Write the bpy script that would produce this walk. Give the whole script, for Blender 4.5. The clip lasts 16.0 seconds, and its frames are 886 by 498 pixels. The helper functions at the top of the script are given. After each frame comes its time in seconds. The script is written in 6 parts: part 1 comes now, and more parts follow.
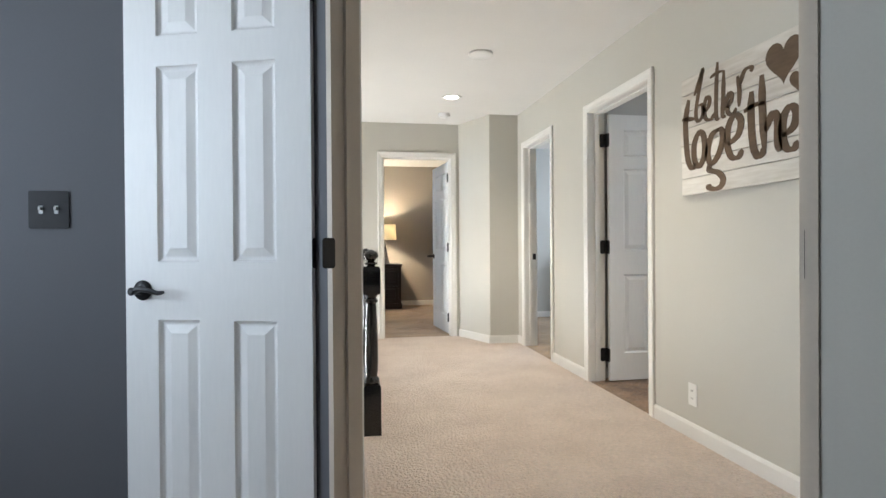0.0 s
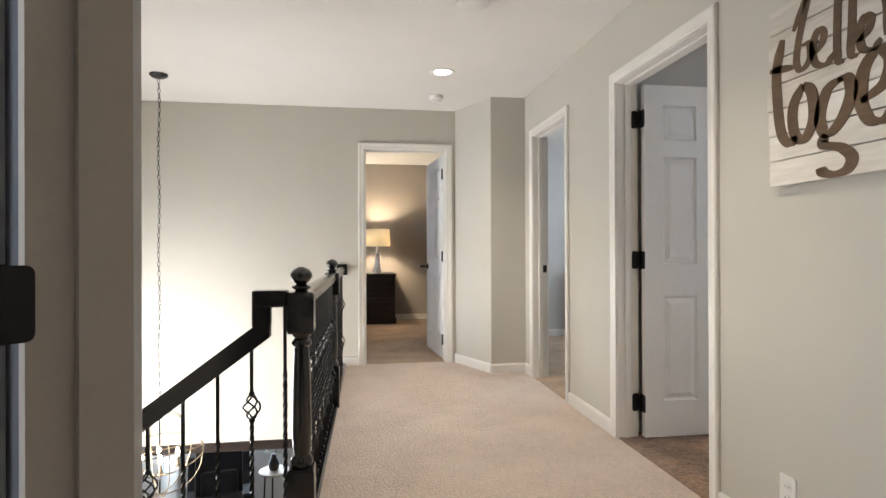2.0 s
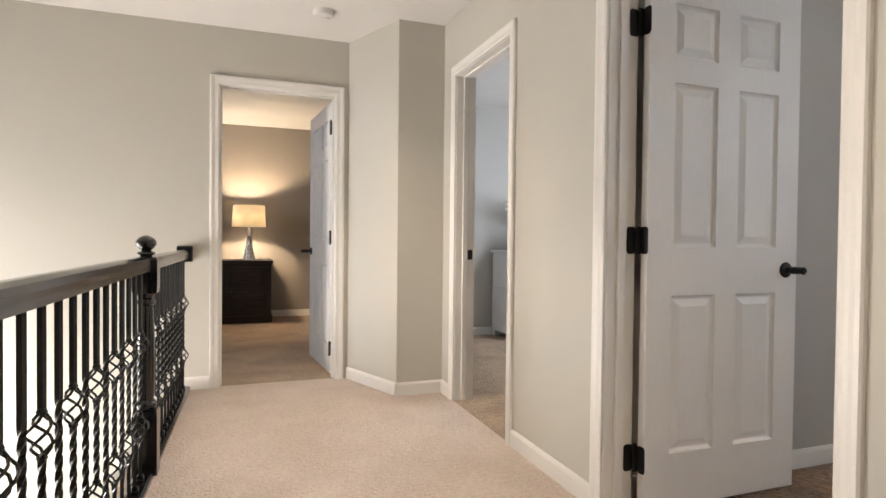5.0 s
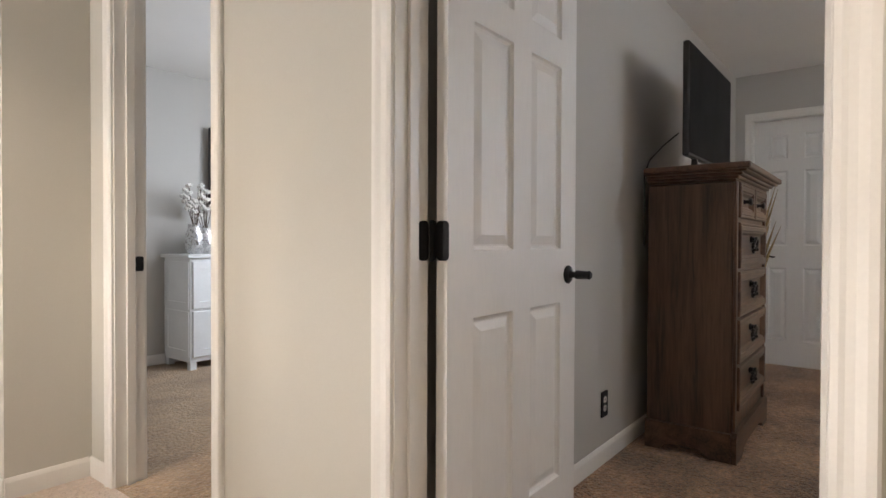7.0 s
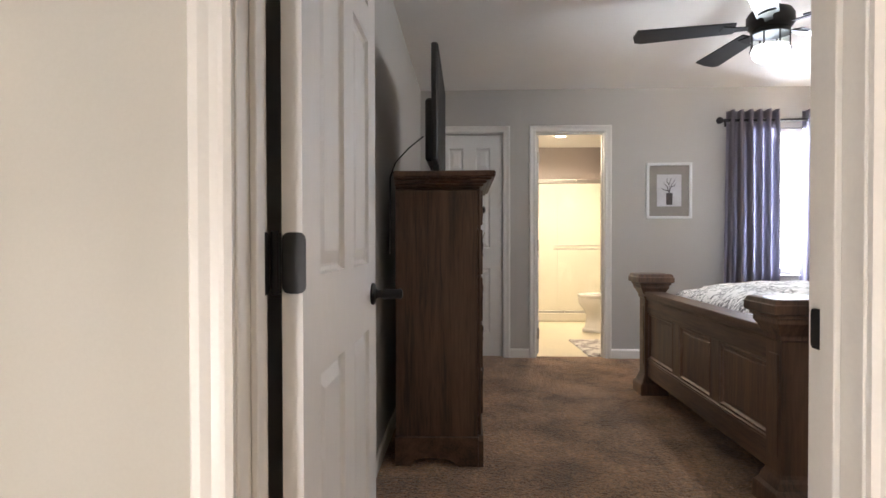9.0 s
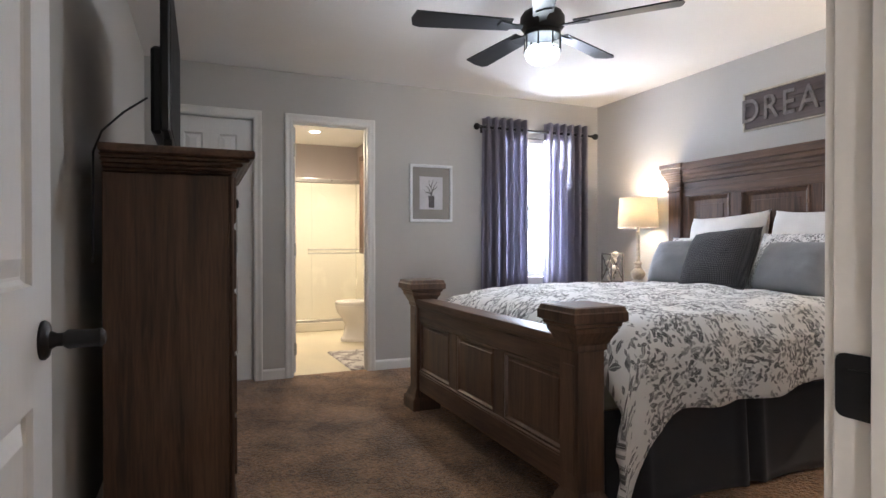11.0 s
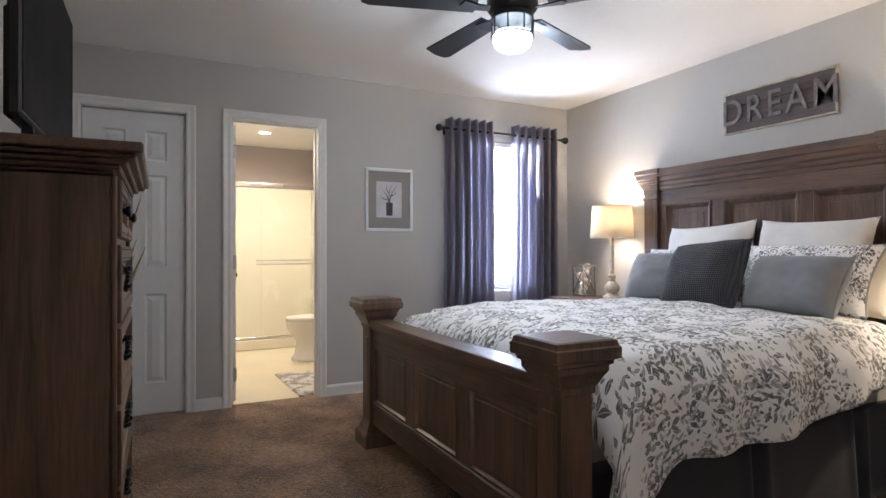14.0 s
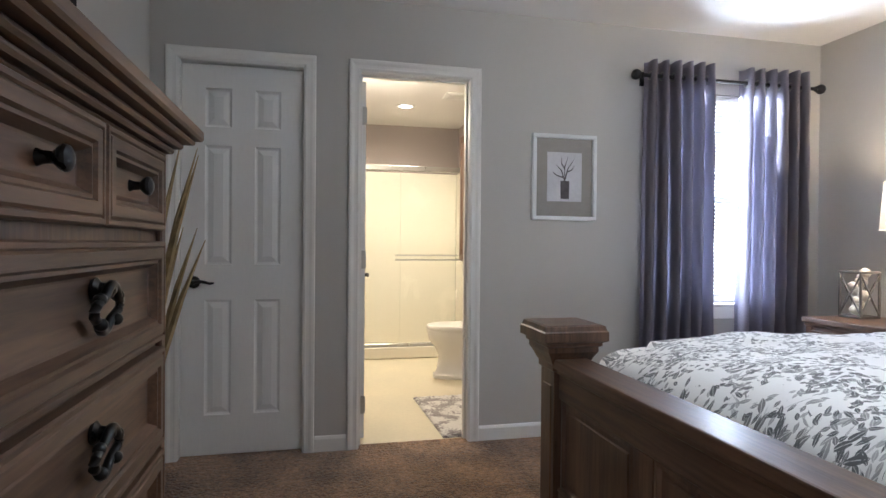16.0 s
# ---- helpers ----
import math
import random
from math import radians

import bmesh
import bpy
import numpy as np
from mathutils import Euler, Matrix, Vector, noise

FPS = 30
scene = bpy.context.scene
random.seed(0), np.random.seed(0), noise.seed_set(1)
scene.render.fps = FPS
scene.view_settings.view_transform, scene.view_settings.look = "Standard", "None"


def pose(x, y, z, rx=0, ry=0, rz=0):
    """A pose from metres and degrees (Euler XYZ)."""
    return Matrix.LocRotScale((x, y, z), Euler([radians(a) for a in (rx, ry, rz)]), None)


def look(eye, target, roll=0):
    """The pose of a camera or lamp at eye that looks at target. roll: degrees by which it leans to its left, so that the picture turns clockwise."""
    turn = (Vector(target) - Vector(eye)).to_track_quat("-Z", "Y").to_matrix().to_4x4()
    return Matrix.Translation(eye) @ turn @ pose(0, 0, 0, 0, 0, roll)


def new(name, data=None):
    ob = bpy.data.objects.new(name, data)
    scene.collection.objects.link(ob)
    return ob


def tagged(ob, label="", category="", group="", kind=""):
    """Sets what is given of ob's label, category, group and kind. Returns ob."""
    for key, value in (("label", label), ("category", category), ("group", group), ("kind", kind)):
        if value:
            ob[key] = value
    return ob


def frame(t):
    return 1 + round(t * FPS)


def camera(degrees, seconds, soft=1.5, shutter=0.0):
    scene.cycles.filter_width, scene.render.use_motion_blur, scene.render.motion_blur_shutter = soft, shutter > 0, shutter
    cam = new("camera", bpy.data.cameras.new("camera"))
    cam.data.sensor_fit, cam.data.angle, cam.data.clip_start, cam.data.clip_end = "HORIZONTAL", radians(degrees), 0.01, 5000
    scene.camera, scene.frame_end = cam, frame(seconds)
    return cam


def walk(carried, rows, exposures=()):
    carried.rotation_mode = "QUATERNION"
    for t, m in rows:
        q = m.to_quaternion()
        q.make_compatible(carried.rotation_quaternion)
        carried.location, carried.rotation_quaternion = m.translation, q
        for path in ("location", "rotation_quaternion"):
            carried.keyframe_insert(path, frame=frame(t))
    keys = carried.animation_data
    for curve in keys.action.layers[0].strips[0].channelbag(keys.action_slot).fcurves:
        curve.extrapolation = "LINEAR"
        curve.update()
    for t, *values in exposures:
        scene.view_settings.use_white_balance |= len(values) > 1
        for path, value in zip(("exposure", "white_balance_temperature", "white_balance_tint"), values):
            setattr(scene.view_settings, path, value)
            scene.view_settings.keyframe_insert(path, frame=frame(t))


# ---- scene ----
cam = camera(76.0, 16.0)
PATH = [
    (0, (0.458, 0.494, 1.04), (0.799, 2.465, 1.028), -0.4),
    (0.5, (0.563, 0.837, 1.055), (0.93, 2.803, 1.045), -0.4),
    (1, (0.678, 1.114, 1.095), (1.056, 3.078, 1.086), -0.3),
    (1.5, (0.753, 1.319, 1.11), (1.127, 3.284, 1.111), -0.2),
    (2, (0.803, 1.48, 1.081), (1.106, 3.457, 1.085), -0.2),
    (2.5, (0.843, 1.628, 1.053), (1.016, 3.62, 1.045), -0.1),
    (3, (0.872, 1.805, 1.044), (1.028, 3.799, 1.02), 0.1),
    (3.2, (0.891, 1.881, 1.042), (1.053, 3.874, 1.007), 0.0),
    (5.3, (1.082, 2.92, 1.016), (1.87, 4.758, 0.978), 0.5),
    (5.5, (1.127, 3.003, 1.029), (1.993, 4.805, 0.988), 0.4),
    (6, (1.143, 3.22, 1.001), (2.278, 4.867, 0.979), 0.6),
    (6.5, (1.195, 3.415, 1.002), (2.571, 4.866, 0.978), 0.4),
    (7, (1.285, 3.62, 1.018), (2.862, 4.849, 0.992), 0.2),
    (7.5, (1.298, 3.806, 1.02), (3.059, 4.753, 1.0), 0.2),
    (8, (1.37, 3.963, 1.024), (3.267, 4.596, 1.003), 0.1),
    (8.5, (1.464, 4.105, 1.041), (3.436, 4.435, 1.017), -0.0),
    (9, (1.495, 4.223, 1.055), (3.493, 4.306, 1.029), -0.1),
    (9.5, (1.615, 4.331, 1.056), (3.602, 4.109, 1.027), -0.2),
    (10, (1.796, 4.36, 1.051), (3.747, 3.923, 1.028), -0.3),
    (12.3, (2.257, 4.112, 1.064), (3.937, 3.027, 1.069), -0.2),
    (12.5, (2.296, 4.128, 1.05), (3.962, 3.022, 1.06), -0.3),
    (13, (2.32, 4.101, 1.048), (3.982, 2.988, 1.062), -0.2),
    (13.5, (2.302, 4.094, 1.062), (3.997, 3.033, 1.08), -0.1),
    (14, (2.412, 4.053, 1.092), (4.201, 3.158, 1.102), -0.1),
    (14.5, (2.608, 3.994, 1.13), (4.474, 3.277, 1.139), 0.1),
    (15, (2.88, 3.921, 1.14), (4.796, 3.349, 1.149), 0.2),
    (15.5, (3.222, 3.847, 1.118), (5.159, 3.351, 1.114), 0.3),
    (16, (3.574, 3.824, 1.111), (5.526, 3.387, 1.094), 0.5),
]
EXPOSURES = [(0, 0.6, 5900, 7), (0.6, 0.54, 5950, 8), (1.4, 0.46, 6050, 9), (2, 0.3, 6150, 11), (3, 0.28, 6350, 13), (5.5, 0.4, 6550, 14), (6, 0.42, 6580, 14), (7, 0.34, 6580, 15), (8, 0.42, 6550, 15), (9.5, 0.46, 6480, 16), (10, 0.36, 6400, 16), (12.5, 0.13, 6050, 15), (14.5, 0.12, 6050, 15), (16, 0.14, 5940, 13)]
walk(cam, [(t, look(eye, target, roll)) for t, eye, target, roll in PATH], EXPOSURES)

# ---- light ----
world = bpy.data.worlds.new("sky")
scene.world = world
world.use_nodes = True
wn = world.node_tree.nodes
sky = wn.new("ShaderNodeTexSky")
sky.sky_type, sky.sun_disc = "NISHITA", False
sky.sun_elevation, sky.sun_rotation = radians(48), radians(200)
world.node_tree.links.new(sky.outputs[0], wn["Background"].inputs[0])
wn["Background"].inputs[1].default_value = 0.1
sun = new("sun", bpy.data.lights.new("sun", "SUN"))
sun.data.energy, sun.data.angle, sun.data.color = 1.2, radians(10), (1, 0.95, 0.88)
sun.matrix_world = look((0, 0, 20), (math.sin(radians(200)) * -14, math.cos(radians(200)) * -14, 5))

WARM, SOFT, DAY, COOL = (1.0, 0.80, 0.55), (1.0, 0.86, 0.68), (0.74, 0.86, 1.0), (0.86, 0.95, 1.0)


def lamp(name, kind, at, power, color, size=0.05, to=None, size_y=None, blend=None, cone=None):
    ob = new(name, bpy.data.lights.new(name, kind))
    ob.data.energy, ob.data.color = power, color
    if kind == "AREA":
        ob.data.size = size
        if size_y:
            ob.data.shape, ob.data.size_y = "RECTANGLE", size_y
    else:
        ob.data.shadow_soft_size = size
    if kind == "SPOT":
        ob.data.spot_size, ob.data.spot_blend = radians(cone or 112), blend or 1.0
    ob.matrix_world = look(at, to) if to else Matrix.Translation(at)
    return ob


lamp("hall_can_light", "SPOT", (1.452, 5.704, 2.41), 92, SOFT, 0.06, (1.452, 5.704, 0))
# second can is an added fill, out of view, to brighten the landing
lamp("hall_fill_light_near", "SPOT", (1.45, 3.45, 2.41), 84, SOFT, 0.06, (1.45, 3.45, 0))
lamp("foyer_window_light", "AREA", (-1.72, 5.86, -0.15), 68, (1, 0.97, 0.92), 0.36, (0.5, 5.86, -0.15), 1.6)
lamp("study_window_light", "AREA", (-1.46, 1.42, 1.42), 9.5, DAY, 1.3, (2, 1.42, 1.0), 1.2)
lamp("bedroom_window_light", "AREA", (6.625, 1.36, 1.41), 88, DAY, 0.66, (2, 1.6, 1.2), 1.26)
lamp("fan_light", "POINT", (4.56, 2.626, 1.985), 28, COOL, 0.07)
lamp("bedside_bulb", "POINT", (3.48, 0.9, 1.39), 32, WARM, 0.05)
lamp("bedside_bulb_far", "POINT", (5.87, 0.81, 1.40), 20, WARM, 0.05)
lamp("bath_can_light", "SPOT", (8.95, 3.0, 2.41), 150, (1, 0.86, 0.62), 0.07, (8.95, 3.0, 0), cone=165)
# added fill hidden behind the bathroom door; no fitting stands here
lamp("bath_fill_light", "POINT", (7.7, 3.55, 2.0), 38, (1, 0.86, 0.62), 0.08)
lamp("guest_bulb", "POINT", (1.115, 9.97, 1.285), 50, WARM, 0.035)
lamp("guest_window_light", "AREA", (-1.8, 8.2, 1.5), 85, DAY, 1.2, (2, 8.0, 1.0), 1.2)
# fill panel added inside the small room, which has no window
lamp("small_room_fill_light", "AREA", (4.5, 6.6, 1.6), 32, (0.8, 0.9, 1.0), 1.2, (3.0, 7.4, 1.0), 1.2)
lamp("foyer_bulb", "POINT", (-0.675, 6.06, -0.43), 30, WARM, 0.03)
# added fill for the lower room; the wall behind it is solid
lamp("lower_room_fill_light", "AREA", (-1.0, 10.2, -1.4), 60, DAY, 1.8, (-1.0, 7, -1.6), 1.4)


# ---- materials ----
def material(name, color, rough=0.6, metal=0.0, spots=0.06, size=6.0, fine=60.0, bump=0.1, depth=0.002, stretch=(1, 1, 1), dark=None, sheen=0.0, piece=0.0, spec=None, clear=0.0):
    m = bpy.data.materials.new(name)
    m.use_nodes = True
    t = m.node_tree
    n, l = t.nodes, t.links
    p = n["Principled BSDF"]
    co = n.new("ShaderNodeTexCoord")
    mp = n.new("ShaderNodeMapping")
    mp.inputs["Scale"].default_value = stretch
    l.new(co.outputs["Object"], mp.inputs[0])
    big, small = n.new("ShaderNodeTexNoise"), n.new("ShaderNodeTexNoise")
    big.inputs["Scale"].default_value, big.inputs["Detail"].default_value = size, 3
    small.inputs["Scale"].default_value, small.inputs["Detail"].default_value = fine, 4
    l.new(mp.outputs[0], big.inputs[0])
    l.new(mp.outputs[0], small.inputs[0])
    mixf = n.new("ShaderNodeMath")
    mixf.operation = "ADD"
    half = n.new("ShaderNodeMath")
    half.operation, half.inputs[1].default_value = "MULTIPLY", 0.6
    l.new(small.outputs[0], half.inputs[0])
    l.new(big.outputs[0], mixf.inputs[0])
    l.new(half.outputs[0], mixf.inputs[1])
    rng = n.new("ShaderNodeMapRange")
    rng.inputs["From Min"].default_value, rng.inputs["From Max"].default_value = 0.5, 1.1
    l.new(mixf.outputs[0], rng.inputs[0])
    mix = n.new("ShaderNodeMix")
    mix.data_type = "RGBA"
    c0 = dark or tuple(c * (1 - spots * 2) for c in color)
    c1 = color if dark else tuple(min(1, c * (1 + spots)) for c in color)
    mix.inputs["A"].default_value, mix.inputs["B"].default_value = (*c0, 1), (*c1, 1)
    l.new(rng.outputs[0], mix.inputs["Factor"])
    out = mix.outputs["Result"]
    if piece:
        oi = n.new("ShaderNodeObjectInfo")
        hv = n.new("ShaderNodeHueSaturation")
        r2 = n.new("ShaderNodeMapRange")
        r2.inputs["To Min"].default_value, r2.inputs["To Max"].default_value = 1 - piece, 1 + piece
        l.new(oi.outputs["Random"], r2.inputs[0])
        l.new(r2.outputs[0], hv.inputs["Value"])
        l.new(out, hv.inputs["Color"])
        out = hv.outputs[0]
    l.new(out, p.inputs["Base Color"])
    rr = n.new("ShaderNodeMapRange")
    rr.inputs["To Min"].default_value, rr.inputs["To Max"].default_value = max(0.03, rough - 0.08), min(1, rough + 0.08)
    l.new(big.outputs[0], rr.inputs[0])
    l.new(rr.outputs[0], p.inputs["Roughness"])
    p.inputs["Metallic"].default_value = metal
    if spec is not None:
        p.inputs["Specular IOR Level"].default_value = spec
    if sheen:
        p.inputs["Sheen Weight"].default_value = sheen
    if clear:
        p.inputs["Coat Weight"].default_value, p.inputs["Coat Roughness"].default_value = clear, 0.15
    if bump:
        b = n.new("ShaderNodeBump")
        b.inputs["Strength"].default_value, b.inputs["Distance"].default_value = bump, depth
        l.new(small.outputs[0], b.inputs["Height"])
        l.new(b.outputs[0], p.inputs["Normal"])
    return m


def wood(name, color, dark, axis, rough=0.45, clear=0.06, fine=95):
    s = {"x": (0.07, 1, 1), "y": (1, 0.07, 1), "z": (1, 1, 0.07)}[axis]
    m = material(name, color, rough, dark=dark, size=13, fine=fine, bump=0.35, depth=0.0015, stretch=s, clear=clear)
    for nd in m.node_tree.nodes:
        if nd.type == "MAP_RANGE" and abs(nd.inputs["From Min"].default_value - 0.5) < 1e-6:
            nd.inputs["From Min"].default_value, nd.inputs["From Max"].default_value = 0.58, 0.98
        if nd.type == "TEX_NOISE":
            nd.inputs["Distortion"].default_value = 0.6
    return m


def glowing(name, color, strength):
    m = bpy.data.materials.new(name)
    m.use_nodes = True
    p = m.node_tree.nodes["Principled BSDF"]
    p.inputs["Base Color"].default_value = (*color, 1)
    p.inputs["Emission Color"].default_value = (*color, 1)
    p.inputs["Emission Strength"].default_value = strength
    return m


def clear_glass(name, tint=(1, 1, 1), rough=0.0):
    m = bpy.data.materials.new(name)
    m.use_nodes = True
    p = m.node_tree.nodes["Principled BSDF"]
    p.inputs["Base Color"].default_value = (*tint, 1)
    p.inputs["Transmission Weight"].default_value, p.inputs["Roughness"].default_value, p.inputs["IOR"].default_value = 1, rough, 1.05
    return m


def cloth_thin(name, color, through_color, amount, fine=220.0):
    """Woven cloth that lets part of the light through."""
    m = material(name, color, 0.9, spots=0.08, size=5, fine=fine, bump=0.3, depth=0.001)
    t = m.node_tree
    tr = t.nodes.new("ShaderNodeBsdfTranslucent")
    tr.inputs[0].default_value = (*through_color, 1)
    mx = t.nodes.new("ShaderNodeMixShader")
    mx.inputs[0].default_value = amount
    t.links.new(t.nodes["Principled BSDF"].outputs[0], mx.inputs[1])
    t.links.new(tr.outputs[0], mx.inputs[2])
    t.links.new(mx.outputs[0], t.nodes["Material Output"].inputs[0])
    return m


def carpet(name, light, dark, cell, mottle=0.3):
    """Cut pile: tufts, trodden patches and worn streaks."""
    m = material(name, light, 0.95, dark=dark, size=2.6, fine=110, bump=0, sheen=0.25)
    t = m.node_tree
    n, l = t.nodes, t.links
    for nd in n:
        if nd.type == "MAP_RANGE" and abs(nd.inputs["From Min"].default_value - 0.5) < 1e-6:
            nd.inputs["From Min"].default_value, nd.inputs["From Max"].default_value = 0.66, 0.92
        if nd.type == "TEX_NOISE" and nd.inputs["Scale"].default_value < 10:
            nd.inputs["Detail"].default_value, nd.inputs["Roughness"].default_value = 6, 0.62
    co = n.new("ShaderNodeTexCoord")
    v = n.new("ShaderNodeTexVoronoi")
    v.inputs["Scale"].default_value = cell
    nz = n.new("ShaderNodeTexNoise")
    nz.inputs["Scale"].default_value, nz.inputs["Detail"].default_value = cell * 0.9, 6
    l.new(co.outputs["Object"], nz.inputs[0])
    l.new(co.outputs["Object"], v.inputs[0])
    mt = n.new("ShaderNodeMath")
    mt.operation = "MULTIPLY_ADD"
    mt.inputs[1].default_value = 4.0
    l.new(nz.outputs[0], mt.inputs[0])
    l.new(v.outputs[0], mt.inputs[2])
    b = n.new("ShaderNodeBump")
    b.inputs["Strength"].default_value, b.inputs["Distance"].default_value = 0.9, 0.012
    l.new(mt.outputs[0], b.inputs["Height"])
    l.new(b.outputs[0], n["Principled BSDF"].inputs["Normal"])
    # tufts bent one way or the other read lighter or darker
    tuft = n.new("ShaderNodeTexNoise")
    tuft.inputs["Scale"].default_value, tuft.inputs["Detail"].default_value, tuft.inputs["Roughness"].default_value = cell * 0.55, 5, 0.75
    l.new(co.outputs["Object"], tuft.inputs[0])
    rg = n.new("ShaderNodeMapRange")
    rg.inputs["From Min"].default_value, rg.inputs["From Max"].default_value = 0.3, 0.7
    rg.inputs["To Min"].default_value, rg.inputs["To Max"].default_value = 1 - mottle, 1 + mottle * 0.7
    l.new(tuft.outputs[0], rg.inputs[0])
    base = n["Principled BSDF"].inputs["Base Color"].links[0].from_socket
    sc = n.new("ShaderNodeVectorMath")
    sc.operation = "SCALE"
    l.new(base, sc.inputs[0])
    l.new(rg.outputs[0], sc.inputs["Scale"])
    l.new(sc.outputs[0], n["Principled BSDF"].inputs["Base Color"])
    return m


def floral(name, ground, leaf, leaf2):
    """Printed cotton with sprigs: turned leaf shapes in scattered cells, at three sizes."""
    m = material(name, ground, 0.9, spots=0.03, size=4, fine=160, bump=0.2, depth=0.0008, sheen=0.2)
    t = m.node_tree
    n, l = t.nodes, t.links
    p = n["Principled BSDF"]
    base = p.inputs["Base Color"].links[0].from_socket
    uv = n.new("ShaderNodeUVMap")

    def mth(op, a, b=None, c=None):
        x = n.new("ShaderNodeMath")
        x.operation = op
        for i, v in enumerate((a, b, c)):
            if v is None:
                continue
            if isinstance(v, (int, float)):
                x.inputs[i].default_value = v
            else:
                l.new(v, x.inputs[i])
        return x.outputs[0]

    warp = n.new("ShaderNodeTexNoise")
    warp.inputs["Scale"].default_value = 9
    l.new(uv.outputs[0], warp.inputs[0])
    clump = n.new("ShaderNodeTexNoise")
    clump.inputs["Scale"].default_value, clump.inputs["Detail"].default_value = 6.5, 2
    l.new(uv.outputs[0], clump.inputs[0])
    total = None
    for scale, lx, ly, shift in ((23, 0.56, 0.19, 0.0), (32, 0.6, 0.17, 3.3), (46, 0.52, 0.24, 7.1), (15, 0.64, 0.03, 5.2)):
        mp = n.new("ShaderNodeMapping")
        mp.inputs["Location"].default_value = (shift, shift * 0.7, 0)
        l.new(uv.outputs[0], mp.inputs[0])
        v = n.new("ShaderNodeTexVoronoi")
        v.voronoi_dimensions = "2D"
        v.inputs["Scale"].default_value = scale
        l.new(mp.outputs[0], v.inputs["Vector"])
        sub = n.new("ShaderNodeVectorMath")
        sub.operation = "SUBTRACT"
        l.new(mp.outputs[0], sub.inputs[0])
        l.new(v.outputs["Position"], sub.inputs[1])
        sc = n.new("ShaderNodeVectorMath")
        sc.operation = "SCALE"
        sc.inputs["Scale"].default_value = scale
        l.new(sub.outputs[0], sc.inputs[0])
        rot = n.new("ShaderNodeVectorRotate")
        rot.rotation_type = "Z_AXIS"
        l.new(sc.outputs[0], rot.inputs["Vector"])
        sep0 = n.new("ShaderNodeSeparateColor")
        l.new(v.outputs["Color"], sep0.inputs[0])
        l.new(mth("MULTIPLY_ADD", sep0.outputs[0], 2.6, 0.2), rot.inputs["Angle"])
        sep = n.new("ShaderNodeSeparateXYZ")
        l.new(rot.outputs[0], sep.inputs[0])
        ax = mth("DIVIDE", mth("ABSOLUTE", sep.outputs[0]), lx)
        edge = mth("MULTIPLY", mth("SUBTRACT", 1.0, mth("POWER", ax, 1.6)), ly)
        inside = mth("GREATER_THAN", edge, mth("ABSOLUTE", sep.outputs[1]))
        vein = mth("GREATER_THAN", mth("ABSOLUTE", sep.outputs[1]), 0.022)
        keep = mth("GREATER_THAN", mth("ADD", clump.outputs[0], mth("MULTIPLY", sep0.outputs[1], 0.22)), 0.575)
        mask = mth("MULTIPLY", mth("MULTIPLY", inside, keep), mth("MULTIPLY_ADD", vein, 0.6, 0.4))
        mask = mth("MULTIPLY", mask, mth("MULTIPLY_ADD", sep0.outputs[2], 0.6, 0.4))
        total = mask if total is None else mth("MAXIMUM", total, mask)
    ink = n.new("ShaderNodeMix")
    ink.data_type = "RGBA"
    ink.inputs["A"].default_value, ink.inputs["B"].default_value = (*leaf, 1), (*leaf2, 1)
    l.new(warp.outputs[0], ink.inputs["Factor"])
    mix = n.new("ShaderNodeMix")
    mix.data_type = "RGBA"
    l.new(mth("MINIMUM", mth("MULTIPLY", total, 1.15), 0.95), mix.inputs["Factor"])
    l.new(base, mix.inputs["A"])
    l.new(ink.outputs["Result"], mix.inputs["B"])
    l.new(mix.outputs["Result"], p.inputs["Base Color"])
    return m


HALL_PAINT = material("greige_wall_paint", (0.56, 0.54, 0.485), 0.75, spots=0.02, size=1.5, fine=180, bump=0.12, depth=0.0006)
BED_PAINT = material("grey_wall_paint", (0.505, 0.485, 0.452), 0.75, spots=0.02, size=1.5, fine=180, bump=0.12, depth=0.0006)
STUDY_PAINT = material("slate_wall_paint", (0.12, 0.122, 0.132), 0.75, spots=0.03, size=1.5, fine=180, bump=0.12, depth=0.0006)
GUEST_PAINT = material("taupe_wall_paint", (0.33, 0.29, 0.245), 0.75, spots=0.03, size=1.5, fine=180, bump=0.12, depth=0.0006)
CEILING_PAINT = material("white_ceiling_paint", (0.76, 0.74, 0.71), 0.9, spots=0.02, size=2, fine=90, bump=0.35, depth=0.002)
TRIM = material("white_trim_enamel", (0.80, 0.78, 0.74), 0.38, spots=0.025, size=3, fine=120, bump=0.03, depth=0.0006)
DOOR_WHITE = material("white_door_enamel", (0.80, 0.79, 0.77), 0.42, spots=0.025, size=2.5, fine=90, bump=0.12, depth=0.0008, stretch=(1, 1, 0.15))
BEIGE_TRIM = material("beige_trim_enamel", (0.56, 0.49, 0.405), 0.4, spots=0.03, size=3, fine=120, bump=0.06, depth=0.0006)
HALL_CARPET = carpet("cream_loop_carpet", (0.85, 0.71, 0.605), (0.74, 0.60, 0.50), 75, 0.16)
BED_CARPET = carpet("brown_cut_pile_carpet", (0.50, 0.29, 0.155), (0.16, 0.085, 0.043), 62, 0.62)
TAN_CARPET = carpet("tan_cut_pile_carpet", (0.58, 0.40, 0.24), (0.38, 0.25, 0.145), 60)
BRONZE = material("oil_rubbed_bronze", (0.012, 0.011, 0.012), 0.42, metal=0.25, spots=0.2, size=20, bump=0.05)
BLACK_PAINT = material("black_gloss_paint", (0.012, 0.011, 0.011), 0.16, spots=0.2, size=12, bump=0.05, clear=0.4)
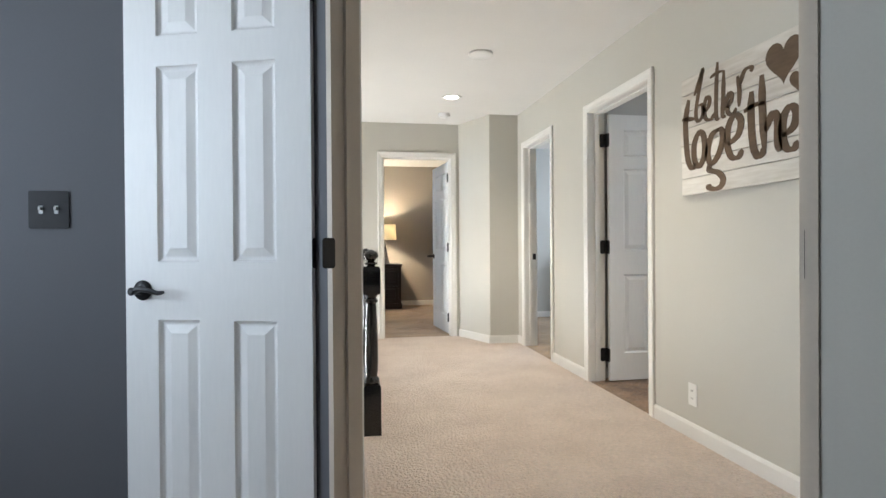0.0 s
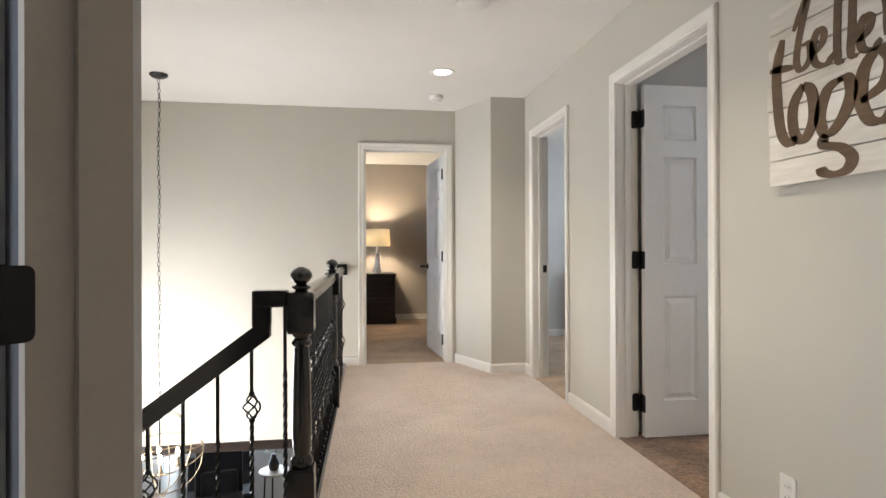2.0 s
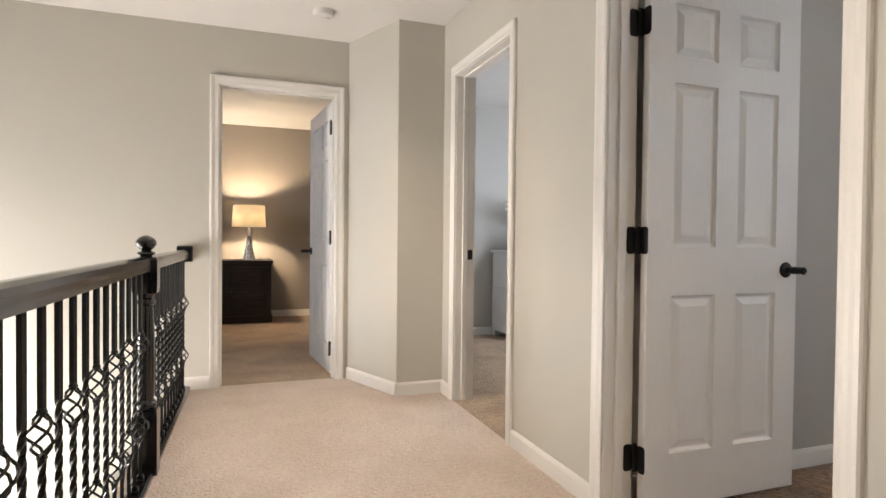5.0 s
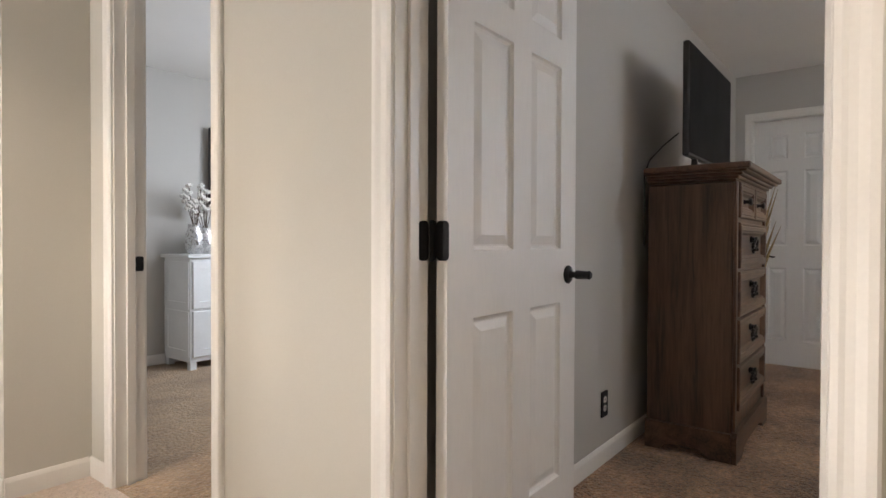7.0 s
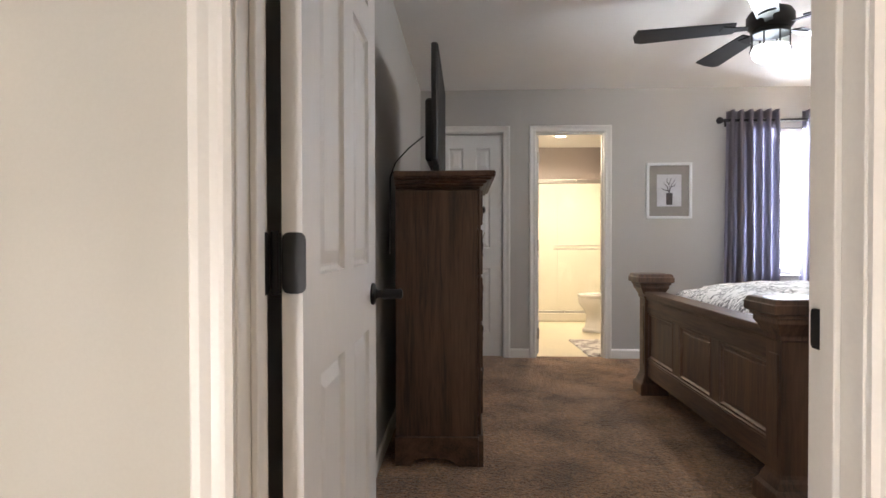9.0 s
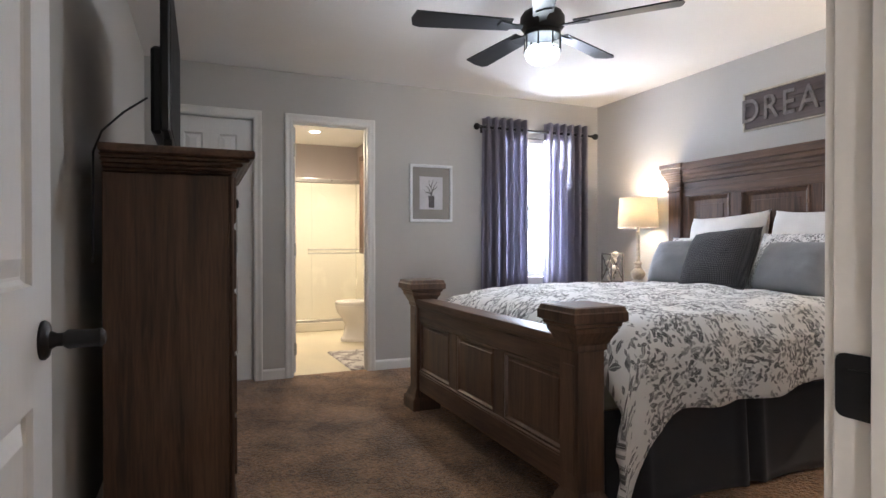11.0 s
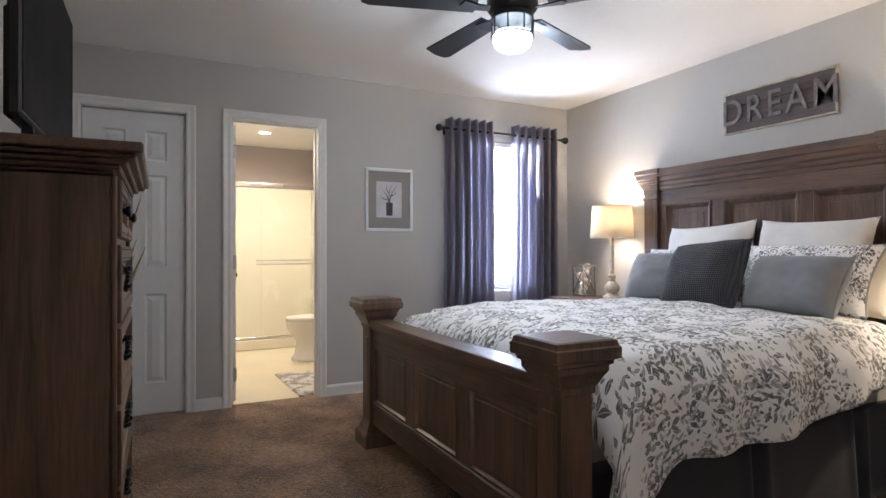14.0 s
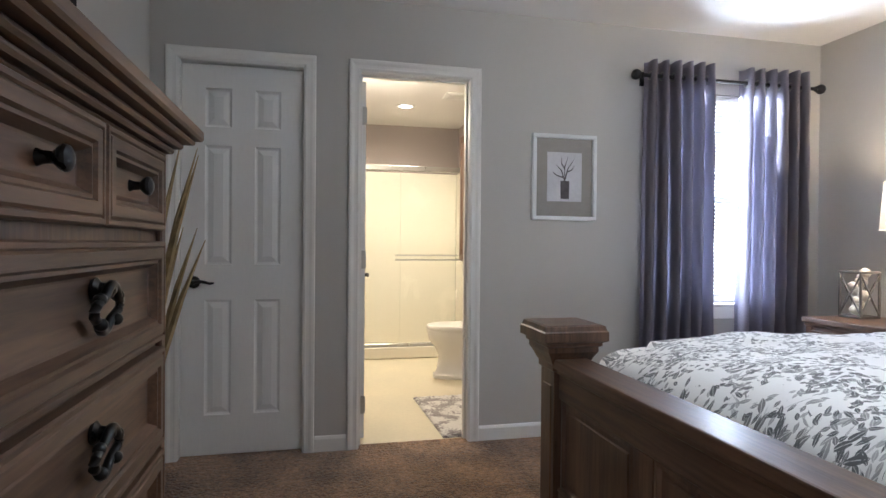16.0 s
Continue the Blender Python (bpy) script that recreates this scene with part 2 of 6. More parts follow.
IRON = material("black_satin_iron", (0.012, 0.012, 0.012), 0.3, metal=0.4, spots=0.2, size=30, bump=0.08)
OAK_X = wood("grey_brown_oak_lengthwise", (0.148, 0.079, 0.046), (0.04, 0.0205, 0.0125), "x")
OAK_Y = wood("grey_brown_oak_crosswise", (0.148, 0.079, 0.046), (0.04, 0.0205, 0.0125), "y")
OAK_Z = wood("grey_brown_oak_upright", (0.148, 0.079, 0.046), (0.04, 0.0205, 0.0125), "z")
ESPRESSO = wood("espresso_wood", (0.03, 0.02, 0.016), (0.012, 0.008, 0.007), "x", 0.35)
WHITE_WOOD = material("white_painted_wood", (0.78, 0.79, 0.79), 0.45, spots=0.03, size=6, fine=70, bump=0.1)
BATH_PAINT = material("mauve_grey_wall_paint", (0.36, 0.315, 0.30), 0.75, spots=0.03, size=1.5, fine=180, bump=0.12, depth=0.0006)
WHITE_LINEN = material("white_cotton", (0.78, 0.76, 0.73), 0.92, spots=0.04, size=8, fine=260, bump=0.4, depth=0.0015, sheen=0.3)
CREAM_LINEN = material("cream_cotton", (0.75, 0.68, 0.57), 0.92, spots=0.04, size=8, fine=260, bump=0.4, depth=0.0015, sheen=0.3)
BLUE_LINEN = material("blue_grey_linen", (0.255, 0.262, 0.28), 0.92, spots=0.08, size=10, fine=280, bump=0.5, depth=0.0015, sheen=0.3)
SKIRT_CLOTH = material("charcoal_bed_skirt_cloth", (0.035, 0.035, 0.042), 0.92, spots=0.1, size=8, fine=220, bump=0.3, sheen=0.2)
FLORAL = floral("floral_printed_cotton", (0.88, 0.87, 0.86), (0.03, 0.033, 0.04), (0.12, 0.12, 0.125))
CURTAIN = cloth_thin("violet_grey_curtain_cloth", (0.225, 0.2, 0.222), (0.46, 0.45, 0.54), 0.40)
SHADE = cloth_thin("linen_lamp_shade", (0.78, 0.74, 0.66), (0.9, 0.82, 0.66), 0.5, 300)
LIMED = material("limed_wood_lamp_base", (0.52, 0.45, 0.35), 0.6, spots=0.2, size=25, fine=90, bump=0.4)
STEEL = material("brushed_steel", (0.5, 0.49, 0.47), 0.3, metal=0.9, spots=0.05, size=10, fine=200, bump=0.05)
SILVER = material("hammered_silver", (0.62, 0.61, 0.6), 0.28, metal=0.9, spots=0.1, size=60, fine=60, bump=0.9, depth=0.006)
PORCELAIN = material("white_porcelain", (0.82, 0.8, 0.76), 0.12, spots=0.01, size=3, bump=0)
SCREEN = material("black_screen", (0.006, 0.006, 0.007), 0.35, spots=0.1, size=4, bump=0, spec=0.02)
BLACK_PLASTIC = material("black_plastic", (0.012, 0.012, 0.013), 0.4, spots=0.1, size=10, bump=0.05)
WHITE_PLASTIC = material("white_plastic", (0.8, 0.79, 0.76), 0.35, spots=0.02, size=10, bump=0)
GLASS = clear_glass("window_glass")
SHOWER_GLASS = clear_glass("shower_glass", (0.96, 0.97, 0.95), 0.06)
BULB = glowing("lit_lamp_lens", (1, 0.9, 0.72), 14)
BULB_COOL = glowing("lit_fan_diffuser", (0.88, 0.97, 1.0), 9)
BULB_WARM = glowing("lit_warm_bulb", (1, 0.78, 0.48), 40)
DAYLIGHT = glowing("bright_overcast_distance", (0.93, 0.97, 1.0), 9)
DAYLIGHT_SOFT = glowing("overcast_distance", (0.96, 0.98, 1.0), 3.2)


# ---- shaping helpers ----
def B():
    return bmesh.new()


def part(name, bm, mat, parent=None, label="", smooth=False):
    me = bpy.data.meshes.new(name)
    if smooth:
        for f in bm.faces:
            f.smooth = True
    bm.to_mesh(me)
    bm.free()
    for m in mat if isinstance(mat, (list, tuple)) else (mat,):
        me.materials.append(m)
    if smooth:
        me.set_sharp_from_angle(angle=radians(40))
    ob = new(name, me)
    if parent is not None:
        ob.parent = parent
    if label:
        ob["label"] = label
    return ob


def again(ob, m, parent=None):
    """Another object on the same mesh, at the pose m."""
    o = new(ob.name.split(".")[0], ob.data)
    o.parent = parent if parent is not None else ob.parent
    o.matrix_basis = m
    return o


def thing(name, label, category, group="", at=None):
    ob = new(name)
    ob.empty_display_size = 0.1
    if at is not None:
        ob.matrix_basis = at if isinstance(at, Matrix) else Matrix.Translation(at)
    return tagged(ob, label, category, group)


def box(bm, x0, x1, y0, y1, z0, z1, b=0.0, seg=1, m=None):
    co = [(x, y, z) for x in (x0, x1) for y in (y0, y1) for z in (z0, z1)]
    v = [bm.verts.new(m @ Vector(c) if m else c) for c in co]
    fs = [bm.faces.new([v[i] for i in q]) for q in ((0, 1, 3, 2), (4, 6, 7, 5), (0, 4, 5, 1), (2, 3, 7, 6), (0, 2, 6, 4), (1, 5, 7, 3))]
    if b:
        bmesh.ops.bevel(bm, geom=list({e for f in fs for e in f.edges}), offset=b, segments=seg, affect="EDGES", profile=0.6)
    return fs


def prism(bm, pts, place, a0, a1):
    """A closed outline drawn out from a0 to a1; place(u, v, a) gives the point."""
    lo = [bm.verts.new(place(u, v, a0)) for u, v in pts]
    hi = [bm.verts.new(place(u, v, a1)) for u, v in pts]
    n = len(pts)
    fs = [bm.faces.new((lo[i], lo[(i + 1) % n], hi[(i + 1) % n], hi[i])) for i in range(n)]
    fs += [bm.faces.new(lo[::-1]), bm.faces.new(hi)]
    bmesh.ops.recalc_face_normals(bm, faces=fs)
    return fs


def upright(bm, pts, z0, z1):
    return prism(bm, pts, lambda u, v, a: (u, v, a), z0, z1)


def lathe(bm, prof, at=(0, 0, 0), seg=20, m=None, cap=True):
    rings = []
    for r, z in prof:
        ring = [Vector((at[0] + r * math.cos(2 * math.pi * i / seg), at[1] + r * math.sin(2 * math.pi * i / seg), at[2] + z)) for i in range(seg)]
        rings.append([bm.verts.new(m @ c if m else c) for c in ring])
    fs = []
    for a, b in zip(rings, rings[1:]):
        fs += [bm.faces.new((a[i], a[(i + 1) % seg], b[(i + 1) % seg], b[i])) for i in range(seg)]
    if cap:
        fs += [bm.faces.new(rings[0][::-1]), bm.faces.new(rings[-1])]
    bmesh.ops.recalc_face_normals(bm, faces=fs)


def square_turn(bm, prof, at=(0, 0, 0)):
    """Stacked square mouldings: (half width, height) pairs."""
    rings = [[bm.verts.new((at[0] + sx * r, at[1] + sy * r, at[2] + z)) for sx, sy in ((-1, -1), (1, -1), (1, 1), (-1, 1))] for r, z in prof]
    fs = []
    for a, b in zip(rings, rings[1:]):
        fs += [bm.faces.new((a[i], a[(i + 1) % 4], b[(i + 1) % 4], b[i])) for i in range(4)]
    fs += [bm.faces.new(rings[0][::-1]), bm.faces.new(rings[-1])]
    bmesh.ops.recalc_face_normals(bm, faces=fs)


def tube(bm, pts, r, seg=8, closed=False):
    pts = [Vector(p) for p in pts]
    n = len(pts)
    rings = []
    for i, p in enumerate(pts):
        a = pts[(i - 1) % n] if closed or i > 0 else p
        b = pts[(i + 1) % n] if closed or i < n - 1 else p
        q = (b - a).to_track_quat("Z", "Y")
        rad = r[i] if isinstance(r, (list, tuple)) else r
        rings.append([bm.verts.new(p + q @ Vector((rad * math.cos(2 * math.pi * k / seg), rad * math.sin(2 * math.pi * k / seg), 0))) for k in range(seg)])
    fs = []
    pairs = list(zip(rings, rings[1:])) + ([(rings[-1], rings[0])] if closed else [])
    for a, b in pairs:
        fs += [bm.faces.new((a[i], a[(i + 1) % seg], b[(i + 1) % seg], b[i])) for i in range(seg)]
    if not closed:
        fs += [bm.faces.new(rings[0][::-1]), bm.faces.new(rings[-1])]
    bmesh.ops.recalc_face_normals(bm, faces=fs)


def sheet(bm, nu, nv, f, uvf=None):
    """A grid of nu x nv cells; f(u, v) gives the point, u and v from 0 to 1."""
    uvl = bm.loops.layers.uv.verify() if uvf else None
    g = [[bm.verts.new(f(i / nu, j / nv)) for j in range(nv + 1)] for i in range(nu + 1)]
    for i in range(nu):
        for j in range(nv):
            fc = bm.faces.new((g[i][j], g[i + 1][j], g[i + 1][j + 1], g[i][j + 1]))
            fc.smooth = True
            if uvf:
                for lp, (a, b) in zip(fc.loops, ((i, j), (i + 1, j), (i + 1, j + 1), (i, j + 1))):
                    lp[uvl].uv = uvf(a / nu, b / nv)


def thicken(ob, t, offset=0.0):
    mod = ob.modifiers.new("thickness", "SOLIDIFY")
    mod.thickness, mod.offset = t, offset


def bank(ob):
    return tagged(ob, kind="structure")


# ---- structure ----
CEIL, DOWN = 2.425, -2.74
HX, BX, FARX = 2.285, 2.405, 6.66
FY, BATH_IN = 6.885, 6.78
S_Y, N_Y = 0.62, 4.64


def wall(name, axis, p0, p1, a0, a1, z0, z1, near, far=None, openings=()):
    """A wall across the axis from p0 to p1, from a0 to a1 along it, with real openings (a0, a1, z0, z1). near, far: the paint of its two sides."""
    bm = B()

    def piece(u0, u1, w0, w1):
        if u1 - u0 > 1e-4 and w1 - w0 > 1e-4:
            box(bm, *((p0, p1, u0, u1) if axis == "x" else (u0, u1, p0, p1)), w0, w1)

    u = a0
    for o0, o1, w0, w1 in sorted(openings):
        piece(u, o0, z0, z1)
        piece(o0, o1, z0, w0)
        piece(o0, o1, w1, z1)
        u = o1
    piece(u, a1, z0, z1)
    bm.normal_update()
    k = 0 if axis == "x" else 1
    for f in bm.faces:
        f.material_index = 1 if far and f.normal[k] > 0.5 else 0
    return bank(part(name, bm, [near, far] if far else near))


CASE = [(0.004, 0.0), (0.004, 0.010), (0.014, 0.014), (0.022, 0.0125), (0.034, 0.013), (0.048, 0.018), (0.060, 0.018), (0.065, 0.012), (0.065, 0.0)]


def casing(axis, face, out, a0, a1, top, foot=0.0):
    """Moulded casing round an opening, mitred, on the wall face at that coordinate, standing proud towards out (+1 or -1)."""
    bm = B()

    def at(a, t, z):
        return (face + out * t, a, z) if axis == "x" else (a, face + out * t, z)

    rows = [[bm.verts.new(at(*c)) for c in ((a0 - u, t, foot), (a0 - u, t, top + u), (a1 + u, t, top + u), (a1 + u, t, foot))] for u, t in CASE]
    for r, s in zip(rows, rows[1:]):
        for i in range(3):
            bm.faces.new((r[i], r[i + 1], s[i + 1], s[i]))
    for i in (0, 3):
        bm.faces.new([r[i] for r in rows])
    bmesh.ops.recalc_face_normals(bm, faces=bm.faces)
    return bank(part("trim", bm, TRIM))


def jamb(axis, p0, p1, a0, a1, top, stop, foot=0.0):
    """Lining of a door opening with its stop bead at the coordinate stop."""
    bm = B()

    def bx(u0, u1, q0, q1, w0, w1):
        box(bm, *((q0, q1, u0, u1) if axis == "x" else (u0, u1, q0, q1)), w0, w1, 0.0015)

    bx(a0 - 0.02, a0, p0, p1, foot, top + 0.02)
    bx(a1, a1 + 0.02, p0, p1, foot, top + 0.02)
    bx(a0, a1, p0, p1, top, top + 0.02)
    bx(a0 + 0.0005, a0 + 0.011, stop - 0.017, stop + 0.017, foot, top)
    bx(a1 - 0.011, a1 - 0.0005, stop - 0.017, stop + 0.017, foot, top)
    bx(a0 + 0.011, a1 - 0.011, stop - 0.017, stop + 0.017, top - 0.011, top - 0.0005)
    return bank(part("trim", bm, TRIM))


def baseboard(x0, y0, x1, y1, nx, ny, z=0.0, h=0.083):
    bm = B()
    prof = [(0, 0), (0.013, 0), (0.013, h - 0.016), (0.009, h - 0.006), (0.005, h), (0, h)]
    d = Vector((x1 - x0, y1 - y0, 0))
    prism(bm, prof, lambda u, v, a: (x0 + d.x * a + nx * u, y0 + d.y * a + ny * u, z + v), 0, 1)
    return bank(part("baseboard", bm, TRIM))


def slab(name, x0, x1, y0, y1, z0, z1, mat):
    bm = B()
    box(bm, x0, x1, y0, y1, z0, z1)
    return bank(part(name, bm, mat))


D2A, D2B, D3A, D3B = 5.352, 6.10, 3.685, 4.547
FDA, FDB = 0.888, 1.655
BTA, BTB, CLA, CLB = 2.985, 3.592, 3.893, 4.50
TOP = 2.035
WA, WB, WZ0, WZ1 = 0.99, 1.73, 0.76, 2.06
JL, JR = Vector((0.41, 2.225)), Vector((1.275, 1.36))

# hall and bedroom wall, far hall wall, bath wall
wall("wall_hall_east", "x", HX, BX, -2.0, 8.45, 0, CEIL, HALL_PAINT, BED_PAINT, [(D2A - 0.02, D2B + 0.02, 0, TOP + 0.02), (D3A - 0.02, D3B + 0.02, 0, TOP + 0.02)])
wall("wall_hall_north", "y", FY, FY + 0.12, -1.9, HX, -0.62, CEIL, HALL_PAINT, GUEST_PAINT, [(FDA - 0.02, FDB + 0.02, -0.02, TOP + 0.02)])
bm = B()
upright(bm, [(1.752, FY), (1.972, 6.33), (HX, 6.33), (HX, FY)], 0, CEIL)
bank(part("wall_hall_corner", bm, HALL_PAINT))
wall("wall_bedroom_east", "x", FARX, BATH_IN, S_Y - 0.12, N_Y + 0.12, 0, CEIL, BED_PAINT, None, [(BTA - 0.02, BTB + 0.02, 0, TOP + 0.02), (CLA - 0.02, CLB + 0.02, 0, TOP + 0.02), (WA, WB, WZ0, WZ1)])
wall("wall_bedroom_south", "y", S_Y - 0.12, S_Y, BX, FARX, 0, CEIL, BED_PAINT)
wall("wall_bedroom_north", "y", N_Y, N_Y + 0.12, BX, FARX, 0, CEIL, BED_PAINT)
# study where the walk begins
wall("wall_study_north", "y", 2.52, 2.64, -1.9, 0.11, DOWN, CEIL, STUDY_PAINT, HALL_PAINT)
wall("wall_study_west", "x", -1.62, -1.5, -2.0, 2.52, 0, CEIL, STUDY_PAINT, None, [(0.72, 2.12, 0.85, 2.15)])
wall("wall_study_south", "y", -2.12, -2.0, -1.5, HX, 0, CEIL, STUDY_PAINT)
n45 = Vector((0.7071, 0.7071)) * 0.115
bm = B()
upright(bm, [tuple(JL), tuple(JL + n45), (0.16, 2.64), (0.11, 2.64), (0.11, 2.52)], 0, CEIL)
bank(part("wall_study_corner", bm, [STUDY_PAINT]))
bm = B()
far_r = Vector((HX, JR.y - (HX - JR.x)))
upright(bm, [tuple(JR), tuple(far_r), (HX, far_r.y + 0.1627), tuple(JR + n45)], 0, CEIL)
bank(part("wall_study_angle", bm, HALL_PAINT))
bm = B()
upright(bm, [tuple(JL), tuple(JR), tuple(JR + n45), tuple(JL + n45)], TOP + 0.02, CEIL)
bank(part("wall_study_header", bm, HALL_PAINT))
# foyer
bm = B()
YC, RC, SPRING, FWX = 5.86, 0.80, -0.07, -1.76
arc = [(YC - RC * math.cos(math.pi * i / 24), SPRING + RC * math.sin(math.pi * i / 24)) for i in range(25)]
prism(bm, [(2.52, DOWN), (YC - RC, DOWN)] + arc[:13] + [(YC, CEIL), (2.52, CEIL)], lambda u, v, a: (a, u, v), FWX - 0.12, FWX)
prism(bm, [(YC + RC, DOWN), (10.5, DOWN), (10.5, CEIL), (YC, CEIL)] + arc[12:], lambda u, v, a: (a, u, v), FWX - 0.12, FWX)
bank(part("wall_foyer_west", bm, HALL_PAINT))
wall("wall_under_hall", "x", 0.56, 0.74, 2.64, FY, DOWN, -0.3, HALL_PAINT)
wall("wall_foyer_north_low", "y", FY, FY + 0.12, -1.9, -1.25, DOWN, -0.62, HALL_PAINT)
wall("wall_dining_north", "y", 10.38, 10.5, -1.9, 3.4, DOWN, -0.3, HALL_PAINT)
wall("wall_dining_east", "x", 3.28, 3.4, FY, 10.38, DOWN, -0.3, HALL_PAINT)
# guest room, small room, bathroom, closet
wall("wall_guest_north", "y", 10.38, 10.5, -1.9, 3.2, 0, CEIL, GUEST_PAINT)
wall("wall_guest_east", "x", 2.165, HX, FY + 0.12, 10.38, 0, CEIL, GUEST_PAINT)
wall("wall_small_room_north", "y", 8.33, 8.45, BX, 5.2, 0, CEIL, BED_PAINT)
wall("wall_small_room_east", "x", 5.2, 5.32, N_Y + 0.12, 8.45, 0, CEIL, BED_PAINT)
wall("wall_bath_north", "y", 3.78, 3.89, BATH_IN, 10.0, 0, CEIL, BATH_PAINT)
wall("wall_bath_south", "y", 2.13, 2.25, BATH_IN, 10.0, 0, CEIL, BATH_PAINT)
wall("wall_bath_east", "x", 9.86, 10.0, 2.25, 3.78, 0, CEIL, BATH_PAINT)
wall("wall_closet", "x", 7.3, 7.4, 3.89, N_Y, 0, CEIL, BED_PAINT)

# floors and ceilings
slab("floor_hall", 0.55, HX, 2.49, FY + 0.03, -0.3, 0, HALL_CARPET)
bm = B()
upright(bm, [(-1.5, -2.0), (HX, -2.0), (HX, 2.49), (0.55, 2.49), (0.55, 2.64), (-1.5, 2.64)], -0.3, 0)
bank(part("floor_study", bm, HALL_CARPET))
slab("floor_bedroom", HX, BATH_IN - 0.06, S_Y - 0.12, N_Y + 0.12, -0.3, 0, BED_CARPET)
slab("floor_small_room", HX, 5.32, N_Y + 0.12, 8.45, -0.3, 0, TAN_CARPET)
slab("floor_guest", -1.9, HX, FY + 0.03, 10.5, -0.3, 0, TAN_CARPET)
BATH_TILE = material("cream_vinyl_floor", (0.72, 0.64, 0.47), 0.35, spots=0.05, size=3, fine=40, bump=0.05)
slab("floor_bath", BATH_IN - 0.06, 10.0, 2.13, 4.76, -0.3, -0.004, BATH_TILE)
slab("floor_foyer", -2.02, 3.4, 2.52, 10.5, DOWN - 0.2, DOWN, material("dark_hardwood", (0.14, 0.07, 0.035), 0.3, spots=0.3, size=4, fine=30, stretch=(0.2, 3, 1)))
slab("ceiling_hall", -2.02, BX - 0.06, 2.52, FY + 0.06, CEIL, CEIL + 0.12, CEILING_PAINT)
slab("ceiling_study", -1.62, BX - 0.06, -2.12, 2.52, CEIL, CEIL + 0.12, CEILING_PAINT)
slab("ceiling_bedroom", BX - 0.06, BATH_IN - 0.06, S_Y - 0.12, N_Y + 0.06, CEIL, CEIL + 0.12, CEILING_PAINT)
slab("ceiling_small_room", BX - 0.06, 5.32, N_Y + 0.06, 8.45, CEIL, CEIL + 0.12, CEILING_PAINT)
slab("ceiling_guest", -2.02, BX - 0.06, FY + 0.06, 10.5, CEIL, CEIL + 0.12, CEILING_PAINT)
slab("ceiling_bath", BATH_IN - 0.06, 10.0, 2.13, 4.76, CEIL, CEIL + 0.12, CEILING_PAINT)

# trim: casings, jambs, baseboards
for out, face in ((-1, HX), (1, BX)):
    casing("x", face, out, D2A, D2B, TOP)
    casing("x", face, out, D3A, D3B, TOP)
casing("y", FY, -1, FDA, FDB, TOP)
casing("y", FY + 0.12, 1, FDA, FDB, TOP)
casing("x", FARX, -1, BTA, BTB, TOP)
casing("x", FARX, -1, CLA, CLB, TOP)
jamb("x", HX, BX, D2A, D2B, TOP, HX + 0.062)
jamb("x", HX, BX, D3A, D3B, TOP, HX + 0.062)
jamb("y", FY, FY + 0.12, FDA, FDB, TOP, FY + 0.062)
jamb("x", FARX, BATH_IN, BTA, BTB, TOP, FARX + 0.062)
jamb("x", FARX, BATH_IN, CLA, CLB, TOP, FARX + 0.075)
baseboard(HX, far_r.y + 0.17, HX, D3A - 0.066, -1, 0)
baseboard(HX, D3B + 0.066, HX, D2A - 0.066, -1, 0)
baseboard(HX, D2B + 0.066, HX, 6.33, -1, 0)
baseboard(1.972, 6.33, HX - 0.013, 6.33, 0, -1)
cdir = Vector((1.972 - 1.752, 6.33 - FY)).normalized()
baseboard(1.752, FY, 1.972, 6.33, cdir.y, -cdir.x)
baseboard(0.62, FY, FDA - 0.066, FY, 0, -1)
baseboard(BX + 0.014, N_Y, FARX, N_Y, 0, -1)
baseboard(FARX, S_Y, FARX, BTA - 0.066, -1, 0)
baseboard(FARX, BTB + 0.066, FARX, CLA - 0.066, -1, 0)
baseboard(BX, S_Y, FARX - 0.014, S_Y, 0, 1)
baseboard(BX, S_Y + 0.014, BX, D3A - 0.066, 1, 0)
baseboard(BX, 8.33, 5.2, 8.33, 0, -1)
baseboard(0.0, 10.38, 2.165, 10.38, 0, -1)
baseboard(2.165, FY + 0.13, 2.165, 10.366, -1, 0)
baseboard(BATH_IN, 2.25, 9.0, 2.25, 0, 1)
# angled double doorway of the study: lining and casing
bm = B()
u45 = (JR - JL).normalized()
for p, s in ((JL, 1), (JR, -1)):
    q = u45 * s
    upright(bm, [tuple(p - n45 * 0.04), tuple(p - n45 * 0.04 + q * 0.02), tuple(p + n45 * 1.03 + q * 0.02), tuple(p + n45 * 1.03)], 0, TOP)
    upright(bm, [tuple(p + n45 * 0.42 + q * 0.0195), tuple(p + n45 * 0.42 + q * 0.031), tuple(p + n45 * 0.72 + q * 0.031), tuple(p + n45 * 0.72 + q * 0.0195)], 0, TOP)
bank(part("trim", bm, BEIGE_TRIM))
bm = B()
for t0, w0, w1, t1 in ((1.035, -0.046, 0.014, 1.15), (1.15, -0.046, -0.02, 1.2)):
    upright(bm, [tuple(JL + n45 * t0 + u45 * w0), tuple(JL + n45 * t0 + u45 * w1), tuple(JL + n45 * t1 + u45 * w1), tuple(JL + n45 * t1 + u45 * w0)], 0, TOP + 0.05)
bank(part("trim", bm, TRIM))


